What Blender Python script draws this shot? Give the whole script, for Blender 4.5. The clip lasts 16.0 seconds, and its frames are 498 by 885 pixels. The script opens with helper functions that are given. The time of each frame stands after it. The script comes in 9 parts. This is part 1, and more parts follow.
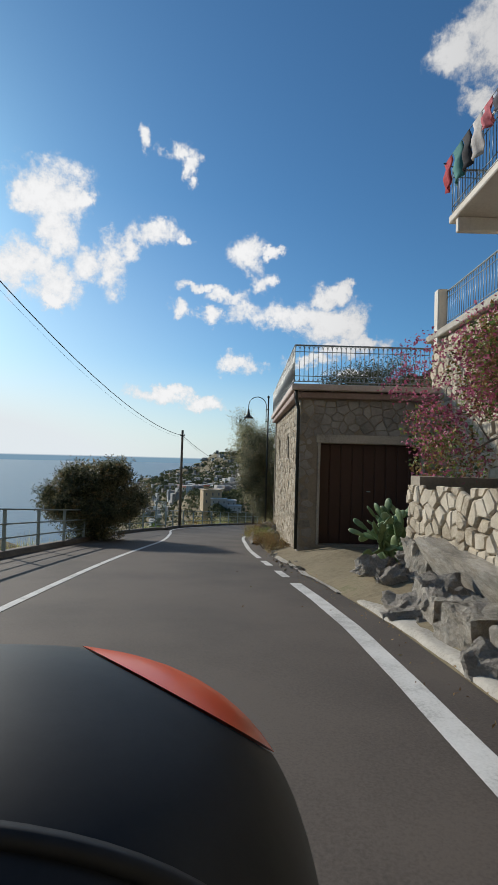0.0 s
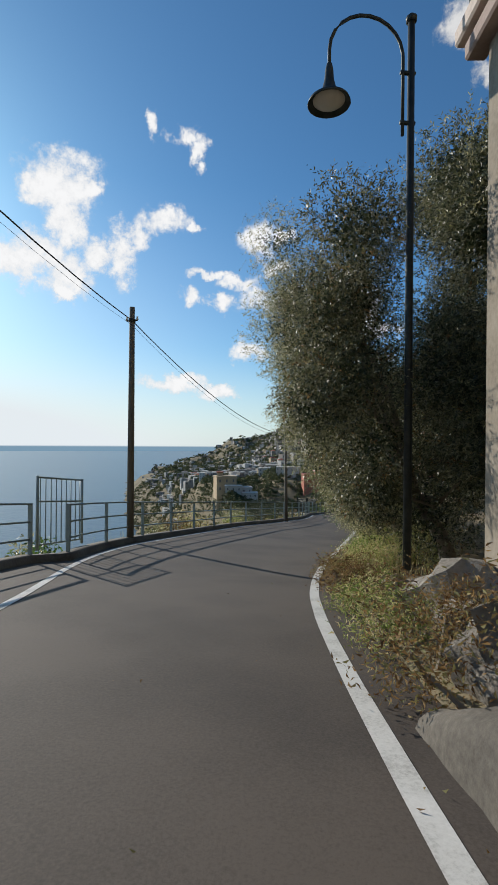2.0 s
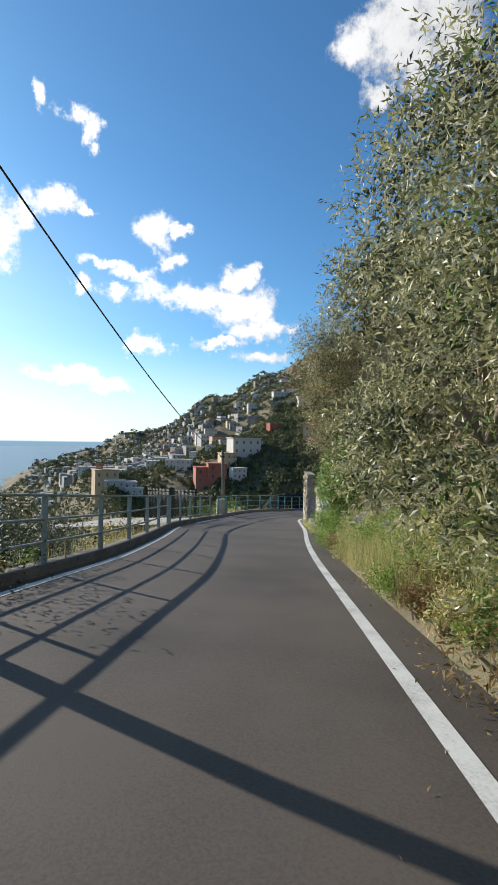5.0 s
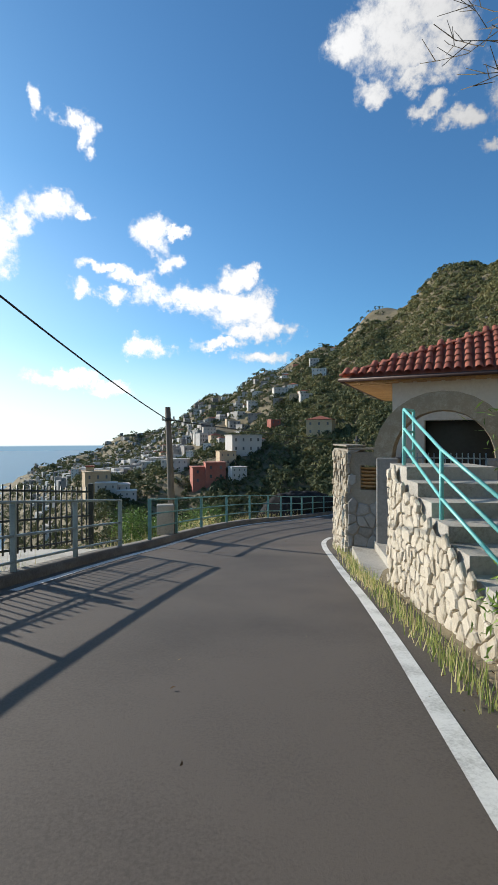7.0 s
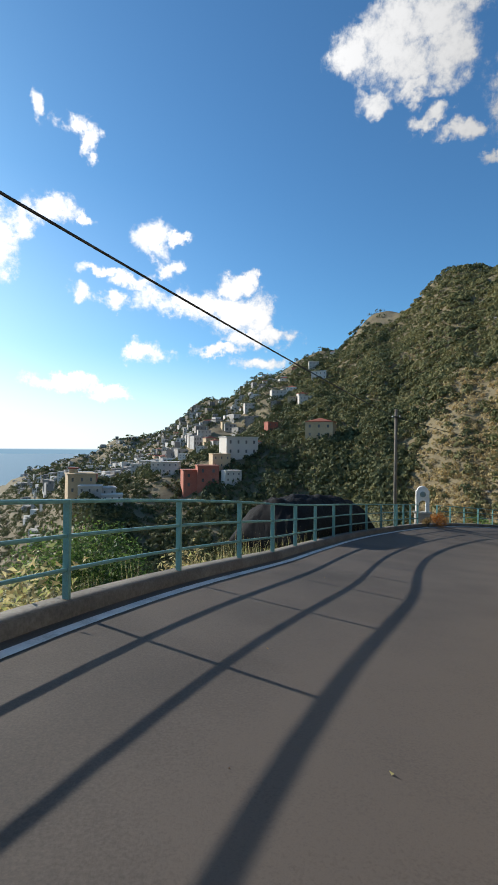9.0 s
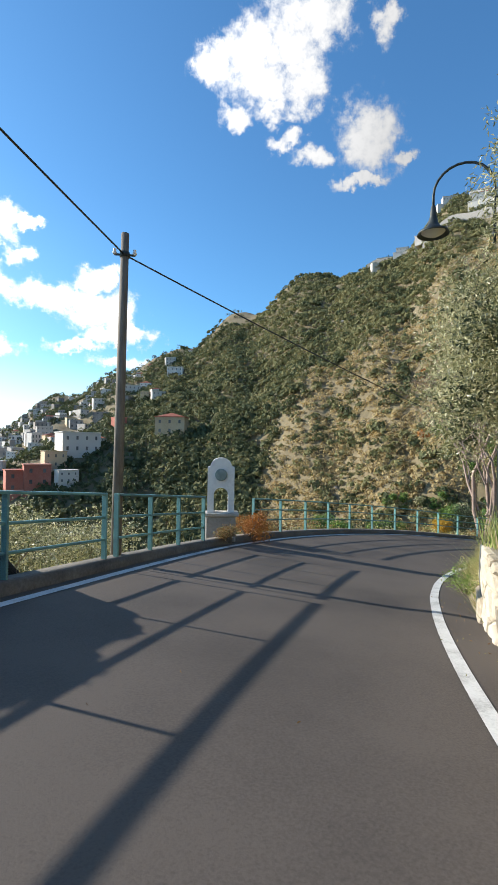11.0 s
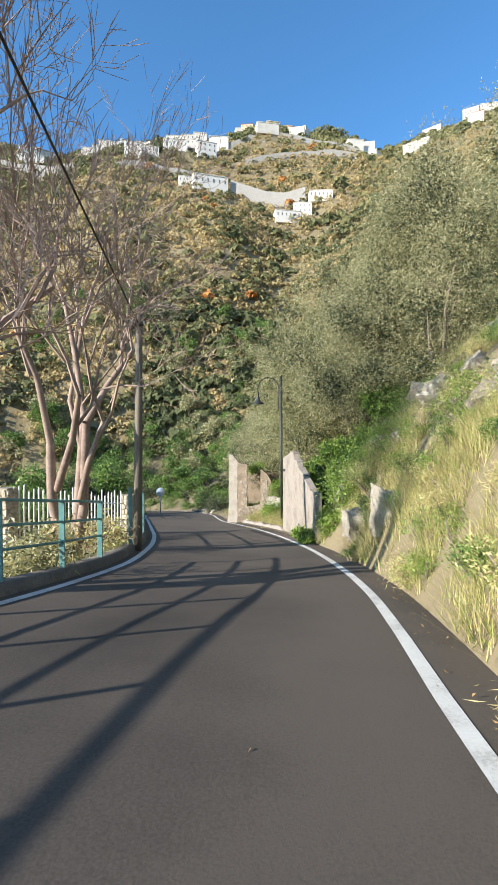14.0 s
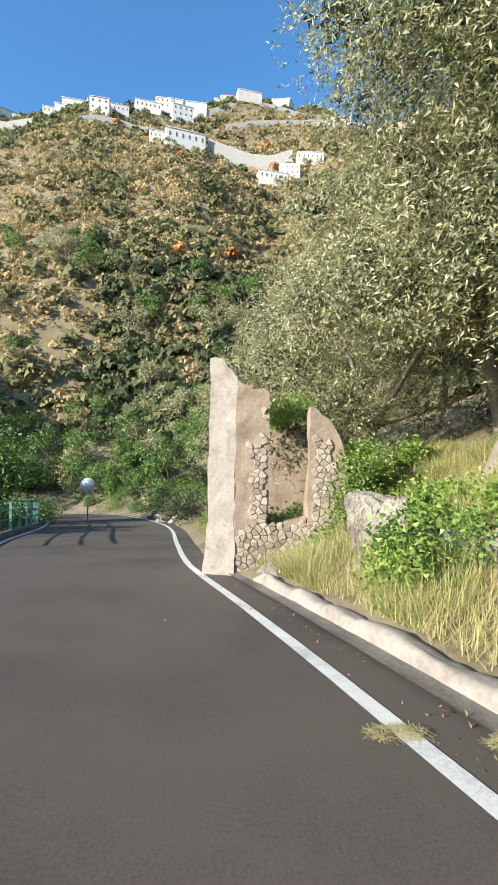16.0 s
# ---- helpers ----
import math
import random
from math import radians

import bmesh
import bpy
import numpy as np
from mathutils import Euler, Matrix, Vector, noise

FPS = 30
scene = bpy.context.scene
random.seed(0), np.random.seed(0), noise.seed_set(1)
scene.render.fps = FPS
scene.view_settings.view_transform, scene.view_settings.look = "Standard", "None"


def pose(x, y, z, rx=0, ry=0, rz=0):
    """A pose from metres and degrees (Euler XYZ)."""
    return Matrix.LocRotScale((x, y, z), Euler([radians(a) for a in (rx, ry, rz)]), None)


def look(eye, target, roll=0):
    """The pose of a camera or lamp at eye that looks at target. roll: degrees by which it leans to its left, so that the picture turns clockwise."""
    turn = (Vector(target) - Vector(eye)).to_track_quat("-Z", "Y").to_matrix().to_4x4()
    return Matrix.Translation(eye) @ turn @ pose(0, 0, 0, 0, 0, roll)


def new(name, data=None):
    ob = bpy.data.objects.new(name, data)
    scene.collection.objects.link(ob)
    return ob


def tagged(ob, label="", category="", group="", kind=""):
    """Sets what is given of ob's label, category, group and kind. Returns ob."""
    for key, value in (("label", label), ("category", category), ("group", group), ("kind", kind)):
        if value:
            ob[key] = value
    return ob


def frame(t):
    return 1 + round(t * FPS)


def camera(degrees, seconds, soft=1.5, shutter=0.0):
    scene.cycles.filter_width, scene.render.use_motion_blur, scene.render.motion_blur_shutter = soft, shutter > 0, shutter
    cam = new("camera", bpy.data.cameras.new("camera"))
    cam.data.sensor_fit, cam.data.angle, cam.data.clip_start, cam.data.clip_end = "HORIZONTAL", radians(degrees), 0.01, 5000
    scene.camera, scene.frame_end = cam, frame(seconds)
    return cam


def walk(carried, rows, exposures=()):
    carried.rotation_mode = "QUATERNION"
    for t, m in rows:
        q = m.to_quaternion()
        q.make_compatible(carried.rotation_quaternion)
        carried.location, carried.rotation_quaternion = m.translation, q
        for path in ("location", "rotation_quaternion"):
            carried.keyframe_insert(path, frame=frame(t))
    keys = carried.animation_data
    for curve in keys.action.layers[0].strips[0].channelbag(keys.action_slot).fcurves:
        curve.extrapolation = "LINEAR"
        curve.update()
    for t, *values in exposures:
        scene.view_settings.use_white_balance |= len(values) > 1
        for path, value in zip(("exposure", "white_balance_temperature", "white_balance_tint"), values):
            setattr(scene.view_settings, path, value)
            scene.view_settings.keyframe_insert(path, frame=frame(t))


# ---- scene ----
cam = camera(54.33, 16.0, 1.2)
PATH = [
    (0, (0.073, -0.003, 1.254), (0.083, 1.996, 1.303), 1.58),
    (0.25, (-0.071, 2.398, 1.011), (-0.060, 4.398, 1.055), 1.66),
    (0.5, (-0.202, 4.787, 0.766), (-0.194, 6.786, 0.804), 1.71),
    (0.75, (-0.299, 7.154, 0.515), (-0.303, 9.154, 0.547), 1.70),
    (1, (-0.373, 9.475, 0.260), (-0.393, 11.475, 0.286), 1.61),
    (1.25, (-0.422, 11.709, 0.006), (-0.459, 13.709, 0.023), 1.32),
    (1.5, (-0.469, 13.895, -0.256), (-0.519, 15.894, -0.248), 0.97),
    (1.75, (-0.554, 16.056, -0.537), (-0.605, 18.056, -0.535), 0.72),
    (2, (-0.620, 18.198, -0.820), (-0.667, 20.198, -0.824), 0.45),
    (2.25, (-0.617, 20.356, -1.089), (-0.670, 22.355, -1.097), 0.01),
    (2.5, (-0.563, 22.460, -1.356), (-0.610, 24.459, -1.366), -0.31),
    (2.75, (-0.460, 24.427, -1.628), (-0.473, 26.427, -1.637), -0.12),
    (3, (-0.299, 26.333, -1.898), (-0.261, 28.332, -1.904), 0.16),
    (3.25, (-0.072, 28.228, -2.158), (0.026, 30.226, -2.163), 0.18),
    (3.5, (0.225, 30.107, -2.411), (0.386, 32.101, -2.418), 0.12),
    (3.75, (0.614, 31.981, -2.660), (0.829, 33.969, -2.670), 0.04),
    (4, (1.050, 33.847, -2.904), (1.317, 35.829, -2.919), -0.04),
    (4.2, (1.434, 35.328, -3.094), (1.743, 37.304, -3.107), 0.02),
    (4.75, (2.424, 39.358, -3.536), (2.785, 41.325, -3.550), 0.75),
    (5.25, (3.305, 42.904, -3.929), (3.701, 44.864, -3.944), 1.34),
    (5.75, (4.154, 46.148, -4.315), (4.561, 48.106, -4.330), 1.72),
    (6.3, (5.070, 49.592, -4.736), (5.479, 51.550, -4.750), 1.73),
    (6.5, (5.387, 50.847, -4.890), (5.796, 52.805, -4.901), 0.49),
    (6.75, (5.797, 52.418, -5.078), (6.191, 54.378, -5.089), 0.06),
    (7, (6.207, 53.982, -5.267), (6.580, 55.947, -5.280), -0.16),
    (7.25, (6.606, 55.539, -5.461), (6.947, 57.509, -5.481), -0.37),
    (7.5, (7.000, 57.072, -5.656), (7.314, 59.047, -5.682), -0.51),
    (7.75, (7.389, 58.559, -5.848), (7.696, 60.535, -5.874), -0.58),
    (8, (7.781, 60.024, -6.039), (8.088, 62.000, -6.063), -0.61),
    (8.2, (8.116, 61.177, -6.187), (8.425, 63.153, -6.208), -0.58),
    (8.75, (8.976, 64.517, -6.544), (9.332, 66.485, -6.543), 0.22),
    (9.25, (10.097, 67.527, -6.894), (10.518, 69.482, -6.874), 0.91),
    (9.75, (12.124, 70.419, -7.324), (12.655, 72.347, -7.287), 1.43),
    (10.3, (14.732, 73.579, -7.828), (15.410, 75.460, -7.777), 1.70),
    (10.5, (15.682, 74.830, -8.014), (16.443, 76.678, -7.967), 0.80),
    (10.75, (16.904, 76.436, -8.249), (17.743, 78.252, -8.213), 0.72),
    (11, (18.157, 78.010, -8.484), (19.072, 79.788, -8.458), 0.80),
    (11.25, (19.461, 79.491, -8.718), (20.462, 81.222, -8.696), 0.88),
    (11.5, (20.811, 80.901, -8.951), (21.908, 82.573, -8.930), 0.86),
    (11.75, (22.222, 82.254, -9.180), (23.431, 83.847, -9.160), 0.48),
    (12, (23.659, 83.518, -9.409), (24.989, 85.012, -9.393), 0.04),
    (12.25, (25.062, 84.660, -9.646), (26.520, 86.029, -9.639), -0.23),
    (12.5, (26.523, 85.695, -9.882), (28.101, 86.924, -9.886), -0.41),
    (12.75, (28.145, 86.633, -10.109), (29.823, 87.722, -10.120), -0.47),
    (13, (29.836, 87.465, -10.337), (31.597, 88.413, -10.353), -0.45),
    (13.25, (31.511, 88.179, -10.570), (33.342, 88.983, -10.589), -0.42),
    (13.5, (33.253, 88.802, -10.814), (35.137, 89.473, -10.836), -0.36),
    (13.75, (35.131, 89.347, -11.083), (37.050, 89.911, -11.106), -0.28),
    (14, (37.107, 89.840, -11.358), (39.048, 90.323, -11.381), -0.24),
    (14.25, (39.183, 90.295, -11.619), (41.135, 90.731, -11.641), -0.44),
    (14.5, (41.302, 90.767, -11.881), (43.260, 91.175, -11.902), -0.51),
    (14.75, (43.402, 91.326, -12.155), (45.366, 91.703, -12.172), -0.00),
    (15, (45.497, 91.943, -12.433), (47.465, 92.300, -12.448), 0.63),
    (15.25, (47.582, 92.615, -12.710), (49.551, 92.969, -12.727), 1.12),
    (15.5, (49.665, 93.337, -12.990), (51.632, 93.696, -13.010), 1.41),
    (15.75, (51.751, 94.114, -13.276), (53.718, 94.476, -13.299), 1.27),
    (16, (53.838, 94.913, -13.566), (55.804, 95.280, -13.591), 0.98),
]
walk(cam, [(t, look(eye, target, roll)) for t, eye, target, roll in PATH], [(0, -0.15), (1, -0.15), (2, -0.1), (2.5, 0.05), (3.5, 0.4), (6.5, 0.4), (8, 0.2), (10.5, 0.8), (11.5, 1.0), (12.5, 1.3), (13.5, 1.25), (14.5, 1.2), (15.5, 1.2), (16, 1.3)])

# ---- world, sun ----
SUN_AZ, SUN_EL = 45.0, 21.8          # degrees to the left of +y, above the horizon
world = bpy.data.worlds.new("sky")
scene.world = world
world.use_nodes = True
WN, WL = world.node_tree.nodes, world.node_tree.links
WN.clear()


def wmath(op, a, b=None, c=None, clamp=False):
    n = WN.new("ShaderNodeMath")
    n.operation, n.use_clamp = op, clamp
    for i, v in enumerate((a, b, c)):
        if v is None:
            continue
        if isinstance(v, (int, float)):
            n.inputs[i].default_value = v
        else:
            WL.new(v, n.inputs[i])
    return n.outputs[0]


def wdot(vec, direction):
    n = WN.new("ShaderNodeVectorMath")
    n.operation = "DOT_PRODUCT"
    WL.new(vec, n.inputs[0])
    n.inputs[1].default_value = direction
    return n.outputs["Value"]


def way(az, el):
    a, e = radians(az), radians(el)
    return Vector((-math.sin(a) * math.cos(e), math.cos(a) * math.cos(e), math.sin(e)))


sky = WN.new("ShaderNodeTexSky")
sky.sky_type = "NISHITA"
sky.sun_disc = False
sky.sun_elevation, sky.sun_rotation = radians(SUN_EL), radians(-SUN_AZ)
sky.altitude, sky.air_density, sky.dust_density, sky.ozone_density = 150, 1.0, 0.7, 2.2
coord = WN.new("ShaderNodeTexCoord")
skyway = coord.outputs["Generated"]
# clouds: degrees to the left of +y, above the horizon, half width, half height
CLOUDS = ((22.6, 26.2, 3.6, 2.3), (25.6, 25.6, 1.6, 1.2), (19.6, 26.3, 1.3, 1.0), (21.8, 22.8, 2.3, 2.6), (24.8, 19.6, 3.4, 1.8), (28.0, 18.2, 3.0, 1.8),
          (22.2, 17.8, 2.4, 2.4), (18.6, 20.3, 2.4, 1.6), (16.0, 20.0, 1.8, 2.0), (14.6, 22.4, 1.9, 1.5), (11.6, 24.0, 2.4, 1.2), (8.2, 23.5, 1.2, 0.5),
          (22.3, 15.8, 0.7, 1.2), (12.8, 32.5, 1.0, 0.9), (8.9, 31.6, 1.5, 0.8), (7.2, 30.7, 0.8, 0.9))
CLOUDS_MID = ((0.3, 22.5, 1.7, 1.5), (-2.4, 22.8, 1.3, 0.5), (-1.4, 19.8, 1.2, 0.8), (8.2, 16.3, 1.3, 1.0), (5.0, 15.8, 1.3, 0.8), (6.0, 18.8, 2.6, 0.5),
              (2.6, 18.0, 2.2, 0.8), (0.6, 16.6, 2.2, 1.3), (-3.2, 15.9, 3.0, 1.3), (-6.8, 16.0, 2.2, 1.4), (-9.4, 18.2, 1.7, 1.1), (-11.3, 18.8, 1.2, 0.8),
              (-9.5, 15.0, 2.6, 2.2), (-12.0, 14.6, 2.4, 2.2), (-14.2, 12.7, 2.2, 1.0), (-10.5, 12.4, 2.4, 1.0), (-7.0, 10.9, 2.2, 0.6), (-12.6, 9.6, 2.6, 0.7),
              (1.6, 10.7, 2.4, 1.0), (9.5, 6.8, 3.2, 0.9), (5.0, 5.8, 2.0, 0.7))
CLOUDS_EAST = ((-27.0, 40.0, 3.4, 2.2), (-31.0, 40.5, 4.2, 3.0), (-34.5, 41.5, 3.2, 2.2), (-28.5, 37.3, 4.6, 2.2), (-33.0, 37.2, 2.6, 2.0), (-22.4, 38.3, 2.0, 1.4),
               (-25.6, 34.2, 1.8, 0.9), (-29.2, 35.0, 2.6, 0.9), (-30.7, 32.6, 2.0, 0.7), (-34.0, 31.1, 1.8, 0.8), (-40.8, 32.2, 2.9, 2.6), (-44.5, 30.0, 1.4, 0.6),
               (-40.0, 28.3, 2.2, 0.5), (-42.6, 41.0, 1.2, 1.4), (-37.0, 42.0, 2.0, 2.0), (60.0, 30.0, 9.0, 5.0), (95.0, 38.0, 8.0, 4.0), (150.0, 30.0, 10.0, 5.0))


def wvec(op, a, b=None, c=None):
    n = WN.new("ShaderNodeVectorMath")
    n.operation = op
    for i, v in enumerate((a, b, c)):
        if v is None:
            continue
        if isinstance(v, tuple):
            n.inputs[i].default_value = v
        else:
            WL.new(v, n.inputs[i])
    return n.outputs["Value" if op == "LENGTH" else "Vector"]


_wn = WN.new("ShaderNodeTexNoise")
_wn.inputs["Scale"].default_value, _wn.inputs["Detail"].default_value, _wn.inputs["Roughness"].default_value = 19.0, 9, 0.62
WL.new(skyway, _wn.inputs["Vector"])
_sep = WN.new("ShaderNodeSeparateXYZ")
WL.new(skyway, _sep.inputs[0])
_azel = WN.new("ShaderNodeCombineXYZ")
WL.new(wmath("MULTIPLY", wmath("ARCTAN2", wmath("MULTIPLY", _sep.outputs[0], -1.0), _sep.outputs[1]), 180 / math.pi), _azel.inputs[0])
WL.new(wmath("MULTIPLY", wmath("ARCSINE", _sep.outputs[2]), 180 / math.pi), _azel.inputs[1])
bent = wvec("MULTIPLY_ADD", wvec("SUBTRACT", _wn.outputs["Color"], (0.5, 0.5, 0.5)), (6.5, 5.0, 0.0), _azel.outputs[0])


def cloud_field(blobs):
    """How far inside the nearest of the rounded clouds a way of the sky lies."""
    best = None
    for az, el, w, h in blobs:
        d = wvec("LENGTH", wvec("MULTIPLY_ADD", bent, (1 / w, 1 / h, 0.0), (-az / w, -el / h, 0.0)))
        best = d if best is None else wmath("MINIMUM", best, d)
    return wmath("SUBTRACT", 1.48, best)


def wnoise(scale, detail, rough):
    n = WN.new("ShaderNodeTexNoise")
    n.inputs["Scale"].default_value, n.inputs["Detail"].default_value, n.inputs["Roughness"].default_value = scale, detail, rough
    WL.new(skyway, n.inputs["Vector"])
    return n.outputs["Fac"]


field = cloud_field(CLOUDS + CLOUDS_MID + CLOUDS_EAST)
ragged = wmath("ADD", wmath("MULTIPLY", wmath("SUBTRACT", wnoise(30, 10, 0.68), 0.5), 2.6), wmath("MULTIPLY", wmath("SUBTRACT", wnoise(7, 3, 0.5), 0.5), 0.8))
thick = wmath("ADD", wmath("ADD", wmath("MINIMUM", field, 1.0), ragged), 0.0)
cover = WN.new("ShaderNodeMapRange")
cover.interpolation_type = "SMOOTHERSTEP"
WL.new(thick, cover.inputs["Value"])
cover.inputs["From Min"].default_value, cover.inputs["From Max"].default_value = -0.1, 1.1
shade = WN.new("ShaderNodeMapRange")
WL.new(wmath("ADD", thick, wmath("MULTIPLY", wnoise(30, 5, 0.6), 0.6)), shade.inputs["Value"])
shade.inputs["From Min"].default_value, shade.inputs["From Max"].default_value = 0.45, 1.5
shade.inputs["To Min"].default_value, shade.inputs["To Max"].default_value = 0.80, 1.0
cloud_col = WN.new("ShaderNodeVectorMath")
cloud_col.operation = "SCALE"
cloud_col.inputs[0].default_value = (9.5, 9.55, 9.65)
# clouds near the sun are lit through, those away from it are duller
toward = WN.new("ShaderNodeMapRange")
WL.new(wdot(skyway, way(SUN_AZ, SUN_EL)), toward.inputs["Value"])
toward.inputs["From Min"].default_value, toward.inputs["From Max"].default_value = 0.2, 0.72
toward.inputs["To Min"].default_value, toward.inputs["To Max"].default_value = 0.40, 1.05
WL.new(wmath("MULTIPLY", shade.outputs[0], toward.outputs[0]), cloud_col.inputs["Scale"])
sky_mix = WN.new("ShaderNodeMix")
sky_mix.data_type = "RGBA"
WL.new(cover.outputs[0], sky_mix.inputs["Factor"])
# pale haze low over the sea, brighter towards the sun
up = wdot(skyway, (0, 0, 1))
low = WN.new("ShaderNodeMapRange")
low.interpolation_type = "SMOOTHSTEP"
WL.new(up, low.inputs["Value"])
low.inputs["From Min"].default_value, low.inputs["From Max"].default_value = -0.01, 0.20
low.inputs["To Min"].default_value, low.inputs["To Max"].default_value = 0.55, 0.0
haze_mix = WN.new("ShaderNodeMix")
haze_mix.data_type = "RGBA"
glow = wmath("POWER", wmath("MAXIMUM", wdot(skyway, way(SUN_AZ - 6, 4)), 0.0), 7.0)
WL.new(wmath("ADD", low.outputs[0], wmath("MULTIPLY", glow, wmath("SUBTRACT", 0.75, wmath("MULTIPLY", up, 1.6))), clamp=True), haze_mix.inputs["Factor"])
tint = WN.new("ShaderNodeMix")
tint.data_type, tint.blend_type = "RGBA", "MULTIPLY"
tint.inputs["Factor"].default_value = 1.0
WL.new(sky.outputs["Color"], tint.inputs["A"])
tint.inputs["B"].default_value = (0.57, 1.0, 1.26, 1)
WL.new(tint.outputs["Result"], haze_mix.inputs["A"])
haze_mix.inputs["B"].default_value = (8.4, 9.0, 9.4, 1)
WL.new(haze_mix.outputs["Result"], sky_mix.inputs["A"])
WL.new(cloud_col.outputs[0], sky_mix.inputs["B"])
# below the horizon the far sea goes on
under = WN.new("ShaderNodeMapRange")
WL.new(up, under.inputs["Value"])
under.inputs["From Min"].default_value, under.inputs["From Max"].default_value = -0.0125, -0.0095
under.inputs["To Min"].default_value, under.inputs["To Max"].default_value = 1.0, 0.0
sea_mix = WN.new("ShaderNodeMix")
sea_mix.data_type = "RGBA"
WL.new(under.outputs[0], sea_mix.inputs["Factor"])
WL.new(sky_mix.outputs["Result"], sea_mix.inputs["A"])
sea_mix.inputs["B"].default_value = (2.1, 3.4, 4.6, 1)
background = WN.new("ShaderNodeBackground")
background.inputs["Strength"].default_value = 0.10
WL.new(sea_mix.outputs["Result"], background.inputs["Color"])
world_out = WN.new("ShaderNodeOutputWorld")
WL.new(background.outputs[0], world_out.inputs["Surface"])

sun = new("sun", bpy.data.lights.new("sun", "SUN"))
sun.data.energy, sun.data.angle, sun.data.color = 4.2, radians(0.55), (1.0, 0.93, 0.82)
sun.matrix_world = look(way(SUN_AZ, SUN_EL) * 50, (0, 0, 0))


# ---- materials ----
def material(name, colours, scale=4.0, fine=40.0, rough=0.85, bump=0.3, depth=0.02, metal=0.0, spread=0.0, coords="Object", translucent=0.0, spec=0.5, objects=0.0, stretch=(1, 1, 1)):
    """A surface of two to four colours, mixed by broad and fine noise; spread: change from piece to piece."""
    m = bpy.data.materials.new(name)
    m.use_nodes = True
    nodes, links = m.node_tree.nodes, m.node_tree.links
    shader = nodes["Principled BSDF"]
    tex = nodes.new("ShaderNodeTexCoord")
    mapping = nodes.new("ShaderNodeMapping")
    mapping.inputs["Scale"].default_value = stretch
    links.new(tex.outputs[coords], mapping.inputs["Vector"])
    big, small = nodes.new("ShaderNodeTexNoise"), nodes.new("ShaderNodeTexNoise")
    big.inputs["Scale"].default_value, big.inputs["Detail"].default_value = scale, 6
    small.inputs["Scale"].default_value, small.inputs["Detail"].default_value, small.inputs["Roughness"].default_value = fine, 8, 0.7
    links.new(mapping.outputs[0], big.inputs["Vector"]), links.new(mapping.outputs[0], small.inputs["Vector"])
    add = nodes.new("ShaderNodeMath")
    add.operation = "MULTIPLY_ADD"
    add.inputs[1].default_value = 0.55
    links.new(small.outputs["Fac"], add.inputs[0])
    half = nodes.new("ShaderNodeMath")
    half.operation = "MULTIPLY"
    half.inputs[1].default_value = 0.6
    links.new(big.outputs["Fac"], half.inputs[0])
    links.new(half.outputs[0], add.inputs[2])
    value = add.outputs[0]
    for amount, kind in ((spread, "island"), (objects, "object")):
        if not amount:
            continue
        info = nodes.new("ShaderNodeNewGeometry" if kind == "island" else "ShaderNodeObjectInfo")
        shift = nodes.new("ShaderNodeMath")
        shift.operation = "MULTIPLY_ADD"
        shift.inputs[1].default_value = amount
        links.new(info.outputs["Random Per Island" if kind == "island" else "Random"], shift.inputs[0])
        less = nodes.new("ShaderNodeMath")
        less.operation = "SUBTRACT"
        less.inputs[1].default_value = amount / 2
        links.new(value, less.inputs[0])
        links.new(less.outputs[0], shift.inputs[2])
        value = shift.outputs[0]
    ramp = nodes.new("ShaderNodeValToRGB")
    links.new(value, ramp.inputs["Fac"])
    stops = ramp.color_ramp.elements
    while len(stops) < len(colours):
        stops.new(0.5)
    for i, c in enumerate(colours):
        stops[i].position = 0.36 + 0.42 * i / max(1, len(colours) - 1)
        stops[i].color = (*c, 1)
    links.new(ramp.outputs["Color"], shader.inputs["Base Color"])
    shader.inputs["Roughness"].default_value, shader.inputs["Metallic"].default_value = rough, metal
    shader.inputs["Specular IOR Level"].default_value = spec
    if bump:
        relief = nodes.new("ShaderNodeBump")
        relief.inputs["Strength"].default_value, relief.inputs["Distance"].default_value = bump, depth
        links.new(add.outputs[0], relief.inputs["Height"])
        links.new(relief.outputs[0], shader.inputs["Normal"])
    if translucent:
        leafy = nodes.new("ShaderNodeBsdfTranslucent")
        links.new(ramp.outputs["Color"], leafy.inputs["Color"])
        mix = nodes.new("ShaderNodeMixShader")
        mix.inputs["Fac"].default_value = translucent
        links.new(shader.outputs[0], mix.inputs[1]), links.new(leafy.outputs[0], mix.inputs[2])
        links.new(mix.outputs[0], nodes["Material Output"].inputs["Surface"])
    return m


ASPHALT = material("asphalt", [(0.036, 0.029, 0.025), (0.069, 0.055, 0.045), (0.104, 0.083, 0.067), (0.074, 0.060, 0.050)], 0.55, 60, 0.82, 0.4, 0.008)
PAINT = material("road_paint", [(0.30, 0.29, 0.27), (0.62, 0.61, 0.58), (0.74, 0.73, 0.70)], 3, 45, 0.7, 0.15, 0.004)
CONCRETE = material("concrete", [(0.20, 0.18, 0.15), (0.44, 0.405, 0.345), (0.56, 0.525, 0.455)], 1.2, 25, 0.9, 0.7, 0.03)
KERB = material("kerb_concrete", [(0.06, 0.052, 0.043), (0.13, 0.115, 0.095), (0.22, 0.20, 0.17)], 1.5, 22, 0.92, 0.5, 0.02)
EARTH = material("dry_earth", [(0.075, 0.056, 0.034), (0.165, 0.13, 0.075), (0.235, 0.19, 0.115), (0.11, 0.118, 0.043)], 0.7, 9, 0.95, 0.6, 0.05)
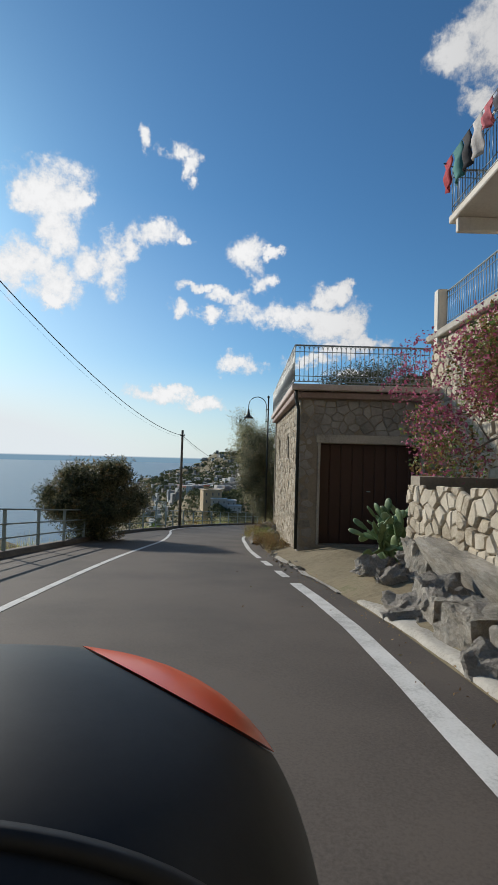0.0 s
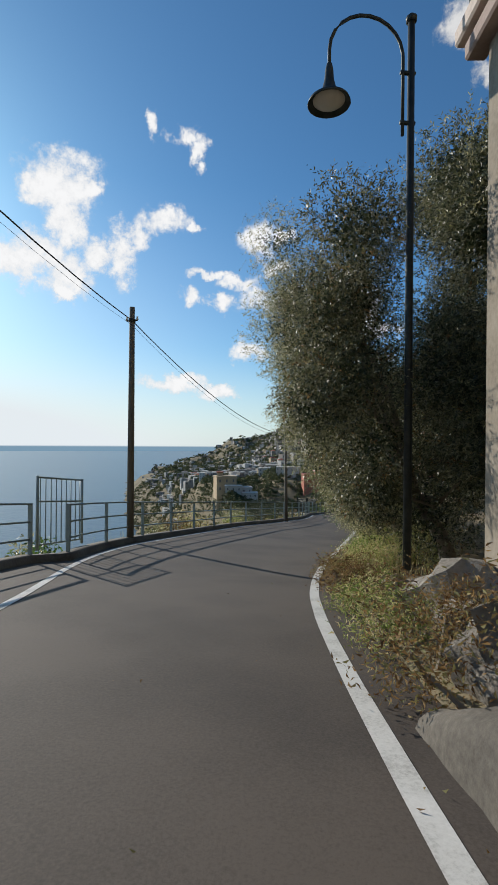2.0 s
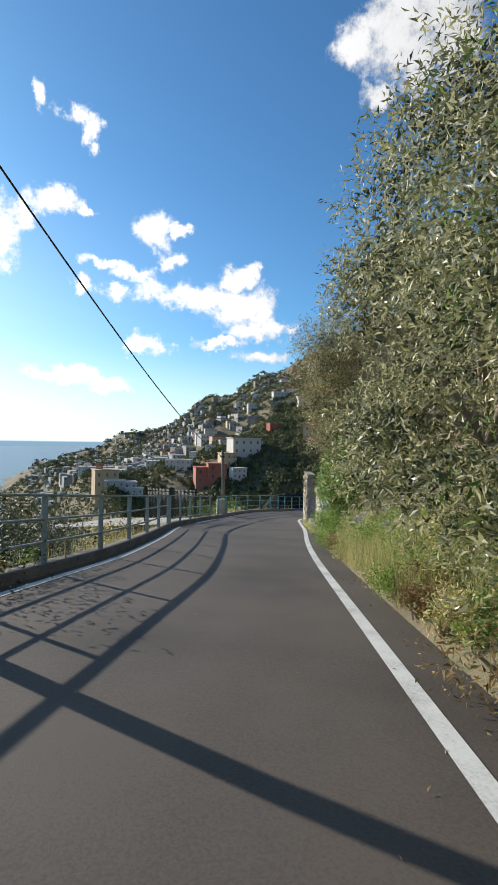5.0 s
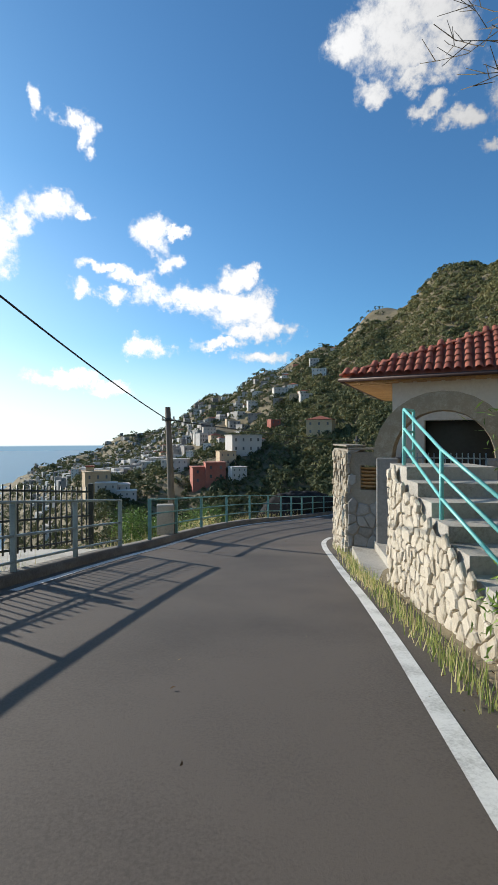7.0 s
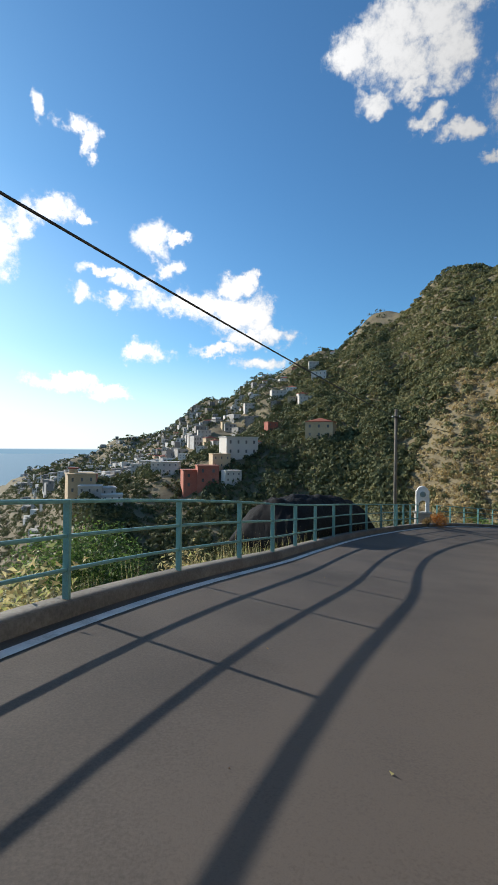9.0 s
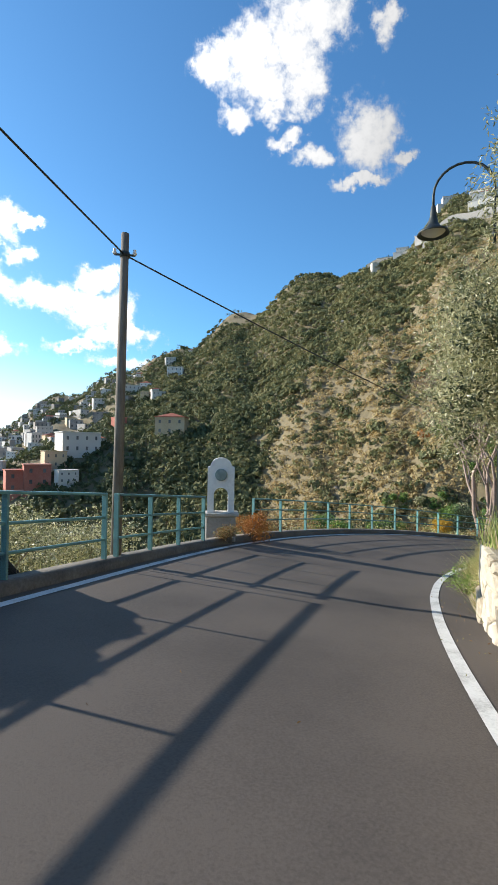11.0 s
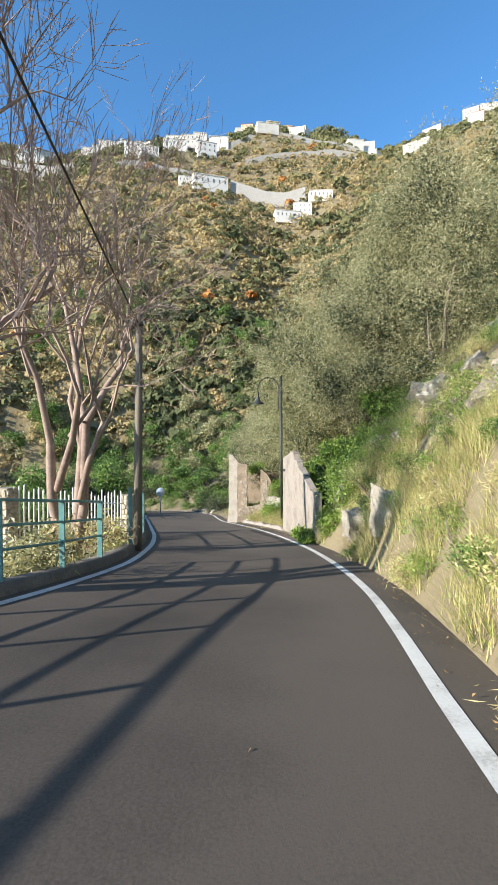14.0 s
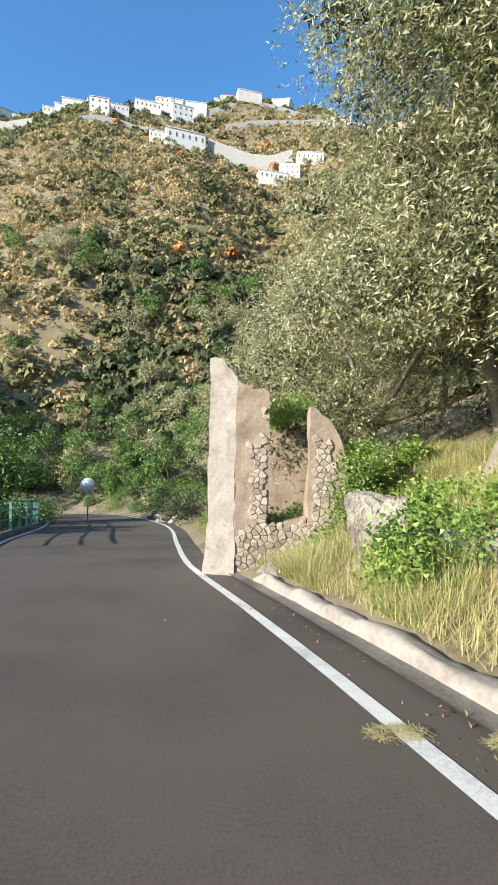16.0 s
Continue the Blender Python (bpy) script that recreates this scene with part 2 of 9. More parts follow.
HILL = material("hillside", [(0.09, 0.078, 0.04), (0.165, 0.13, 0.07), (0.22, 0.175, 0.098), (0.10, 0.10, 0.046)], 0.035, 0.5, 0.95, 0.7, 0.6)
ROCK = material("limestone_rock", [(0.12, 0.108, 0.09), (0.285, 0.255, 0.215), (0.45, 0.405, 0.35)], 2.6, 16, 0.9, 1.0, 0.12, objects=0.2)
STONE = material("wall_stone", [(0.33, 0.27, 0.19), (0.50, 0.43, 0.325), (0.60, 0.53, 0.42)], 6.0, 30, 0.9, 0.9, 0.035, spread=0.3, objects=0.3)
RUBBLE = material("ruin_rubble", [(0.21, 0.16, 0.12), (0.31, 0.25, 0.19), (0.41, 0.345, 0.275)], 7.0, 30, 0.93, 0.9, 0.03, spread=0.4, objects=0.4)
STONE_GREY = material("grey_wall_stone", [(0.17, 0.16, 0.145), (0.28, 0.265, 0.24), (0.37, 0.35, 0.32)], 2.4, 16, 0.9, 0.5, 0.02, spread=0.2, objects=0.2)
MORTAR = material("mortar", [(0.19, 0.16, 0.12), (0.29, 0.25, 0.195), (0.36, 0.315, 0.255)], 2.0, 22, 0.95, 0.5, 0.02)
PLASTER = material("plaster", [(0.55, 0.50, 0.43), (0.68, 0.63, 0.55), (0.74, 0.70, 0.62)], 0.8, 14, 0.9, 0.25, 0.01)
OLD_PLASTER = material("weathered_plaster", [(0.11, 0.09, 0.075), (0.235, 0.20, 0.168), (0.32, 0.28, 0.24), (0.19, 0.16, 0.135)], 1.6, 12, 0.93, 0.5, 0.02)
# white plaster of the ruin's pier, painted brighter for its sunlit side
RUIN_PLASTER = material("sunlit_tone_white_plaster", [(0.20, 0.16, 0.125), (0.36, 0.31, 0.255), (0.45, 0.40, 0.34), (0.27, 0.215, 0.165)], 3.0, 16, 0.93, 0.35, 0.012)
OCHRE_PLASTER = material("ochre_plaster", [(0.17, 0.125, 0.09), (0.28, 0.215, 0.155), (0.38, 0.30, 0.225)], 3.0, 18, 0.95, 0.4, 0.015)
WHITE = material("white_paint", [(0.62, 0.60, 0.56), (0.78, 0.77, 0.74), (0.82, 0.81, 0.79)], 1.5, 20, 0.75, 0.15, 0.006)
GREEN_RAIL = material("green_rail_paint", [(0.10, 0.16, 0.17), (0.13, 0.30, 0.29), (0.17, 0.36, 0.345)], 6, 50, 0.45, 0.2, 0.004, spread=0.1, objects=0.15)
GREY_RAIL = material("galvanised_rail", [(0.20, 0.24, 0.25), (0.30, 0.37, 0.38), (0.36, 0.43, 0.44)], 6, 50, 0.5, 0.2, 0.004, metal=0.3, objects=0.1)
TURQUOISE = material("turquoise_rail_paint", [(0.10, 0.36, 0.34), (0.16, 0.52, 0.48), (0.22, 0.58, 0.54)], 6, 40, 0.4, 0.15, 0.003)
IRON = material("dark_iron", [(0.02, 0.025, 0.025), (0.04, 0.05, 0.05), (0.07, 0.07, 0.065)], 8, 50, 0.5, 0.2, 0.003, metal=0.5)
POLE_WOOD = material("pole_wood", [(0.09, 0.075, 0.06), (0.17, 0.145, 0.115), (0.24, 0.21, 0.17)], 4, 30, 0.85, 0.4, 0.01, stretch=(6, 6, 0.6))
CABLE = material("cable", [(0.015, 0.015, 0.016), (0.03, 0.03, 0.03)], 5, 30, 0.6, 0.0)
DOOR = material("garage_door_metal", [(0.045, 0.022, 0.018), (0.06, 0.03, 0.024), (0.075, 0.038, 0.03)], 1.5, 30, 0.5, 0.1, 0.004, metal=0.2)
# brownish-pink cornice paint, darkened for the shadow under the slab
CORNICE = material("brown_shadowed_cornice_paint", [(0.20, 0.14, 0.12), (0.30, 0.22, 0.19), (0.38, 0.29, 0.25)], 1.5, 18, 0.8, 0.3, 0.01)
FASCIA = material("pale_fascia_paint", [(0.38, 0.30, 0.26), (0.55, 0.46, 0.40), (0.64, 0.55, 0.49)], 1.5, 18, 0.8, 0.3, 0.01)
PALE_IRON = material("pale_painted_iron", [(0.10, 0.12, 0.125), (0.19, 0.215, 0.22), (0.30, 0.33, 0.33)], 6, 40, 0.4, 0.2, 0.003, metal=0.2)
PALE_ROCK = material("pale_limestone", [(0.17, 0.148, 0.115), (0.36, 0.32, 0.26), (0.55, 0.50, 0.425)], 2.4, 16, 0.9, 1.0, 0.12, objects=0.2)
TILE = material("roof_tile", [(0.22, 0.055, 0.03), (0.36, 0.10, 0.055), (0.44, 0.15, 0.085)], 2, 20, 0.8, 0.3, 0.01, spread=0.3, objects=0.3)
EAVES_WOOD = material("eaves_wood", [(0.32, 0.17, 0.06), (0.46, 0.26, 0.10), (0.54, 0.32, 0.14)], 3, 30, 0.6, 0.2, 0.004, stretch=(1, 12, 1), objects=0.2)
BARK = material("bark", [(0.10, 0.08, 0.06), (0.20, 0.165, 0.125), (0.28, 0.235, 0.18)], 3, 20, 0.9, 0.6, 0.02)
PALE_BARK = material("pale_bark", [(0.17, 0.12, 0.095), (0.29, 0.21, 0.17), (0.40, 0.31, 0.26)], 3, 18, 0.9, 0.5, 0.02)
OLIVE = material("olive_leaf", [(0.13, 0.14, 0.058), (0.265, 0.265, 0.115), (0.42, 0.395, 0.20), (0.60, 0.56, 0.33)], 0.6, 8, 0.42, 0, spread=0.6, translucent=0.38, spec=0.7)
GREEN_LEAF = material("green_leaf", [(0.034, 0.076, 0.02), (0.085, 0.168, 0.038), (0.165, 0.27, 0.062), (0.26, 0.36, 0.09)], 0.5, 8, 0.5, 0, spread=0.5, translucent=0.35, spec=0.4)
BRIGHT_LEAF = material("bright_leaf", [(0.085, 0.15, 0.025), (0.18, 0.29, 0.05), (0.28, 0.40, 0.08), (0.37, 0.46, 0.13)], 0.5, 8, 0.5, 0, spread=0.5, translucent=0.4, spec=0.4)
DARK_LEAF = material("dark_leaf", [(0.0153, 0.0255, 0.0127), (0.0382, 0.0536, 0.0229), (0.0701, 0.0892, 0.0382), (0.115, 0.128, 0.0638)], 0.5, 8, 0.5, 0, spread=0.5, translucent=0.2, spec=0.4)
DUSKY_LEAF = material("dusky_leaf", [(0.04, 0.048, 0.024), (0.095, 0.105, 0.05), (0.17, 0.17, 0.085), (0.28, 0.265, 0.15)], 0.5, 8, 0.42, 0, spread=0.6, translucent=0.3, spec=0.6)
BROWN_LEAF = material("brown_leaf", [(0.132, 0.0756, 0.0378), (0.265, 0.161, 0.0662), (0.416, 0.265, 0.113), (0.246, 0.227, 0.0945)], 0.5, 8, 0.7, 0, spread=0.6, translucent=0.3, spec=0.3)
STRAW = material("dry_grass", [(0.32, 0.26, 0.12), (0.58, 0.49, 0.24), (0.80, 0.70, 0.38), (0.50, 0.52, 0.19)], 0.5, 8, 0.75, 0, spread=0.6, translucent=0.36, spec=0.3)
GRASS = material("grass", [(0.158, 0.22, 0.056), (0.354, 0.419, 0.126), (0.589, 0.564, 0.224), (0.747, 0.62, 0.362)], 0.5, 8, 0.7, 0, spread=0.6, translucent=0.36, spec=0.3)
PINK = material("bougainvillea_bract", [(0.25, 0.05, 0.10), (0.45, 0.11, 0.20), (0.58, 0.20, 0.30)], 0.8, 8, 0.6, 0, spread=0.5, translucent=0.4)
SCRUB = material("far_scrub", [(0.085, 0.095, 0.042), (0.16, 0.165, 0.072), (0.24, 0.225, 0.10), (0.32, 0.27, 0.135)], 0.09, 0.7, 0.8, 0, spread=0.14, translucent=0.25, spec=0.2)
SCRUB_DARK = material("far_dark_scrub", [(0.045, 0.056, 0.028), (0.085, 0.10, 0.046), (0.13, 0.14, 0.064), (0.18, 0.17, 0.082)], 0.09, 0.7, 0.8, 0, spread=0.14, translucent=0.2, spec=0.2)
SCRUB_DRY = material("far_dry_scrub", [(0.215, 0.173, 0.083), (0.39, 0.302, 0.145), (0.515, 0.41, 0.21), (0.43, 0.295, 0.14)], 0.05, 0.6, 0.85, 0, spread=0.18, translucent=0.35, spec=0.2)
ORANGE_LEAF = material("autumn_leaf", [(0.28, 0.10, 0.02), (0.42, 0.17, 0.03), (0.52, 0.24, 0.05)], 0.3, 3, 0.7, 0, spread=0.5, translucent=0.2)
HOUSE_WHITE = material("far_house_white", [(0.45, 0.414, 0.361), (0.594, 0.546, 0.482), (0.666, 0.625, 0.568)], 0.2, 2, 0.9, 0.1, 0.02, spread=0.3, objects=0.4)
HOUSE_OCHRE = material("far_house_ochre", [(0.42, 0.30, 0.17), (0.55, 0.41, 0.25), (0.62, 0.49, 0.32)], 0.2, 2, 0.9, 0.1, 0.02, spread=0.3, objects=0.4)
HOUSE_RED = material("far_house_red", [(0.34, 0.10, 0.07), (0.46, 0.16, 0.11), (0.52, 0.22, 0.16)], 0.2, 2, 0.9, 0.1, 0.02, spread=0.3, objects=0.4)
FAR_WINDOW = material("far_window", [(0.06, 0.06, 0.062), (0.12, 0.12, 0.12), (0.18, 0.17, 0.16)], 0.5, 3, 0.4, 0, objects=0.4)
WINDOW_DARK = material("dark_window", [(0.02, 0.022, 0.025), (0.035, 0.038, 0.04)], 2, 10, 0.25, 0)
TARP = material("black_tarpaulin", [(0.006, 0.006, 0.007), (0.012, 0.012, 0.013), (0.02, 0.02, 0.021)], 2, 12, 0.82, 0.9, 0.05, spec=0.15)
CACTUS = material("cactus_pad", [(0.07, 0.13, 0.05), (0.15, 0.23, 0.10), (0.24, 0.32, 0.16)], 4, 30, 0.6, 0.3, 0.01, objects=0.3)
YELLOW = material("yellow_plastic", [(0.50, 0.32, 0.02), (0.66, 0.45, 0.04), (0.70, 0.50, 0.06)], 3, 20, 0.5, 0.1, 0.004)

SEA = bpy.data.materials.new("sea_water")
SEA.use_nodes = True
_n, _l = SEA.node_tree.nodes, SEA.node_tree.links
_b = _n["Principled BSDF"]
_b.inputs["Base Color"].default_value = (0.018, 0.075, 0.13, 1)
_b.inputs["Roughness"].default_value = 0.28
_b.inputs["Specular IOR Level"].default_value = 0.3
_t, _w, _bp = _n.new("ShaderNodeTexCoord"), _n.new("ShaderNodeTexNoise"), _n.new("ShaderNodeBump")
_w.inputs["Scale"].default_value, _w.inputs["Detail"].default_value = 0.12, 8
_l.new(_t.outputs["Object"], _w.inputs["Vector"])
_bp.inputs["Strength"].default_value, _bp.inputs["Distance"].default_value = 0.5, 1.0
_l.new(_w.outputs["Fac"], _bp.inputs["Height"]), _l.new(_bp.outputs[0], _b.inputs["Normal"])


# ---- mesh helpers ----
rng = np.random.default_rng(7)


def mesh_of(name, verts, faces, mat=None, smooth=False):
    me = bpy.data.meshes.new(name)
    me.from_pydata([tuple(v) for v in verts], [], [tuple(f) for f in faces])
    if mat:
        me.materials.append(mat)
    if smooth:
        me.polygons.foreach_set("use_smooth", [True] * len(me.polygons))
    me.update()
    return me


def quick_mesh(name, verts, faces, mat):
    """A mesh of many equal polygons from arrays."""
    verts, faces = np.asarray(verts, np.float32), np.asarray(faces, np.int32)
    me = bpy.data.meshes.new(name)
    k = faces.shape[1]
    me.vertices.add(len(verts)), me.loops.add(faces.size), me.polygons.add(len(faces))
    me.vertices.foreach_set("co", verts.ravel())
    me.loops.foreach_set("vertex_index", faces.ravel())
    me.polygons.foreach_set("loop_start", np.arange(0, faces.size, k, dtype=np.int32))
    me.polygons.foreach_set("loop_total", np.full(len(faces), k, np.int32))
    me.materials.append(mat)
    me.update(calc_edges=True)
    return me


def thing(name, label, category, group="", kind="", at=(0, 0, 0)):
    ob = new(name)
    ob.location = at
    ob.empty_display_size = 0.2
    return tagged(ob, label, category, group, kind)


def child(name, me, parent, label="", m=None):
    """A mesh as a part under its thing; the mesh is given in the world's axes unless a pose m under the parent is given."""
    ob = new(name, me)
    ob.parent = parent
    if m is None:
        lift = Matrix.Identity(4)
        p = parent
        while p is not None:
            lift = p.matrix_basis @ lift
            p = p.parent
        ob.matrix_basis = lift.inverted()
    else:
        ob.matrix_basis = m
    return tagged(ob, label)


def from_bm(name, bm, mat, smooth=False):
    me = bpy.data.meshes.new(name)
    bm.to_mesh(me)
    bm.free()
    me.materials.append(mat)
    if smooth:
        me.polygons.foreach_set("use_smooth", [True] * len(me.polygons))
    return me


def box_bm(bm, centre, size, m=None, bevel=0.0):
    r = bmesh.ops.create_cube(bm, size=1.0)
    vs = r["verts"]
    bmesh.ops.scale(bm, vec=size, verts=vs)
    if bevel:
        es = list({e for v in vs for e in v.link_edges})
        r = bmesh.ops.bevel(bm, geom=es, offset=bevel, segments=1, affect="EDGES")
        vs = list({v for f in r["faces"] for v in f.verts} | {v for v in vs if v.is_valid})
    t = Matrix.Translation(centre)
    bmesh.ops.transform(bm, matrix=(m @ t) if m is not None else t, verts=vs)


def box_mesh(name, size, mat, bevel=0.01, centre=(0, 0, 0), m=None):
    bm = bmesh.new()
    box_bm(bm, centre, size, m, bevel)
    return from_bm(name, bm, mat)


def tube(name, points, radii, mat, sides=8):
    """A round bar along points; radii: one, or one a point."""
    pts = [Vector(p) for p in points]
    if not hasattr(radii, "__len__"):
        radii = [radii] * len(pts)
    verts, faces = [], []
    ref = Vector((0.31, 0.17, 0.93)).normalized()
    for i, p in enumerate(pts):
        d = (pts[min(i + 1, len(pts) - 1)] - pts[max(i - 1, 0)]).normalized()
        a = d.cross(ref if abs(d.dot(ref)) < 0.95 else Vector((1, 0, 0))).normalized()
        b = d.cross(a)
        for k in range(sides):
            w = 2 * math.pi * k / sides
            verts.append(p + (a * math.cos(w) + b * math.sin(w)) * radii[i])
    for i in range(len(pts) - 1):
        for k in range(sides):
            j = (k + 1) % sides
            faces.append((i * sides + k, i * sides + j, (i + 1) * sides + j, (i + 1) * sides + k))
    faces.append(tuple(range(sides))[::-1])
    faces.append(tuple((len(pts) - 1) * sides + k for k in range(sides)))
    return mesh_of(name, verts, faces, mat, True)


def lathe(name, rings, mat, sides=24):
    """A turned body: rings of (radius, height)."""
    verts, faces = [], []
    for r, z in rings:
        for k in range(sides):
            w = 2 * math.pi * k / sides
            verts.append((r * math.cos(w), r * math.sin(w), z))
    for i in range(len(rings) - 1):
        for k in range(sides):
            j = (k + 1) % sides
            faces.append((i * sides + k, i * sides + j, (i + 1) * sides + j, (i + 1) * sides + k))
    return mesh_of(name, verts, faces, mat, True)


# ---- the road's line ----
CENTRE = [(0.55, -7.99, 0.81), (0.19, -2.00, 0.19), (-0.16, 3.99, -0.42), (-0.39, 9.99, -1.06), (-0.55, 15.98, -1.78), (-0.58, 21.98, -2.54),
          (-0.11, 27.96, -3.36), (1.05, 33.84, -4.12), (2.50, 39.67, -4.81), (3.98, 45.48, -5.48), (5.50, 51.28, -6.19), (7.01, 57.09, -6.90),
          (8.57, 62.88, -7.62), (10.66, 68.47, -8.31), (14.40, 73.16, -9.02), (18.07, 77.90, -9.72), (22.21, 82.24, -10.43), (26.92, 85.94, -11.19),
          (32.34, 88.49, -11.96), (38.13, 90.07, -12.74), (43.96, 91.48, -13.49), (49.66, 93.34, -14.24), (55.28, 95.46, -15.00), (60.89, 97.57, -15.78),
          (66.50, 99.69, -16.55), (72.05, 102.05, -17.31), (77.3, 104.9, -18.08), (82.4, 108.2, -18.85), (87.2, 112.0, -19.62), (91.0, 116.8, -20.4), (93.4, 122.4, -21.1)]
CENTRE = np.array([(CENTRE[0][0] + 0.40, CENTRE[0][1] - 6, 1.45), *CENTRE])


def spline(points, per):
    out = []
    p = np.vstack([2 * points[0] - points[1], points, 2 * points[-1] - points[-2]])
    for i in range(1, len(p) - 2):
        for t in np.arange(per) / per:
            out.append(0.5 * (2 * p[i] + (p[i + 1] - p[i - 1]) * t + (2 * p[i - 1] - 5 * p[i] + 4 * p[i + 1] - p[i + 2]) * t**2 + (3 * p[i] - p[i - 1] - 3 * p[i + 1] + p[i + 2]) * t**3))
    return np.array(out + [p[-2]])


LINE = spline(CENTRE, 12)
LINE_S = np.r_[0, np.cumsum(np.hypot(*np.diff(LINE[:, :2], axis=0).T))] - 14.0
_tan = np.gradient(LINE[:, :2], axis=0)
_tan /= np.linalg.norm(_tan, axis=1)[:, None]
LINE_N = np.c_[_tan[:, 1], -_tan[:, 0]]       # to the right
RIGHT_S = [1.5, 5.0, 8.3, 12, 15, 18, 21, 25, 28, 31, 35, 40, 46, 51, 54, 58, 61, 64, 67, 70, 76, 82.6, 85.6, 88, 90, 97, 100, 103, 105, 108, 111, 114, 116, 118.5, 121, 124, 126, 128, 131.5, 136, 145, 165]
RIGHT_L = [1.33, 1.50, 1.22, 0.9, 0.74, 0.72, 0.65, 0.52, 0.72, 0.88, 0.98, 1.0, 0.87, 0.75, 0.77, 0.93, 1.06, 1.0, 0.86, 0.76, 0.85, 0.85, 0.67, 0.53, 0.42, 0.46, 0.52, 0.7, 0.9, 1.15, 1.5, 1.62, 1.68, 1.6, 1.53, 1.36, 1.15, 0.95, 0.45, 0.4, 0.7, 0.9]
LEFT_S = [-14, 12, 18, 20.5, 24, 27, 29, 34, 40, 44, 50, 54, 58, 62, 66, 70, 74, 78, 83, 87, 91, 95, 99, 102, 105, 108, 110, 113.5, 117, 121, 125, 131, 137, 145, 175]
LEFT_L = [-2.5, -2.44, -2.32, -2.5, -3.05, -3.85, -4.1, -4.0, -3.75, -3.1, -2.75, -3.0, -3.4, -3.15, -2.8, -2.62, -2.9, -3.25, -3.45, -3.55, -3.9, -4.15, -4.3, -4.15, -3.7, -3.15, -2.6, -2.1, -2.13, -2.4, -2.82, -3.48, -4.2, -4.4, -4.5]


def smooth_table(s, xs, ys, w=1.6):
    return sum(np.interp(np.asarray(s) + k * w, xs, ys) * g for k, g in ((-1, 0.25), (0, 0.5), (1, 0.25)))


def right_line(s):
    return smooth_table(s, RIGHT_S, RIGHT_L)


def left_line(s):
    return smooth_table(s, LEFT_S, LEFT_L, 1.0)


def kerb_line(s):
    """The inner foot of the kerb on the sea side."""
    s = np.asarray(s, float)
    return np.where(s < 27, np.minimum(left_line(s) - 0.22, np.interp(s, [-14, 20, 26.9], [-4.75, -4.75, -4.45])), left_line(s) - 0.22)


def bank(s):
    return np.interp(s, [15, 30, 80, 92, 113, 125], [0, 0.03, 0.03, 0.06, 0.06, 0.03])


def place(s, lat, dz=0.0):
    """Points of the world from metres along the road, to its right, and above it."""
    s, lat = np.broadcast_arrays(np.asarray(s, float), np.asarray(lat, float))
    c = np.stack([np.interp(s, LINE_S, LINE[:, k]) for k in range(3)], -1)
    n = np.stack([np.interp(s, LINE_S, LINE_N[:, k]) for k in range(2)], -1)
    z = c[..., 2] + bank(s) * np.maximum(0, -lat) + dz
    return np.stack([c[..., 0] + n[..., 0] * lat, c[..., 1] + n[..., 1] * lat, z], -1)


def spot(s, lat, dz=0.0):
    return Vector(place(s, lat, dz).tolist())


def heading(s):
    """Degrees to turn +y along the road."""
    a, b = place(s - 0.5, 0), place(s + 0.5, 0)
    return math.degrees(math.atan2(-(b[0] - a[0]), b[1] - a[1]))


def ribbon(name, ss, lats, dzs, mat, kind_label=None, smooth=True):
    """A strip along the road: lats and dzs are arrays of columns, each a number or an array along ss."""
    cols = [place(ss, l, d) for l, d in zip(lats, dzs)]
    verts = np.stack(cols, 1).reshape(-1, 3)
    n, k = len(ss), len(cols)
    i, j = np.meshgrid(np.arange(n - 1), np.arange(k - 1), indexing="ij")
    a = (i * k + j).ravel()
    faces = np.stack([a, a + k, a + k + 1, a + 1], 1)[:, ::-1]
    me = quick_mesh(name, verts, faces, mat)
    if smooth:
        me.polygons.foreach_set("use_smooth", [True] * len(me.polygons))
    return me


def noise_at(p, scale, octaves=4):
    return noise.fractal(Vector(p) * scale, 1.0, 2.0, octaves)


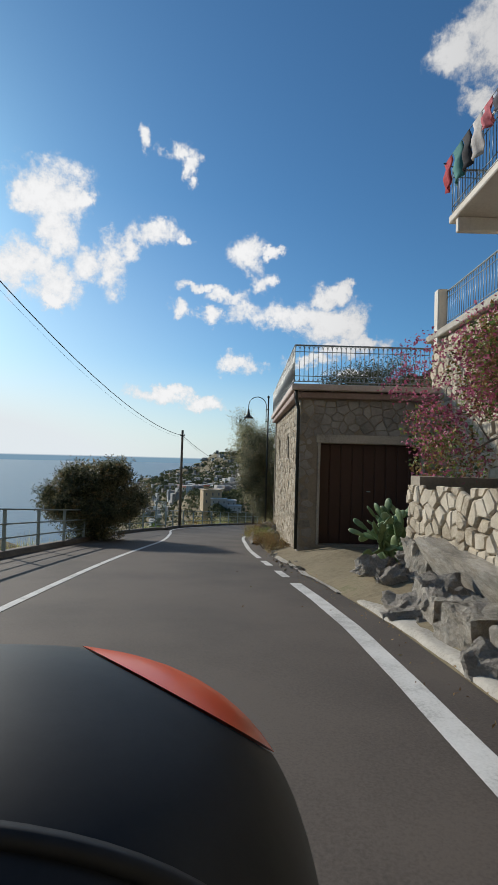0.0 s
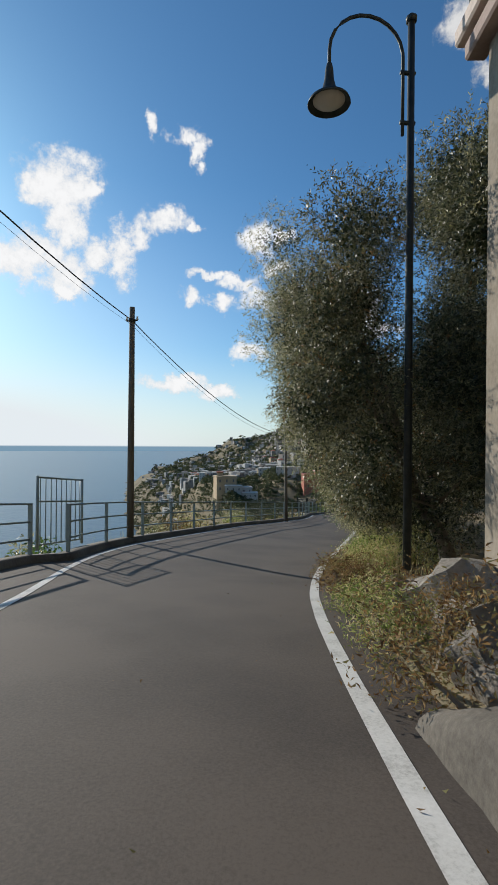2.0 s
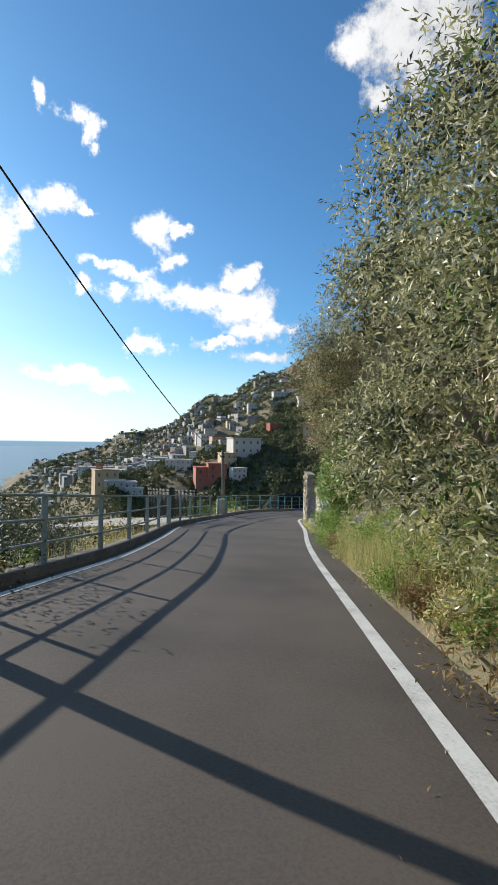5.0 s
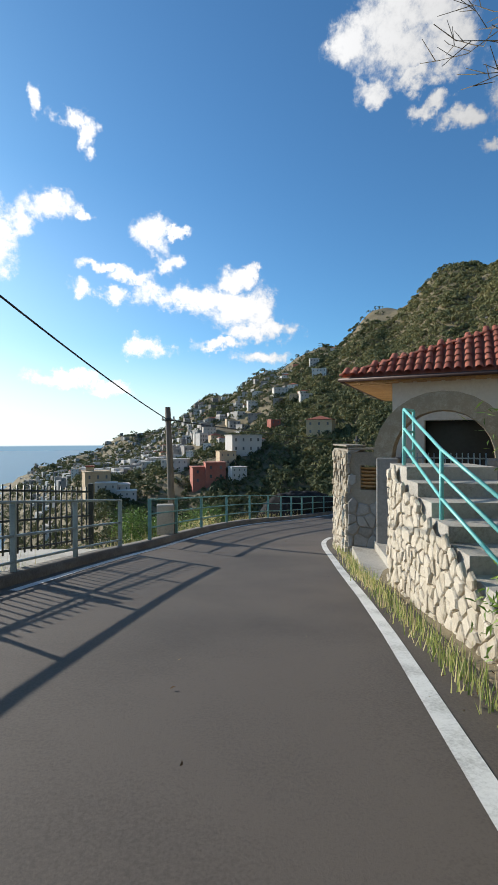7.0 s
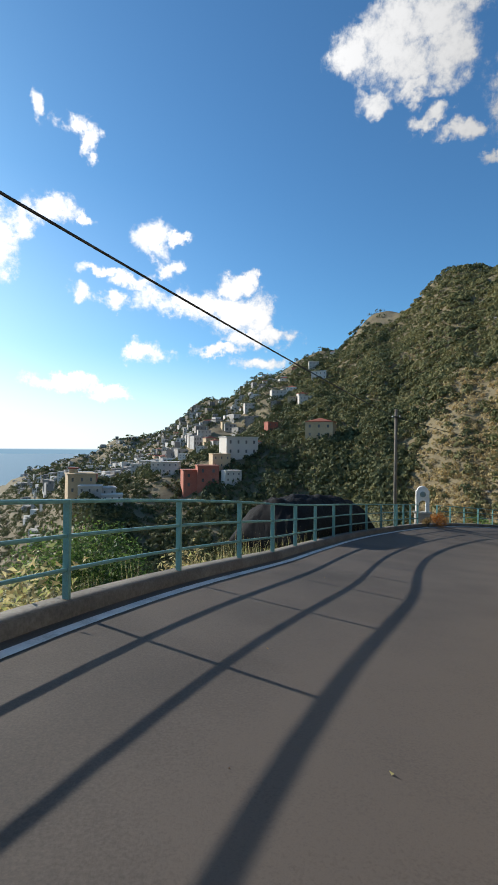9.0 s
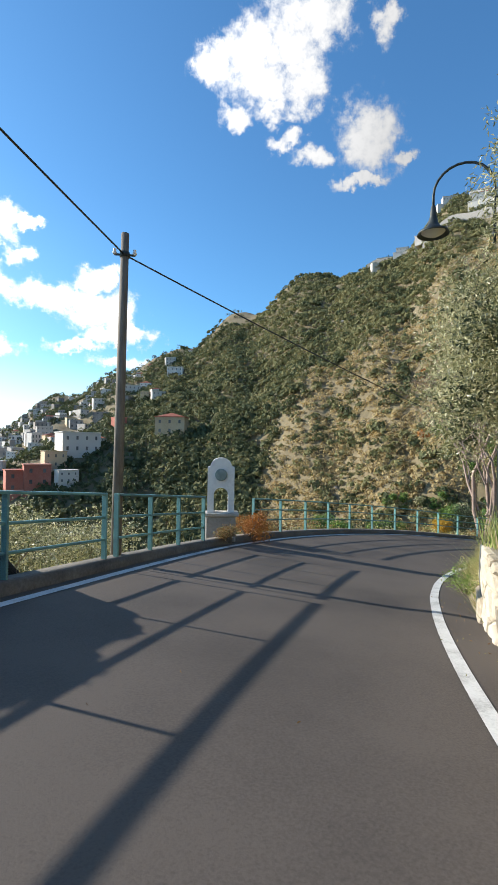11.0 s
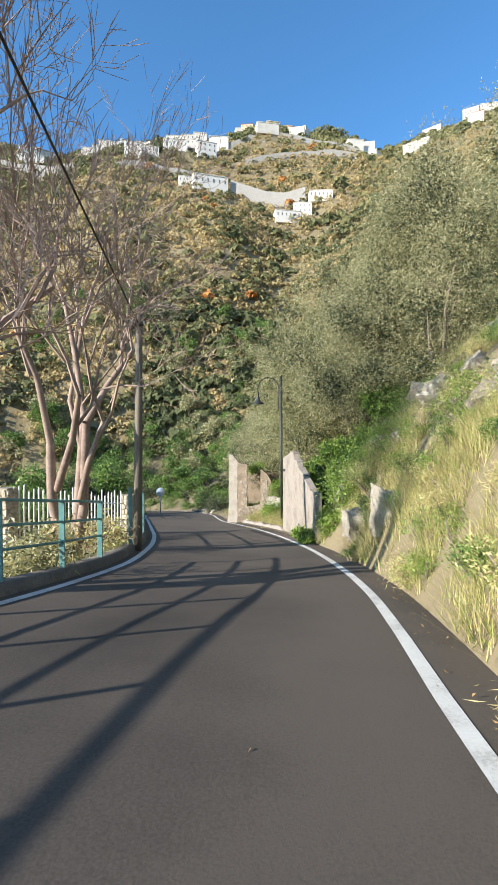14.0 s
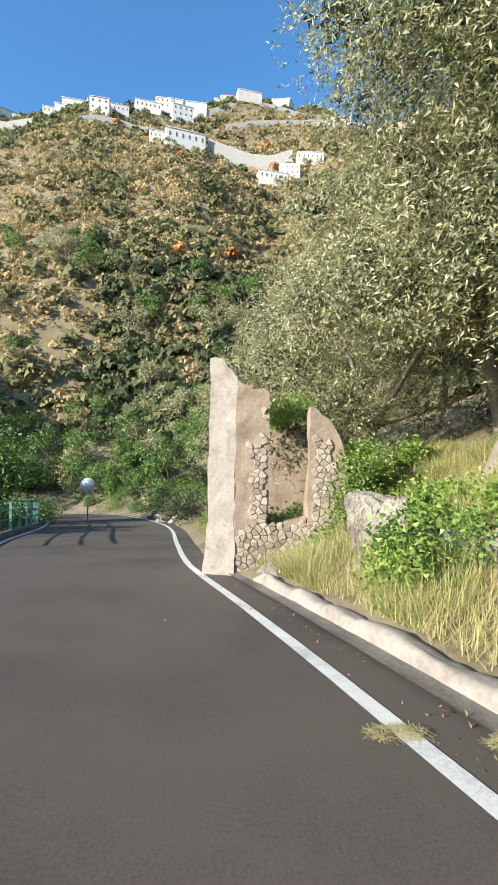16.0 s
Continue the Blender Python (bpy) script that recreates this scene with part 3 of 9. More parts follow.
# ---- ground: one sheet out to the horizon ----
SEA_Z = -105.0
HUB = np.array((25.0, 80.0))
PROFILES = {
    180: [(25, 12), (60, 40), (240, 110)], 140: [(60, 4), (160, -20), (400, -95)], 90: [(30, -25), (90, -60), (170, -106), (600, -118)], 30: [(45, -28), (100, -60), (170, -106), (900, -120)],
    20: [(45, -30), (100, -66), (160, -106), (900, -120)], 17.5: [(45, -29), (110, -62), (200, -88), (500, -95), (900, -101), (1136, -107)], 15.6: [(45, -28), (110, -50), (175, -62), (400, -70), (800, -78), (1136, -84)], 13.6: [(45, -27), (110, -42), (175, -23), (400, -37), (800, -57), (1136, -64)],
    9: [(45, -27), (120, -42), (180, -25), (400, -39), (800, -47), (1084, -29)], 3.4: [(45, -27), (120, -42), (185, -20), (400, -27), (800, -14), (981, 11)],
    -5.8: [(45, -26), (115, -42), (187, -12), (350, 6), (600, 40), (790, 66)], -12: [(42, -25), (112, -42), (187, -7), (330, 24), (500, 58), (660, 90)],
    -18: [(42, -25), (108, -38), (190, -2), (320, 36), (575, 104)], -25: [(42, -25), (105, -34), (190, 8), (300, 52), (474, 128)], -34: [(40, -24), (95, -30), (183, 22), (280, 72), (394, 133)],
    -43: [(38, -22), (85, -26), (165, 27), (344, 133)], -50: [(36, -20), (80, -22), (150, 32), (305, 139)], -62: [(34, -19), (74, -20), (141, 38), (225, 106), (294, 152)],
    -70: [(40, -18), (78, -18), (140, 40), (222, 104), (290, 157)], -77.6: [(60, -21), (85, -14), (157, 50), (288, 165)], -83: [(45, -12), (85, -2), (150, 50), (307, 173)],
    -90: [(40, -2), (80, 12), (150, 52), (306, 158)], -98: [(30, -3), (70, 12), (150, 55), (274, 143)], -130: [(25, 3), (60, 18), (260, 110)], -179.9: [(25, 12), (60, 40), (240, 110)]}
_az = sorted(PROFILES)
_rs = np.r_[0, 20, 30, 36, 42, 50, 60, 70, 80, 90, 100, 112, 125, 140, 155, 170, 185, 200, 225, 250, 275, 300, 330, 360, 400, 450, 500, 575, 660, 750, 850, 980, 1137, 1500]
_zt = []
for a in _az:
    r, z = np.array(PROFILES[a], float).T
    if a > 17:
        far = z[-1] - 8
    else:
        far = z[-1] - 0.35 * (1500 - r[-1])
    _zt.append(np.interp(_rs, np.r_[0, r, 1500], np.r_[z[0] + 6, z, far]))
_zt = np.array(_zt)


def line_distance(x, y):
    """Metres along the road and to its right of the nearest point."""
    px, py = LINE[::3, 0], LINE[::3, 1]
    best = np.full(x.shape, 1e9)
    s, lat = np.zeros(x.shape), np.zeros(x.shape)
    for i in range(len(px) - 1):
        dx, dy = px[i + 1] - px[i], py[i + 1] - py[i]
        ll = dx * dx + dy * dy
        u = np.clip(((x - px[i]) * dx + (y - py[i]) * dy) / ll, 0, 1)
        ex, ey = x - px[i] - u * dx, y - py[i] - u * dy
        d = ex * ex + ey * ey
        hit = d < best
        best = np.where(hit, d, best)
        s = np.where(hit, LINE_S[::3][i] + u * math.sqrt(ll), s)
        lat = np.where(hit, np.sign(ex * dy - ey * dx) * np.sqrt(d), lat)
    return s, lat


def far_height(x, y):
    dx, dy = x - HUB[0], y - HUB[1]
    r, az = np.hypot(dx, dy), np.degrees(np.arctan2(-dx, dy))
    i = np.clip(np.searchsorted(_az, az) - 1, 0, len(_az) - 2)
    a0, a1 = np.array(_az)[i], np.array(_az)[i + 1]
    w = np.clip((az - a0) / (a1 - a0), 0, 1)
    w = w * w * (3 - 2 * w)
    rr = np.clip(r, 0, 1499)
    k = np.clip(np.searchsorted(_rs, rr) - 1, 0, len(_rs) - 2)
    v = (rr - _rs[k]) / (_rs[k + 1] - _rs[k])
    z = (_zt[i, k] * (1 - v) + _zt[i, k + 1] * v) * (1 - w) + (_zt[i + 1, k] * (1 - v) + _zt[i + 1, k + 1] * v) * w
    return np.where(r > 1500, np.minimum(z, SEA_Z - 20), z)


def near_height(s, lat):
    """The ground beside the road, to about 25 m from it."""
    base = np.interp(s, LINE_S, LINE[:, 2])
    left = -lat + kerb_line(s)
    right = lat - right_line(s) - 0.5
    down = np.where(left > 0, 0.05 - np.interp(left, [0.4, 3, 10, 30], [0, 1.6, 8.5, 26]) * np.interp(s, [106, 114], [1, 0.3]), 0)
    steep = np.interp(s, [0, 24, 46, 56, 66, 84, 92, 110, 117, 121, 128, 140], [0.05, 0.05, 0.6, 0.9, 0.45, 0.35, 0.75, 1.15, 1.1, 0.7, 0.5, 0.45])
    flat = np.interp(s, [24, 27, 50, 58], [1.0, 0.35, 0.35, 1.0])
    up_ = np.where(right > 0, np.minimum(right, flat) * 0.25 + np.maximum(right - flat, 0) * steep, 0)
    cut = np.interp(s, [87, 91, 99, 116.8, 119.0], [0, 0.55, 1, 1, 0])
    bank_up = np.interp(right, [0, 0.12, 1.0, 2.4, 6, 14], [0, 0.15, 2.0, 3.9, 6.6, 13])
    up_ = up_ * (1 - cut) + bank_up * cut
    return base + down + up_


def ground_height(x, y, lowered=0.0):
    x, y = np.asarray(x, float), np.asarray(y, float)
    s, lat = line_distance(x, y)
    d = np.abs(lat)
    t = np.clip((d - 9) / 22, 0, 1)
    t = t * t * (3 - 2 * t)
    return (near_height(s, lat) - lowered * np.clip(1 - (d - 10) / 8, 0, 1)) * (1 - t) + far_height(x, y) * t


def build_ground():
    """Rings round the road's bend, closer together near it."""
    radii = np.r_[np.arange(2, 70, 2.0), np.arange(70, 420, 4.0), np.geomspace(420, 1500, 60), 2200, 3200, 4700]
    angles = np.radians(np.r_[np.arange(-110, 24, 0.75), np.arange(24, 250, 2.5)])
    rr, aa = np.meshgrid(radii, angles, indexing="ij")
    x, y = HUB[0] - rr * np.sin(aa), HUB[1] + rr * np.cos(aa)
    z = ground_height(x, y, 0.9)
    rough = np.array([noise_at((a, b, 0), 0.018, 5) for a, b in zip(x.ravel(), y.ravel())]).reshape(x.shape)
    s, lat = line_distance(x, y)
    z = z + rough * np.clip((np.abs(lat) - 14) / 60, 0, 1) * np.clip(rr / 40, 1, 9) * (rr < 1600)
    z = np.where(rr > 1500, SEA_Z - 15, z)
    n, k = x.shape
    verts = np.stack([x, y, z], -1).reshape(-1, 3)
    i, j = np.meshgrid(np.arange(n - 1), np.arange(k), indexing="ij")
    a, b = (i * k + j).ravel(), (i * k + (j + 1) % k).ravel()
    faces = np.stack([a, a + k, b + k, b], 1)[:, ::-1]
    me = quick_mesh("ground", verts, faces, HILL)
    me.polygons.foreach_set("use_smooth", [True] * len(me.polygons))
    return tagged(new("ground", me), "steep scrubby hillside falling to the sea", "hillside", kind="structure")


build_ground()
_ring = [(HUB[0] + 4900 * math.cos(a), HUB[1] + 4900 * math.sin(a), SEA_Z) for a in np.linspace(0, 2 * math.pi, 65)[:-1]]
tagged(new("sea", mesh_of("sea", _ring, [tuple(range(64))], SEA)), "calm blue sea below the coast", "sea", kind="structure")

# road, verges, kerb
SS = np.arange(-14, 172, 0.5)
_road_lats = [kerb_line(SS), kerb_line(SS) * 0.66, kerb_line(SS) * 0.33, 0 * SS, right_line(SS) * 0.6, right_line(SS) + 0.12, right_line(SS) + 0.55]
tagged(new("road", ribbon("road", SS, _road_lats, [0, 0, 0, 0, 0, 0, -0.03], ASPHALT)), "narrow grey-brown asphalt coast road going downhill", "road", kind="structure")


def verge(name, s0, s1, side, mat, label, rise=None, step=0.4, reach=13, rough=0.25):
    ss = np.arange(s0, s1 + step, step)
    cols = np.r_[0, 0.15, 0.4, 0.8, 1.2, 1.7, 2.3, 3, 4, 5.2, 6.5, 8, 10, reach]
    x0 = right_line(ss) + 0.5 if side > 0 else kerb_line(ss) - 0.28
    lats = [x0 + side * c for c in cols]
    verts = []
    for c, l in zip(cols, lats):
        p = place(ss, l)
        z = near_height(ss, l) if rise is None else np.interp(ss, LINE_S, LINE[:, 2]) + rise(ss, c)
        p[:, 2] = z - (0.02 if c == 0 else 0.0)
        if c > 0.2:
            p[:, 2] += [rough * min(1, c / 2) * noise_at(q, 0.9, 4) for q in p]
        verts.append(p)
    v = np.stack(verts, 1).reshape(-1, 3)
    n, k = len(ss), len(cols)
    i, j = np.meshgrid(np.arange(n - 1), np.arange(k - 1), indexing="ij")
    a = (i * k + j).ravel()
    f = np.stack([a, a + k, a + k + 1, a + 1], 1)
    me = quick_mesh(name, v, f[:, ::-1] if side > 0 else f, mat)
    me.polygons.foreach_set("use_smooth", [True] * len(me.polygons))
    return tagged(new(name, me), label, "verge", kind="structure")


verge("verge_uphill", -14, 170, 1, EARTH, "dry earth bank with stones above the road", reach=14)
verge("verge_sea_side", -14, 170, -1, EARTH, "overgrown earth slope falling away below the road", reach=14)

tagged(new("kerb", ribbon("kerb", SS, [kerb_line(SS) + 0.02, kerb_line(SS), kerb_line(SS) - 0.26, kerb_line(SS) - 0.28], [-0.05, 0.13, 0.13, -0.4], KERB, smooth=False)), "low worn concrete kerb under the railing", "kerb", kind="structure")


def stripe(s0, s1, lat, width=0.12):
    n = max(2, int((s1 - s0) / 0.4) + 1)
    ss = np.linspace(s0, s1, n)
    me = ribbon("road_marking", ss, [lat(ss) - width / 2, lat(ss) + width / 2], [0.006, 0.006], PAINT)
    return tagged(new("road_marking", me), "worn white painted road line", "road marking", kind="structure")


stripe(-14, 7.95, right_line, 0.19)
for a, b in ((8.65, 9.5), (10.35, 11.3)):
    stripe(a, b, right_line, 0.15)
stripe(11.95, 70.5, right_line, 0.13)
stripe(78, 170, right_line)
stripe(-14, 58, left_line), stripe(60.5, 170, left_line)


# ---- plants ----
def verge_point(s, lat):
    """A point of the ground beside the road."""
    p = place(s, lat)
    z = float(near_height(np.array(s), np.array(lat)))
    c = lat - float(right_line(s)) - 0.5 if lat > 0 else float(kerb_line(s)) - 0.28 - lat
    if c > 0.2:
        z += 0.25 * min(1, c / 2) * noise_at((p[0], p[1], z), 0.9, 4)
    return Vector((p[0], p[1], z))


def leaves(name, points, length, width, mat, droop=0.0, sizes=(0.6, 1.3), out=None, whole=False):
    """Many small leaves, one at each point; droop: how far they hang. out: ways that they face, or any."""
    pts = np.asarray(points, float)
    n = len(pts)
    d = rng.normal(size=(n, 3))
    d[:, 2] = d[:, 2] * 0.8 - droop
    if out is not None:
        d = d * 0.7 + out
    d /= np.linalg.norm(d, axis=1)[:, None]
    e = np.cross(d, rng.normal(size=(n, 3)))
    e /= np.linalg.norm(e, axis=1)[:, None]
    k = rng.uniform(*sizes, size=(n, 1))
    a, w = d * length * k, e * width * k * 0.5
    if whole:
        f = np.cross(d, e) * width * 0.3 * k
        verts = np.stack([pts, pts + a * 0.45 + w + f, pts + a, pts + a * 0.45 - w + f], 1).reshape(-1, 3)
    else:
        verts = np.stack([pts - w * 0.7, pts + a * 0.4 + w * 1.3, pts + a], 1).reshape(-1, 3)
    c = 4 if whole else 3
    return quick_mesh(name, verts, np.arange(n * c).reshape(n, c), mat)


def sprigs(name, points, ways, per, length, width, mat, droop=0.0):
    """Leafy shoots: from each point a shoot along its way, with narrow leaves on alternate sides."""
    n = len(points)
    d = ways * 0.75 + rng.normal(size=(n, 3)) * 0.55
    d[:, 2] += 0.25 - droop
    d /= np.linalg.norm(d, axis=1)[:, None]
    a = np.cross(d, rng.normal(size=(n, 3)))
    a /= np.linalg.norm(a, axis=1)[:, None]
    b = np.cross(d, a)
    reach = length * 0.55 * per * rng.uniform(0.6, 1.25, size=(n, 1))
    tris = []
    for k in range(per):
        turn = 2.4 * k
        side = a * math.cos(turn) + b * math.sin(turn)
        at = points + d * reach * ((k + 0.3) / per) - d * reach * 0.6
        go = d * 0.8 + side * 0.75 + rng.normal(size=(n, 3)) * 0.18
        go[:, 2] -= droop
        go /= np.linalg.norm(go, axis=1)[:, None]
        flat = np.cross(go, d + rng.normal(size=(n, 3)) * 0.5)
        flat /= np.linalg.norm(flat, axis=1)[:, None]
        size = rng.uniform(0.75, 1.3, size=(n, 1))
        tris.append(np.stack([at - flat * width * 0.35 * size, at + go * length * 0.42 * size + flat * width * 0.65 * size, at + go * length * size], 1))
    verts = np.concatenate(tris).reshape(-1, 3)
    return quick_mesh(name, verts, np.arange(len(verts)).reshape(-1, 3), mat)


def blob_points(n, blobs, shell=0.45, ways=False):
    """Points in rounded, uneven clumps: blobs of (x, y, z, radius, flatness)."""
    b = np.array(blobs, float)
    w = b[:, 3] ** 2
    pick = rng.choice(len(b), n, p=w / w.sum())
    u = rng.normal(size=(n, 3))
    u /= np.linalg.norm(u, axis=1)[:, None]
    r = b[pick, 3] * (1 - shell * rng.random(n) ** 1.4)
    r *= 1 + 0.22 * np.sin(u[:, 0] * 5 + pick) * np.cos(u[:, 2] * 6 + pick * 2.3) + 0.12 * np.clip(rng.normal(size=n), -1.5, 0.9)
    p = b[pick, :3] + u * r[:, None] * np.stack([np.ones(n), np.ones(n), b[pick, 4]], 1)
    return (p, u) if ways else p


def clumped(base, height, spread, count, low=0.35):
    """Blobs for a crown over base."""
    out = []
    for _ in range(count):
        a, r = rng.uniform(0, 2 * math.pi), spread * math.sqrt(rng.random())
        h = height * rng.uniform(low, 1.0)
        k = 1 - 0.55 * max(0, (h / height - 0.6) / 0.4)
        out.append((base[0] + r * k * math.cos(a), base[1] + r * k * math.sin(a), base[2] + h - 0.15 * height, rng.uniform(0.16, 0.3) * (height + spread) * 0.5, rng.uniform(0.7, 1.0)))
    return out


def limbs(base, targets, radius, bend=0.25):
    """Trunk and limbs as one mesh: from base, forking towards each target."""
    verts, faces = [], []
    base = Vector(base)
    mid = sum((Vector(t) for t in targets), Vector()) / len(targets)
    fork = base.lerp(mid, 0.42) + Vector((rng.uniform(-bend, bend), rng.uniform(-bend, bend), 0))

    def run(points, radii, sides=7):
        me = tube("limb", points, radii, BARK, sides)
        k = len(verts)
        verts.extend(v.co.copy() for v in me.vertices)
        faces.extend(tuple(k + i for i in p.vertices) for p in me.polygons)
        bpy.data.meshes.remove(me)

    run([base - Vector((0, 0, 0.3)), base, base.lerp(fork, 0.5) + Vector((bend * 0.3, -bend * 0.2, 0)), fork], [radius * 1.35, radius * 1.1, radius * 0.85, radius * 0.7])
    for t in targets:
        t = Vector(t)
        m = fork.lerp(t, 0.5) + Vector((rng.uniform(-bend, bend), rng.uniform(-bend, bend), rng.uniform(0, bend)))
        run([fork - Vector((0, 0, 0.05)), m, t], [radius * 0.5, radius * 0.32, radius * 0.1], 6)
        for _ in range(2):
            q = m.lerp(t, rng.uniform(0.1, 0.7))
            run([q, q + Vector((rng.uniform(-0.7, 0.7), rng.uniform(-0.7, 0.7), rng.uniform(0.1, 0.6)))], [radius * 0.2, radius * 0.06], 5)
    return mesh_of("trunk", verts, faces, BARK, True)


def tree(name, label, base, blobs, n, mat, leaf=(0.075, 0.022), radius=0.14, droop=0.1, category="tree", group="", extra=None, shell=0.5, inner=0.0):
    """Trunk, crown and, with inner above nought, a closer mass of foliage within, coloured dark for the crown's inner
    shade.
    """
    base = Vector(base)
    t = thing(name, label, category, group, at=base)
    tops = [b[:3] for b in sorted(blobs, key=lambda b: -b[3])[:6]]
    child("trunk", limbs(base, tops, radius), t)
    per = 8 if leaf[0] < 0.09 else (6 if leaf[0] < 0.15 else 1)

    def leafage(part_name, count, masses, depth, m):
        if per == 1:
            return leaves(part_name, blob_points(count, masses, depth), leaf[0], leaf[1], m, droop)
        pts, ways = blob_points(count // per, masses, depth, True)
        return sprigs(part_name, pts, ways, per, leaf[0], leaf[1], m, droop)

    child("crown", leafage("crown", n, blobs, shell, mat), t)
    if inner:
        # dark leaf colour stands in for the shade inside the crown
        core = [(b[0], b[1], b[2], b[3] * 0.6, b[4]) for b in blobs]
        child("inner_foliage", leaves("inner_foliage", blob_points(int(n * inner * 1.3), core, 0.8), leaf[0] * 1.25, leaf[1] * 1.9, DARK_LEAF, droop), t, "inner foliage coloured dark as crown shade")
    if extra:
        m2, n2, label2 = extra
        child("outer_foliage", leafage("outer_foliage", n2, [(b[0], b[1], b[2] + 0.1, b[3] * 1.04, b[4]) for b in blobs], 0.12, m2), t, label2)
    return t


def bare_tree(name, label, base, height, stems, radius, lean=(0, 0), levels=5, mat=None, group="", spread=0.5, dense=0.55):
    """A leafless tree: stems from one foot, forking down to twigs."""
    base = Vector(base)
    t = thing(name, label, "tree", group, at=base)
    bark = mat or PALE_BARK
    parts = {0: ([], []), 1: ([], [])}

    def seg(where, pts, radii, sides):
        verts, faces = parts[where]
        k = len(verts)
        for i, p in enumerate(pts):
            d = (pts[min(i + 1, len(pts) - 1)] - pts[max(i - 1, 0)]).normalized()
            a = d.orthogonal().normalized()
            b = d.cross(a)
            for q in range(sides):
                w = 2 * math.pi * q / sides
                verts.append(p + (a * math.cos(w) + b * math.sin(w)) * radii[i])
        for i in range(len(pts) - 1):
            for q in range(sides):
                j = (q + 1) % sides
                faces.append((k + i * sides + q, k + i * sides + j, k + (i + 1) * sides + j, k + (i + 1) * sides + q))

    def grow(p, d, length, r, level):
        mid = p + d * length * 0.5 + Vector(rng.normal(size=3).tolist()) * length * 0.05
        end = p + d * length + Vector(rng.normal(size=3).tolist()) * length * 0.06
        r = max(r, 0.0065)
        if level < 5:
            seg(0 if level < 2 else 1, [p, mid, end], [r, r * 0.82, r * 0.66], 7 if level < 2 else (5 if level < 4 else 3))
        else:
            seg(1, [p, end], [r, r * 0.6], 3)
        if level >= levels:
            return
        for k in range(2 if level < 1 else (3 if rng.random() < dense else 2)):
            nd = (d + Vector(rng.normal(size=3).tolist()) * spread * (0.75 if level < 2 else 1.0) + Vector((0, 0, 0.22))).normalized()
            start = end if k == 0 else p.lerp(end, rng.uniform(0.45, 0.95))
            grow(start, nd, length * rng.uniform(0.62, 0.86), r * rng.uniform(0.5, 0.66), level + 1)

    for k in range(stems):
        a = 2 * math.pi * k / stems + rng.uniform(0, 1)
        d = Vector((0.15 * math.cos(a) + lean[0], 0.15 * math.sin(a) + lean[1], 1)).normalized()
        grow(base + Vector((0.08 * math.cos(a), 0.08 * math.sin(a), -0.2)), d, height * rng.uniform(0.25, 0.33), radius, 0)
    child("trunk", mesh_of("trunk", *parts[0], bark, True), t)
    child("branchwork", mesh_of("branchwork", *parts[1], bark), t)
    return t


def blades(name, label, spots, height, width, mat, lean=0.5, category="grass"):
    """Grass or weeds, one blade a spot, as one object."""
    p = np.array(spots, float)
    n = len(p)
    h = height * rng.uniform(0.45, 1.25, size=(n, 1))
    a = rng.uniform(0, 2 * math.pi, n)
    tip = np.stack([np.cos(a), np.sin(a), np.zeros(n)], 1) * h * lean * rng.random((n, 1))
    side = np.stack([-np.sin(a), np.cos(a), np.zeros(n)], 1) * width
    end = p + tip + np.c_[np.zeros((n, 2)), h]
    verts = np.stack([p - side, p + side, end], 1).reshape(-1, 3)
    me = quick_mesh(name, verts, np.arange(n * 3).reshape(n, 3), mat)
    return tagged(new(name, me), label, category, kind="stuff")


def verge_spots(n, s0, s1, d0, d1, clump=0.0, side=1):
    """Points on the bank, d metres beyond the road's edge."""
    s, d = rng.uniform(s0, s1, n * 2), rng.uniform(d0, d1, n * 2)
    if clump:
        keep = np.array([noise_at((a, b, 3.3), 0.8, 2) for a, b in zip(s, d)]) >= clump * rng.uniform(-0.4, 0.6, n * 2)
        s, d = s[keep], d[keep]
    s, d = s[:n], d[:n]
    lat = right_line(s) + 0.5 + d if side > 0 else kerb_line(s) - 0.3 - d
    p = place(s, lat)
    z = near_height(s, lat)
    rough = np.array([noise_at((x, y, q), 0.9, 4) for (x, y), q in zip(p[:, :2], z)])
    p[:, 2] = z + np.where(d > 0.2, 0.25 * np.minimum(1, d / 2) * rough, 0)
    return p


def bush(name, label, base, size, n, mat, leaf=(0.06, 0.025), category="bush", group="", parts=5, flat=0.85):
    base = Vector(base)
    t = thing(name, label, category, group, at=base)
    bl = [(base.x + rng.uniform(-0.5, 0.5) * size, base.y + rng.uniform(-0.5, 0.5) * size, base.z + rng.uniform(0.15, 0.7) * size * flat, size * rng.uniform(0.3, 0.55), flat) for _ in range(parts)]
    twigs = [tube("stem", [base - Vector((0, 0, 0.1)), Vector(b[:3])], [0.03, 0.012], BARK, 5) for b in bl[:4]]
    v, f = [], []
    for me in twigs:
        k = len(v)
        v.extend(x.co.copy() for x in me.vertices)
        f.extend(tuple(k + i for i in p.vertices) for p in me.polygons)
        bpy.data.meshes.remove(me)
    child("stem", mesh_of("stem", v, f, BARK), t)
    child("foliage", leaves("foliage", blob_points(n, bl, 0.6), leaf[0], leaf[1], mat, 0.0), t)
    return t


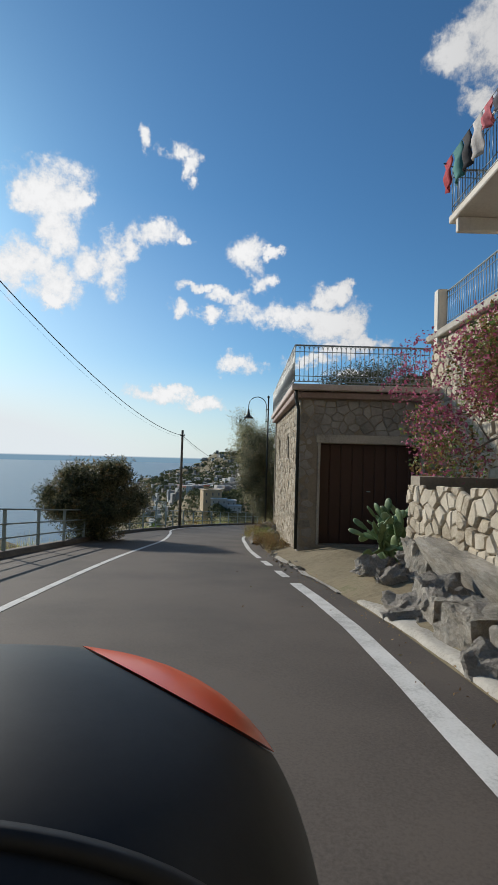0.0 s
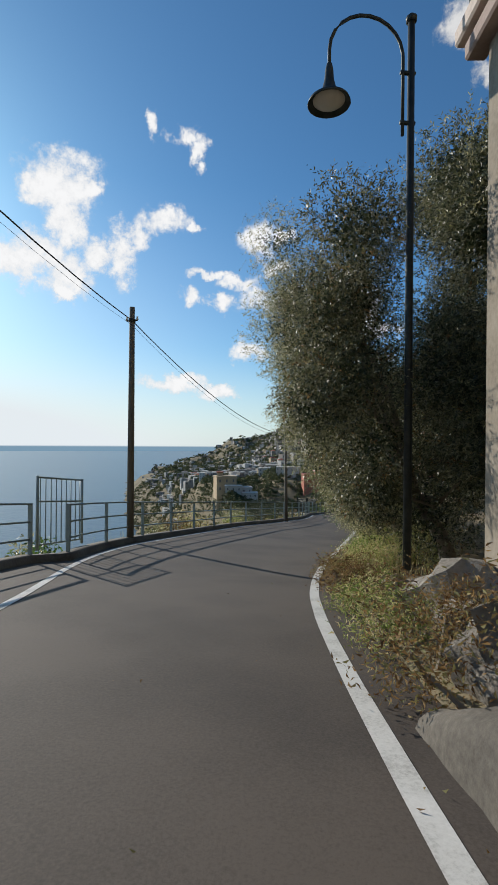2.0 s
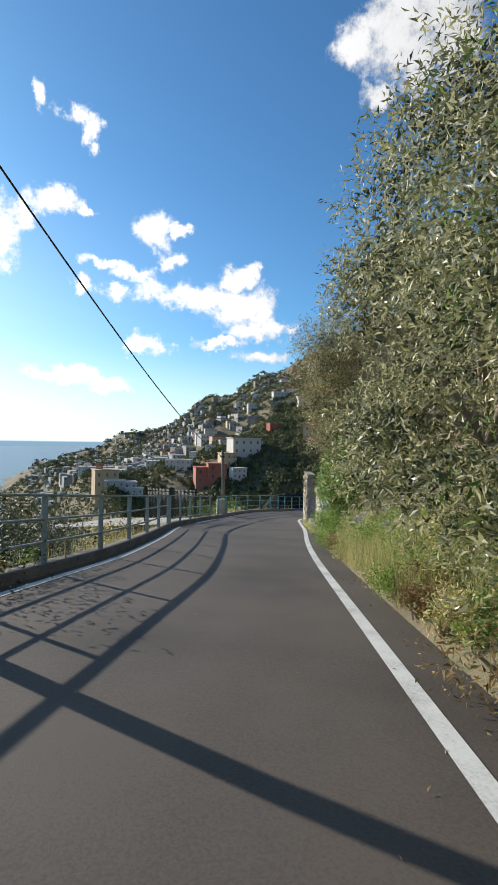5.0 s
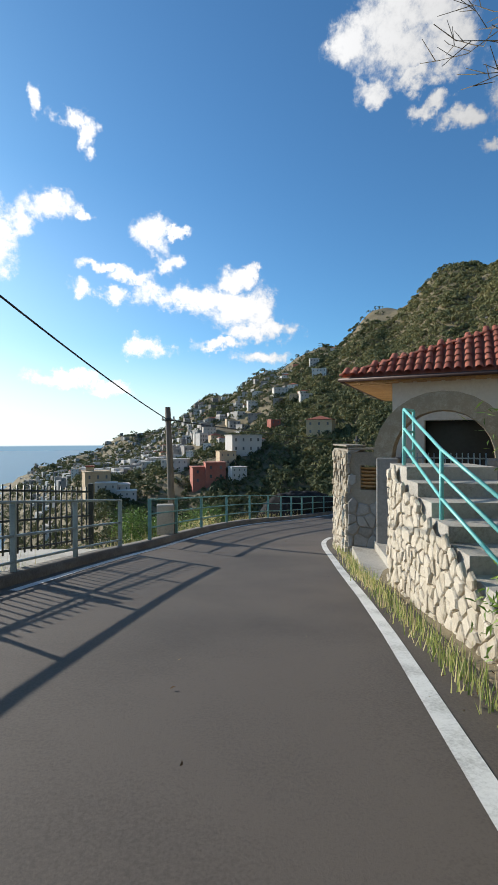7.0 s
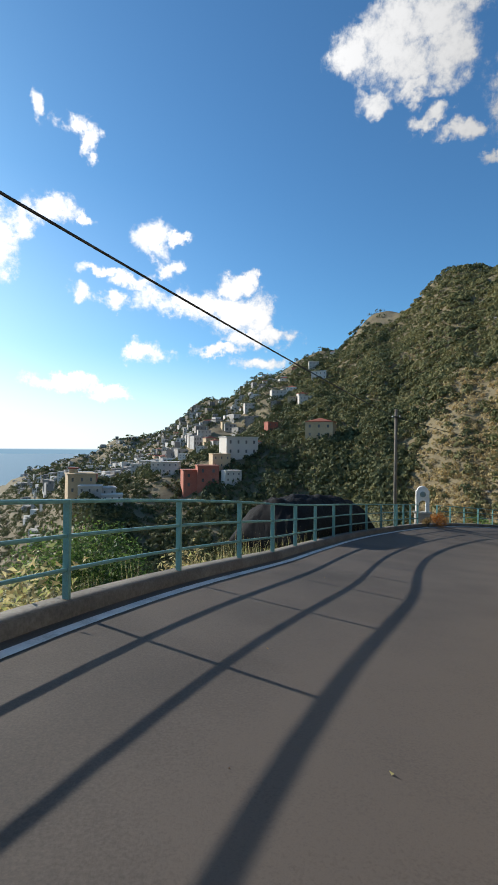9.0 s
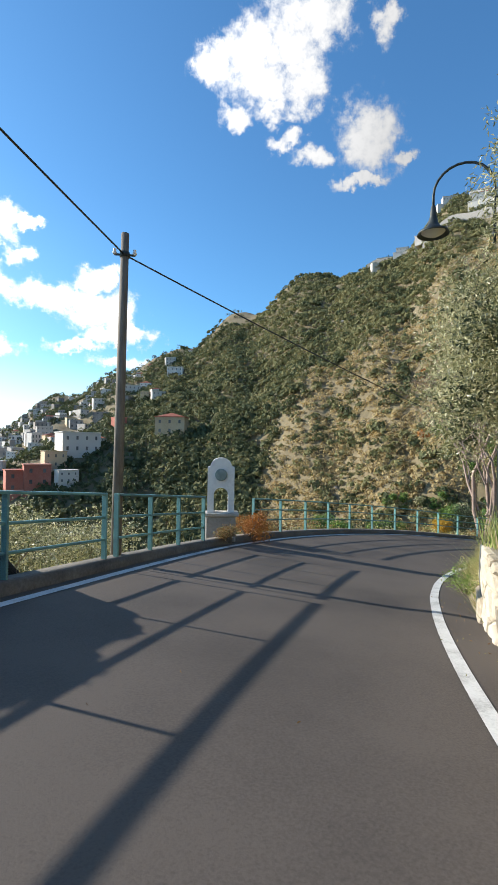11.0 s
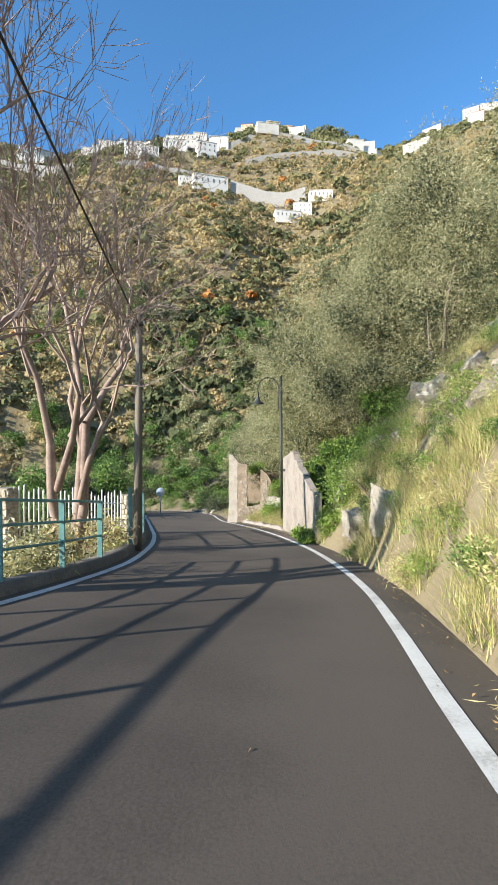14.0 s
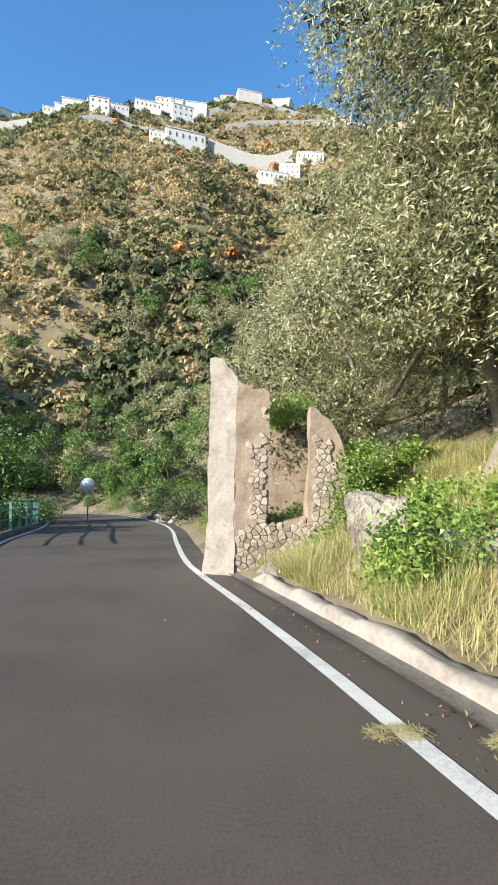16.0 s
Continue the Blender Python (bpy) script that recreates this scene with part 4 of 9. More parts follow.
# ---- rocks and stone walls ----
def rock_mesh(name, seed, flat=0.8, mat=None):
    """A broken, angular rock: a hull of a few points, its faces roughened."""
    r = random.Random(seed * 13 + 5)
    bm = bmesh.new()
    for k in range(15):
        d = Vector((r.gauss(0, 1), r.gauss(0, 1), r.gauss(0, 1))).normalized() * r.uniform(0.40, 0.54)
        bm.verts.new((d.x, d.y, d.z * flat))
    bmesh.ops.convex_hull(bm, input=bm.verts)
    bmesh.ops.delete(bm, geom=[v for v in bm.verts if not v.link_faces], context="VERTS")
    bmesh.ops.triangulate(bm, faces=bm.faces)
    bmesh.ops.subdivide_edges(bm, edges=bm.edges, cuts=3, use_grid_fill=True)
    for v in bm.verts:
        p = v.co.copy()
        k = 0.15 * noise.fractal(p * 4.2 + Vector((seed * 7.1, seed * 3.3, 0)), 0.9, 2.1, 5)
        v.co = p * (1 + k * 2.2) + Vector((0, 0, 0.4 * k))
    return from_bm(name, bm, mat or ROCK)


ROCKS = [rock_mesh("rock", i, 0.7 + 0.06 * (i % 5)) for i in range(8)]
PALE_ROCKS = [rock_mesh("rock", i + 20, 0.7 + 0.06 * (i % 5), PALE_ROCK) for i in range(6)]


def block_mesh(seed, mat):
    """A block of bedrock: a broken box with cracked, uneven faces."""
    r = random.Random(seed)
    bm = bmesh.new()
    bmesh.ops.create_cube(bm, size=1.0)
    for v in bm.verts:
        v.co += Vector((r.uniform(-0.14, 0.14), r.uniform(-0.14, 0.14), r.uniform(-0.14, 0.14)))
    bmesh.ops.subdivide_edges(bm, edges=bm.edges, cuts=9, use_grid_fill=True)
    for v in bm.verts:
        q = v.co.copy()
        k = noise.fractal(q * 2.3 + Vector((seed * 5.1, seed * 2.7, 0)), 0.9, 2.1, 5)
        crack = max(0.0, 0.10 - abs(noise.noise(q * 3.1 + Vector((seed * 1.7, 0, seed)))))
        v.co = q * (1 + 0.17 * k - 1.1 * crack)
    return from_bm("rock", bm, mat)


def block(base, size, turn, mat, label, group="bedrock below the wall", seed=0):
    ob = new("rock_block", block_mesh(seed, mat))
    ob.location, ob.scale, ob.rotation_euler = Vector(base), size, (rng.uniform(-0.08, 0.08), rng.uniform(-0.08, 0.08), turn)
    return tagged(ob, label, "rock", group)




def rock(base, size, label="grey weathered limestone boulder in the bank", group="boulders beside the road", turn=None):
    ob = new("boulder", PALE_ROCKS[int(rng.integers(6))] if group in ("pale rocks in the bank", "loose stones", "rubble") else ROCKS[int(rng.integers(8))])
    ob.location = Vector(base)
    ob.scale = Vector((rng.uniform(0.8, 1.3), rng.uniform(0.8, 1.3), rng.uniform(0.75, 1.15))) * size
    ob.rotation_euler = (rng.uniform(-0.5, 0.5), rng.uniform(-0.5, 0.5), rng.uniform(0, 6.3))
    return tagged(ob, label, "boulder", group)


def clip_cell(poly, px, py, nx, ny):
    """The part of a polygon on the side px, py of the line, nx, ny being the way across it."""
    out = []
    for i, (x, y) in enumerate(poly):
        x2, y2 = poly[(i + 1) % len(poly)]
        d1, d2 = (x - px) * nx + (y - py) * ny, (x2 - px) * nx + (y2 - py) * ny
        if d1 <= 0:
            out.append((x, y))
        if (d1 < 0 < d2) or (d2 < 0 < d1):
            u = d1 / (d1 - d2)
            out.append((x + (x2 - x) * u, y + (y2 - y) * u))
    return out


def fitted_cells(length, height, cell):
    """Outlines of rough stones that fit one another: cells round scattered points."""
    cols, rows = int(length / cell[0]) + 3, int(height / cell[1]) + 3
    pts = {}
    for j in range(rows):
        for i in range(cols):
            pts[i, j] = ((i - 1 + 0.5 * (j % 2) + rng.uniform(-0.42, 0.42)) * cell[0], (j - 1 + rng.uniform(-0.36, 0.36)) * cell[1])
    for (i, j), (x, y) in pts.items():
        if not (-0.3 * cell[0] < x < length + 0.3 * cell[0] and -0.3 * cell[1] < y < height + 0.3 * cell[1]):
            continue
        w, h = cell[0] * 1.6, cell[1] * 1.6
        poly = [(max(0, x - w), max(0, y - h)), (min(length, x + w), max(0, y - h)), (min(length, x + w), min(height, y + h)), (max(0, x - w), min(height, y + h))]
        if poly[1][0] - poly[0][0] < 0.02 or poly[2][1] - poly[1][1] < 0.02:
            continue
        for a in range(-2, 3):
            for b in range(-2, 3):
                q = pts.get((i + a, j + b))
                if q is None or (a == 0 and b == 0) or len(poly) < 3:
                    continue
                poly = clip_cell(poly, (x + q[0]) / 2, (y + q[1]) / 2, q[0] - x, q[1] - y)
        if len(poly) >= 3:
            yield poly


def stone_face(parent, origin, along, upway, length, height, cell=(0.36, 0.30), depth=0.06, mat=None, skip=None, singles=0, pick=None, top=None, joint=0.007):
    """Rough fitted stones on a wall's face. singles: how many are parts of their own; the rest is one part."""
    mat = mat or STONE
    origin, along, upway = Vector(origin), Vector(along).normalized(), Vector(upway).normalized()
    face = along.cross(upway).normalized()
    rest_v, rest_f, made = [], [], 0
    for poly in fitted_cells(length, height, cell):
        n = len(poly)
        cx, cy = sum(q[0] for q in poly) / n, sum(q[1] for q in poly) / n
        hx, hy = (max(q[0] for q in poly) - min(q[0] for q in poly)) / 2, (max(q[1] for q in poly) - min(q[1] for q in poly)) / 2
        if min(hx, hy) < 0.035 or (skip and skip(cx, cy, hx, hy)) or (top and cy > top(cx)):
            continue
        k = 1 - min(0.35, joint / min(hx, hy) * rng.uniform(0.6, 1.7))
        high = depth * rng.uniform(0.6, 1.4)
        lean = (rng.uniform(-0.22, 0.22) * depth / hx, rng.uniform(-0.22, 0.22) * depth / hy)
        verts = []
        for grow, z in ((1.0, 0.0), (0.985, 0.62), (rng.uniform(0.76, 0.88), 1.0)):
            for x, y in poly:
                dx, dy = (x - cx) * k * grow * rng.uniform(0.95, 1.02), (y - cy) * k * grow * rng.uniform(0.95, 1.02)
                verts.append(origin + along * (cx + dx) + upway * (cy + dy) + face * (high * z * (rng.uniform(0.9, 1.08) if z else 1) + (lean[0] * dx + lean[1] * dy if z else 0)))
        verts.append(origin + along * cx + upway * cy + face * high * 1.04)
        faces = []
        for i in range(n):
            j = (i + 1) % n
            faces += [(i, j, n + j, n + i), (n + i, n + j, 2 * n + j, 2 * n + i), (2 * n + i, 2 * n + j, 3 * n)]
        if made < singles and (pick is None or pick(cx, cy)):
            child("stone", mesh_of("stone", verts, faces, mat), parent)
            made += 1
        else:
            base = len(rest_v)
            rest_v.extend(verts)
            rest_f.extend(tuple(base + i for i in q) for q in faces)
    if rest_v:
        ob = child("stonework", mesh_of("stonework", rest_v, rest_f, mat), parent)
        ob["kind"] = "stuff"


# ---- garage under the terrace ----
def wall_with_holes(name, mat, origin, along, length, height, thick, holes, base_drop=0.0):
    """A wall with thickness and openings through it: holes of (x0, x1, z0, z1)."""
    xs = sorted({0.0, length, *(v for h in holes for v in h[:2])})
    zs = sorted({-base_drop, height, *(v for h in holes for v in h[2:])})
    along = Vector(along).normalized()
    face = along.cross(Vector((0, 0, 1)))
    bm = bmesh.new()
    for i in range(len(xs) - 1):
        for j in range(len(zs) - 1):
            cx, cz = (xs[i] + xs[i + 1]) / 2, (zs[j] + zs[j + 1]) / 2
            if any(h[0] < cx < h[1] and h[2] < cz < h[3] for h in holes):
                continue
            v = [bm.verts.new(Vector(origin) + along * a + face * b + Vector((0, 0, c))) for a in (xs[i], xs[i + 1]) for b in (0, -thick) for c in (zs[j], zs[j + 1])]
            for q in ((0, 1, 3, 2), (4, 6, 7, 5), (0, 4, 5, 1), (2, 3, 7, 6), (0, 2, 6, 4), (1, 5, 7, 3)):
                bm.faces.new([v[k] for k in q])
    bmesh.ops.remove_doubles(bm, verts=bm.verts, dist=0.0005)
    inner = []
    seen = {}
    for f in bm.faces:
        seen.setdefault(tuple(round(c, 3) for c in f.calc_center_median()), []).append(f)
    for fs in seen.values():
        if len(fs) > 1:
            inner += fs
    bmesh.ops.delete(bm, geom=list(set(inner)), context="FACES_ONLY")
    bmesh.ops.recalc_face_normals(bm, faces=bm.faces)
    return from_bm(name, bm, mat)


def scroll_railing(name, label, a, b, height=1.0, step=0.12, group="terrace railings"):
    """Wrought-iron railing: rails, upright bars, small arches at the top and bottom."""
    a, b = Vector(a), Vector(b)
    t = thing(name, label, "railing", group, at=a)
    d = (b - a)
    length = d.length
    d.normalize()
    for z, r in ((height, 0.02), (height - 0.17, 0.01), (0.2, 0.01), (0.06, 0.012)):
        child("rail", tube("rail", [a + Vector((0, 0, z)), b + Vector((0, 0, z))], r, PALE_IRON, 6), t)
    n = max(2, int(length / step))
    bar = tube("bar", [(0, 0, 0.06), (0, 0, height)], 0.008, PALE_IRON, 5)
    ring = [(0.055 * math.cos(w), 0, 0.085 * math.sin(w)) for w in np.linspace(0, math.pi, 8)]
    arch = tube("arch", ring, 0.007, PALE_IRON, 4)
    turn = Matrix.Rotation(math.atan2(d.y, d.x), 4, "Z")
    for i in range(n + 1):
        p = Matrix.Translation(d * (length * i / n)) @ turn
        child("bar", bar, t, m=p)
        if i < n:
            q = Matrix.Translation(d * (length * (i + 0.5) / n)) @ turn
            child("arch", arch, t, m=Matrix.Translation((0, 0, height - 0.10)) @ q)
            child("arch", arch, t, m=Matrix.Translation((0, 0, 0.14)) @ q @ Matrix.Diagonal((1, 1, -1, 1)))
    return t


def garage():
    t = thing("garage", "stone garage with a dark roller door under a terrace", "garage", at=(1.45, 12.7, -1.0))
    wins = [(3.1, 3.7, 1.02 + 1.75, 2.1 + 1.75 - 0.35), (7.0, 7.55, 0.95 + 1.75, 2.05 + 1.75 - 0.35)]
    # road side, running away from the door
    side = wall_with_holes("wall", MORTAR, (1.47, 22.6, -1.6), (0, -1, 0), 9.9, 4.5, 0.45, [(9.9 - b, 9.9 - a, c, d) for a, b, c, d in wins], 1.5)
    child("wall", side, t)
    front = wall_with_holes("wall", MORTAR, (1.45, 12.72, -1.05), (1, 0, 0), 5.2, 3.95, 0.35, [(0.55, 3.25, 0.0, 2.65)], 0.8)
    child("wall", front, t)
    child("wall", box_mesh("wall", (0.3, 9.9, 5.5), MORTAR, 0.0, (6.5, 17.7, 0.2)), t)
    child("wall", box_mesh("wall", (5.2, 0.3, 6.0), MORTAR, 0.0, (4.0, 22.45, -0.1)), t)
    child("roof_slab", box_mesh("roof_slab", (5.75, 10.5, 0.16), FASCIA, 0.02, (4.08, 17.65, 3.03)), t, "pale concrete slab with a reddish edge")
    child("cornice", box_mesh("cornice", (0.20, 10.3, 0.16), CORNICE, 0.02, (1.36, 17.65, 2.83)), t)
    child("cornice", box_mesh("cornice", (5.4, 0.18, 0.16), CORNICE, 0.02, (4.1, 12.62, 2.84)), t)
    # door of upright metal panels
    door = child("garage_door", box_mesh("garage_door", (2.7, 0.05, 2.66), DOOR, 0.0, (3.35, 12.98, 0.28)), t, "dark red-brown metal door")
    for i in range(9):
        child("panel", box_mesh("panel", (0.285, 0.03, 2.6), DOOR, 0.01, (2.15 + 0.3 * i, 12.95, 0.28)), door)
    child("handle", box_mesh("handle", (0.1, 0.04, 0.03), GREY_RAIL, 0.005, (3.35, 12.92, 0.35)), door)
    for x in (1.98, 4.72):
        child("door_jamb", box_mesh("door_jamb", (0.07, 0.12, 2.66), CONCRETE, 0.008, (x, 12.74, 0.28)), t)
    child("lintel", box_mesh("lintel", (2.9, 0.1, 0.22), CONCRETE, 0.01, (3.35, 12.70, 1.72)), t)
    # windows with a grille
    for a, b, c, d in wins:
        y0, y1, z0, z1 = 12.7 + a, 12.7 + b, -1.6 + c, -1.6 + d
        w = child("window", box_mesh("window", (0.04, b - a, d - c), WINDOW_DARK, 0.0, (1.82, (y0 + y1) / 2, (z0 + z1) / 2)), t, "small barred window")
        for i in range(5):
            child("window_bar", tube("window_bar", [(1.62, y0 + (i + 0.5) * (b - a) / 5, z0), (1.62, y0 + (i + 0.5) * (b - a) / 5, z1)], 0.012, GREY_RAIL, 6), w)
        child("window_sill", box_mesh("window_sill", (0.3, b - a + 0.1, 0.05), CONCRETE, 0.008, (1.58, (y0 + y1) / 2, z0 - 0.02)), w)
    # rain pipe at the corner
    child("rain_pipe", tube("rain_pipe", [(1.32, 12.50, 2.95), (1.33, 12.52, 2.75), (1.40, 12.56, 2.45), (1.40, 12.56, -1.15)], 0.045, IRON, 8), t)

    def hole_side(x, y, hx, hy):
        yy = 9.9 - x
        return any(a - hx - 0.02 < yy < b + hx + 0.02 and c - hy < y - 1.5 < d + hy for a, b, c, d in wins)

    stone_face(t, (1.47, 22.6, -3.1), (0, -1, 0), (0, 0, 1), 9.9, 5.82, (0.21, 0.155), 0.028, STONE, hole_side, 280, lambda x, y: x > 5.5)
    stone_face(t, (1.45, 12.72, -1.35), (1, 0, 0), (0, 0, 1), 5.2, 4.1, (0.30, 0.20), 0.03, STONE_GREY, lambda x, y, hx, hy: 0.5 - hx < x < 3.3 + hx and y < 2.97 + hy, 60)
    scroll_railing("terrace_railing", "pale grey wrought-iron railing along the terrace edge", (1.27, 22.7, 3.12), (1.27, 12.52, 3.12))
    scroll_railing("terrace_railing", "pale grey wrought-iron railing along the terrace edge", (1.27, 12.50, 3.12), (4.75, 12.50, 3.12))


garage()
# concrete apron in front of the garage
_ap = []
for s in np.linspace(7.2, 13.2, 13):
    for f in np.linspace(0, 1, 10):
        x0 = float(right_line(s)) + 0.42 + 0.12 * noise_at((s, 0, 5), 1.5)
        lat = x0 + f * (5.4 - x0)
        p = place(s, lat)
        target = -1.03
        z = p[2] + 0.0 + (target - (p[2])) * (min(1, f * 1.35) ** 1.2) + 0.012 * noise_at(p, 3)
        _ap.append((p[0], min(p[1], 12.95), z))
_f = [(i * 10 + j, (i + 1) * 10 + j, (i + 1) * 10 + j + 1, i * 10 + j + 1)[::-1] for i in range(12) for j in range(9)]
tagged(new("pavement", mesh_of("pavement", _ap, _f, CONCRETE, True)), "cracked pale concrete apron before the garage", "pavement", kind="structure")

# retaining wall, boulders and house above the start of the road
def upper_house():
    t = thing("retaining_wall", "rough limestone masonry wall above boulders", "wall", at=spot(0, 2.75, 0))
    a, b = spot(-13, 3.1), spot(7.6, 3.0)
    a.z, b.z = 0.75, -0.2
    length = (b - a).xy.length
    d = Vector((b.x - a.x, b.y - a.y, 0)).normalized()
    n = Vector((d.y, -d.x, 0))
    bm = bmesh.new()
    vs = []
    for p in (a, b):
        for off in (0, 0.4):
            for z in (p.z - 1.6, p.z + 0.93):
                vs.append(bm.verts.new((p.x + n.x * off, p.y + n.y * off, z)))
    for q in ((0, 1, 3, 2), (4, 6, 7, 5), (0, 4, 5, 1), (2, 3, 7, 6), (0, 2, 6, 4), (1, 5, 7, 3)):
        bm.faces.new([vs[k] for k in q])
    bmesh.ops.recalc_face_normals(bm, faces=bm.faces)
    child("core", from_bm("core", bm, MORTAR), t)
    up_ = Vector((0, 0, 1))
    alongv = (b - a).normalized()
    stone_face(t, b + up_ * -0.35, -alongv, up_, length, 1.4, (0.22, 0.2), 0.06, STONE, None, 200, lambda x, y: x < 9)
    # return towards the terrace
    child("core", box_mesh("core", (2.4, 0.4, 2.3), MORTAR, 0.0, (b.x + 1.2, b.y - 0.2, -0.16)), t)
    stone_face(t, (b.x, b.y + 0.01, b.z - 1.2), (-1, 0, 0), (0, 0, 1), 0.01, 2.2, (0.3, 0.3), 0.06, STONE)
    h = thing("house", "stone house with a terrace and a balcony", "house", at=(5.0, 8, 0))
    child("wall", box_mesh("wall", (0.5, 13.5, 5.4), MORTAR, 0.0, (5.35, 6.4, 1.75)), h)
    stone_face(h, (5.09, 13.1, -0.9), (0, -1, 0), (0, 0, 1), 13.4, 5.3, (0.36, 0.32), 0.06, STONE, None, 60, lambda x, y: x < 5 and y > 2.4)
    child("terrace_floor", box_mesh("terrace_floor", (3.2, 13.6, 0.18), CONCRETE, 0.02, (6.5, 6.4, 4.5)), h)
    child("pillar", box_mesh("pillar", (0.26, 0.26, 1.45), PLASTER, 0.02, (5.05, 12.55, 4.95)), h, "white plastered pillar")
    child("wall", box_mesh("wall", (0.4, 12.0, 6.5), PLASTER, 0.0, (7.9, 5.5, 7.6)), h, "pale plastered upper wall")
    child("wall", box_mesh("wall", (3.2, 0.35, 6.5), STONE, 0.0, (6.9, 9.9, 7.6)), h)
    balcony = child("balcony", box_mesh("balcony", (1.6, 3.2, 0.16), PLASTER, 0.02, (5.05, 8.6, 6.35)), h, "white balcony slab")
    child("balcony_bracket", box_mesh("balcony_bracket", (1.4, 0.14, 0.3), PLASTER, 0.02, (5.0, 9.9, 6.12)), balcony)
    scroll_railing("terrace_railing", "pale grey wrought-iron railing along the terrace edge", (5.15, 12.4, 4.6), (5.15, 1.2, 4.6))
    r = scroll_railing("balcony_railing", "green iron balcony railing with washing over it", (4.3, 10.15, 6.43), (4.3, 7.0, 6.43), group="balcony railings")
    scroll_railing("balcony_railing", "green iron balcony railing with washing over it", (4.3, 10.15, 6.43), (5.6, 10.15, 6.43), group="balcony railings")
    cloth_cols = [(0.35, 0.03, 0.04), (0.05, 0.18, 0.17), (0.03, 0.03, 0.035), (0.45, 0.42, 0.40), (0.40, 0.10, 0.12), (0.06, 0.06, 0.08), (0.5, 0.5, 0.2)]
    line = thing("washing_line", "washing line with bright clothes before a balcony", "washing line", at=(3.9, 10.2, 7.5))
    child("line", tube("line", [(4.05, 10.0, 7.4), (4.05, 6.5, 7.4)], 0.006, CABLE, 5), line)
    child("arm", tube("arm", [(4.3, 9.9, 7.3), (4.0, 9.9, 7.4)], 0.012, IRON, 6), line)
    for i, c in enumerate(cloth_cols):
        m = material("cloth", [tuple(v * 0.7 for v in c), c, tuple(min(1, v * 1.2) for v in c)], 3, 25, 0.9, 0.3, 0.01)
        y0 = 9.95 - 0.42 * i
        w, hgt = rng.uniform(0.26, 0.4), rng.uniform(0.4, 0.8)
        g = []
        for a_ in range(5):
            for b_ in range(7):
                u, v = a_ / 4, b_ / 6
                g.append((4.05 + 0.07 * math.sin(6 * u + i) * v + 0.03 * math.sin(9 * v), y0 - w * u * (1 + 0.1 * math.sin(3 * v)), 7.4 - hgt * v * (1 - 0.12 * abs(u - 0.5))))
        me = mesh_of("garment", g, [(a_ * 7 + b_, (a_ + 1) * 7 + b_, (a_ + 1) * 7 + b_ + 1, a_ * 7 + b_ + 1) for a_ in range(4) for b_ in range(6)], m, True)
        ob = tagged(new("garment", me), "garment hung out to dry", "laundry", "washing on the line")
        mod = ob.modifiers.new("cloth", "SOLIDIFY")
        mod.thickness = 0.012
    # bougainvillea over the wall
    b0 = Vector((3.9, 7.2, 1.2))
    vine = thing("bougainvillea", "bougainvillea with pink bracts spilling over the stone wall", "shrub", at=b0)
    blobs = [(3.6 + rng.uniform(-0.35, 1.3), rng.uniform(-1, 9.2), rng.uniform(1.2, 3.9), rng.uniform(0.45, 0.8), 0.9) for _ in range(40)]
    blobs = [(x + max(0, z - 2.0) * 0.35, y, z, r_, f) for x, y, z, r_, f in blobs]
    child("stem", limbs(b0, [q[:3] for q in blobs[:8]], 0.06), vine)
    child("foliage", leaves("foliage", blob_points(34000, blobs, 0.5), 0.075, 0.045, BROWN_LEAF), vine)
    child("green_leaves", leaves("green_leaves", blob_points(18000, blobs, 0.5), 0.075, 0.045, GREEN_LEAF), vine)
    pink = [q for q in blobs if q[1] > 4.0]
    pink = pink + [(3.9, 9.0, 2.4, 0.6, 0.9), (4.2, 8.4, 3.4, 0.6, 0.9), (4.0, 7.2, 2.6, 0.7, 0.9), (4.3, 6.2, 3.6, 0.7, 0.9), (3.3, 8.9, 3.2, 0.5, 0.8), (3.1, 9.3, 2.7, 0.45, 0.8), (3.3, 8.3, 1.9, 0.4, 0.9)]
    child("bract_mass", leaves("bract_mass", blob_points(13000, pink, 0.3), 0.06, 0.05, PINK), vine, "pink papery bracts")


upper_house()
bush("terrace_bush", "dark green bush growing on the terrace", (4.4, 17.5, 3.12), 2.2, 16000, DARK_LEAF, (0.08, 0.035), "bush", "", 8)
for i, (s, lat, dz, size) in enumerate(((5.3, 3.2, 0.34, (0.8, 2.0, 0.7)), (3.4, 3.2, 0.34, (0.8, 1.9, 0.75)), (1.4, 3.2, 0.34, (0.8, 2.0, 0.8)), (-0.8, 3.2, 0.34, (0.8, 2.1, 0.8)),
                                        (7.2, 3.05, 0.4, (0.4, 0.5, 0.8)), (6.7, 3.0, 0.35, (0.4, 0.4, 0.7)), (5.3, 2.5, 0.12, (0.5, 0.8, 0.5)), (4.3, 2.45, 0.14, (0.55, 0.7, 0.5)), (3.3, 2.4, 0.12, (0.5, 0.8, 0.5)), (2.3, 2.4, 0.12, (0.5, 0.8, 0.55)))):
    block(spot(s, lat, dz), size, radians(heading(s)) + rng.uniform(-0.1, 0.1), PALE_ROCK, "pale cracked block of bedrock under the wall", seed=i)
for s in np.arange(-9, 7.6, 0.36):
    for k in range(2):
        lat = 2.35 + 0.28 * k + rng.uniform(-0.12, 0.12) + (0.3 if s > 6.4 else 0)
        p = spot(s, lat, -0.06 + 0.22 * k + rng.uniform(-0.05, 0.1))
        rock(p, rng.uniform(0.35, 0.75))
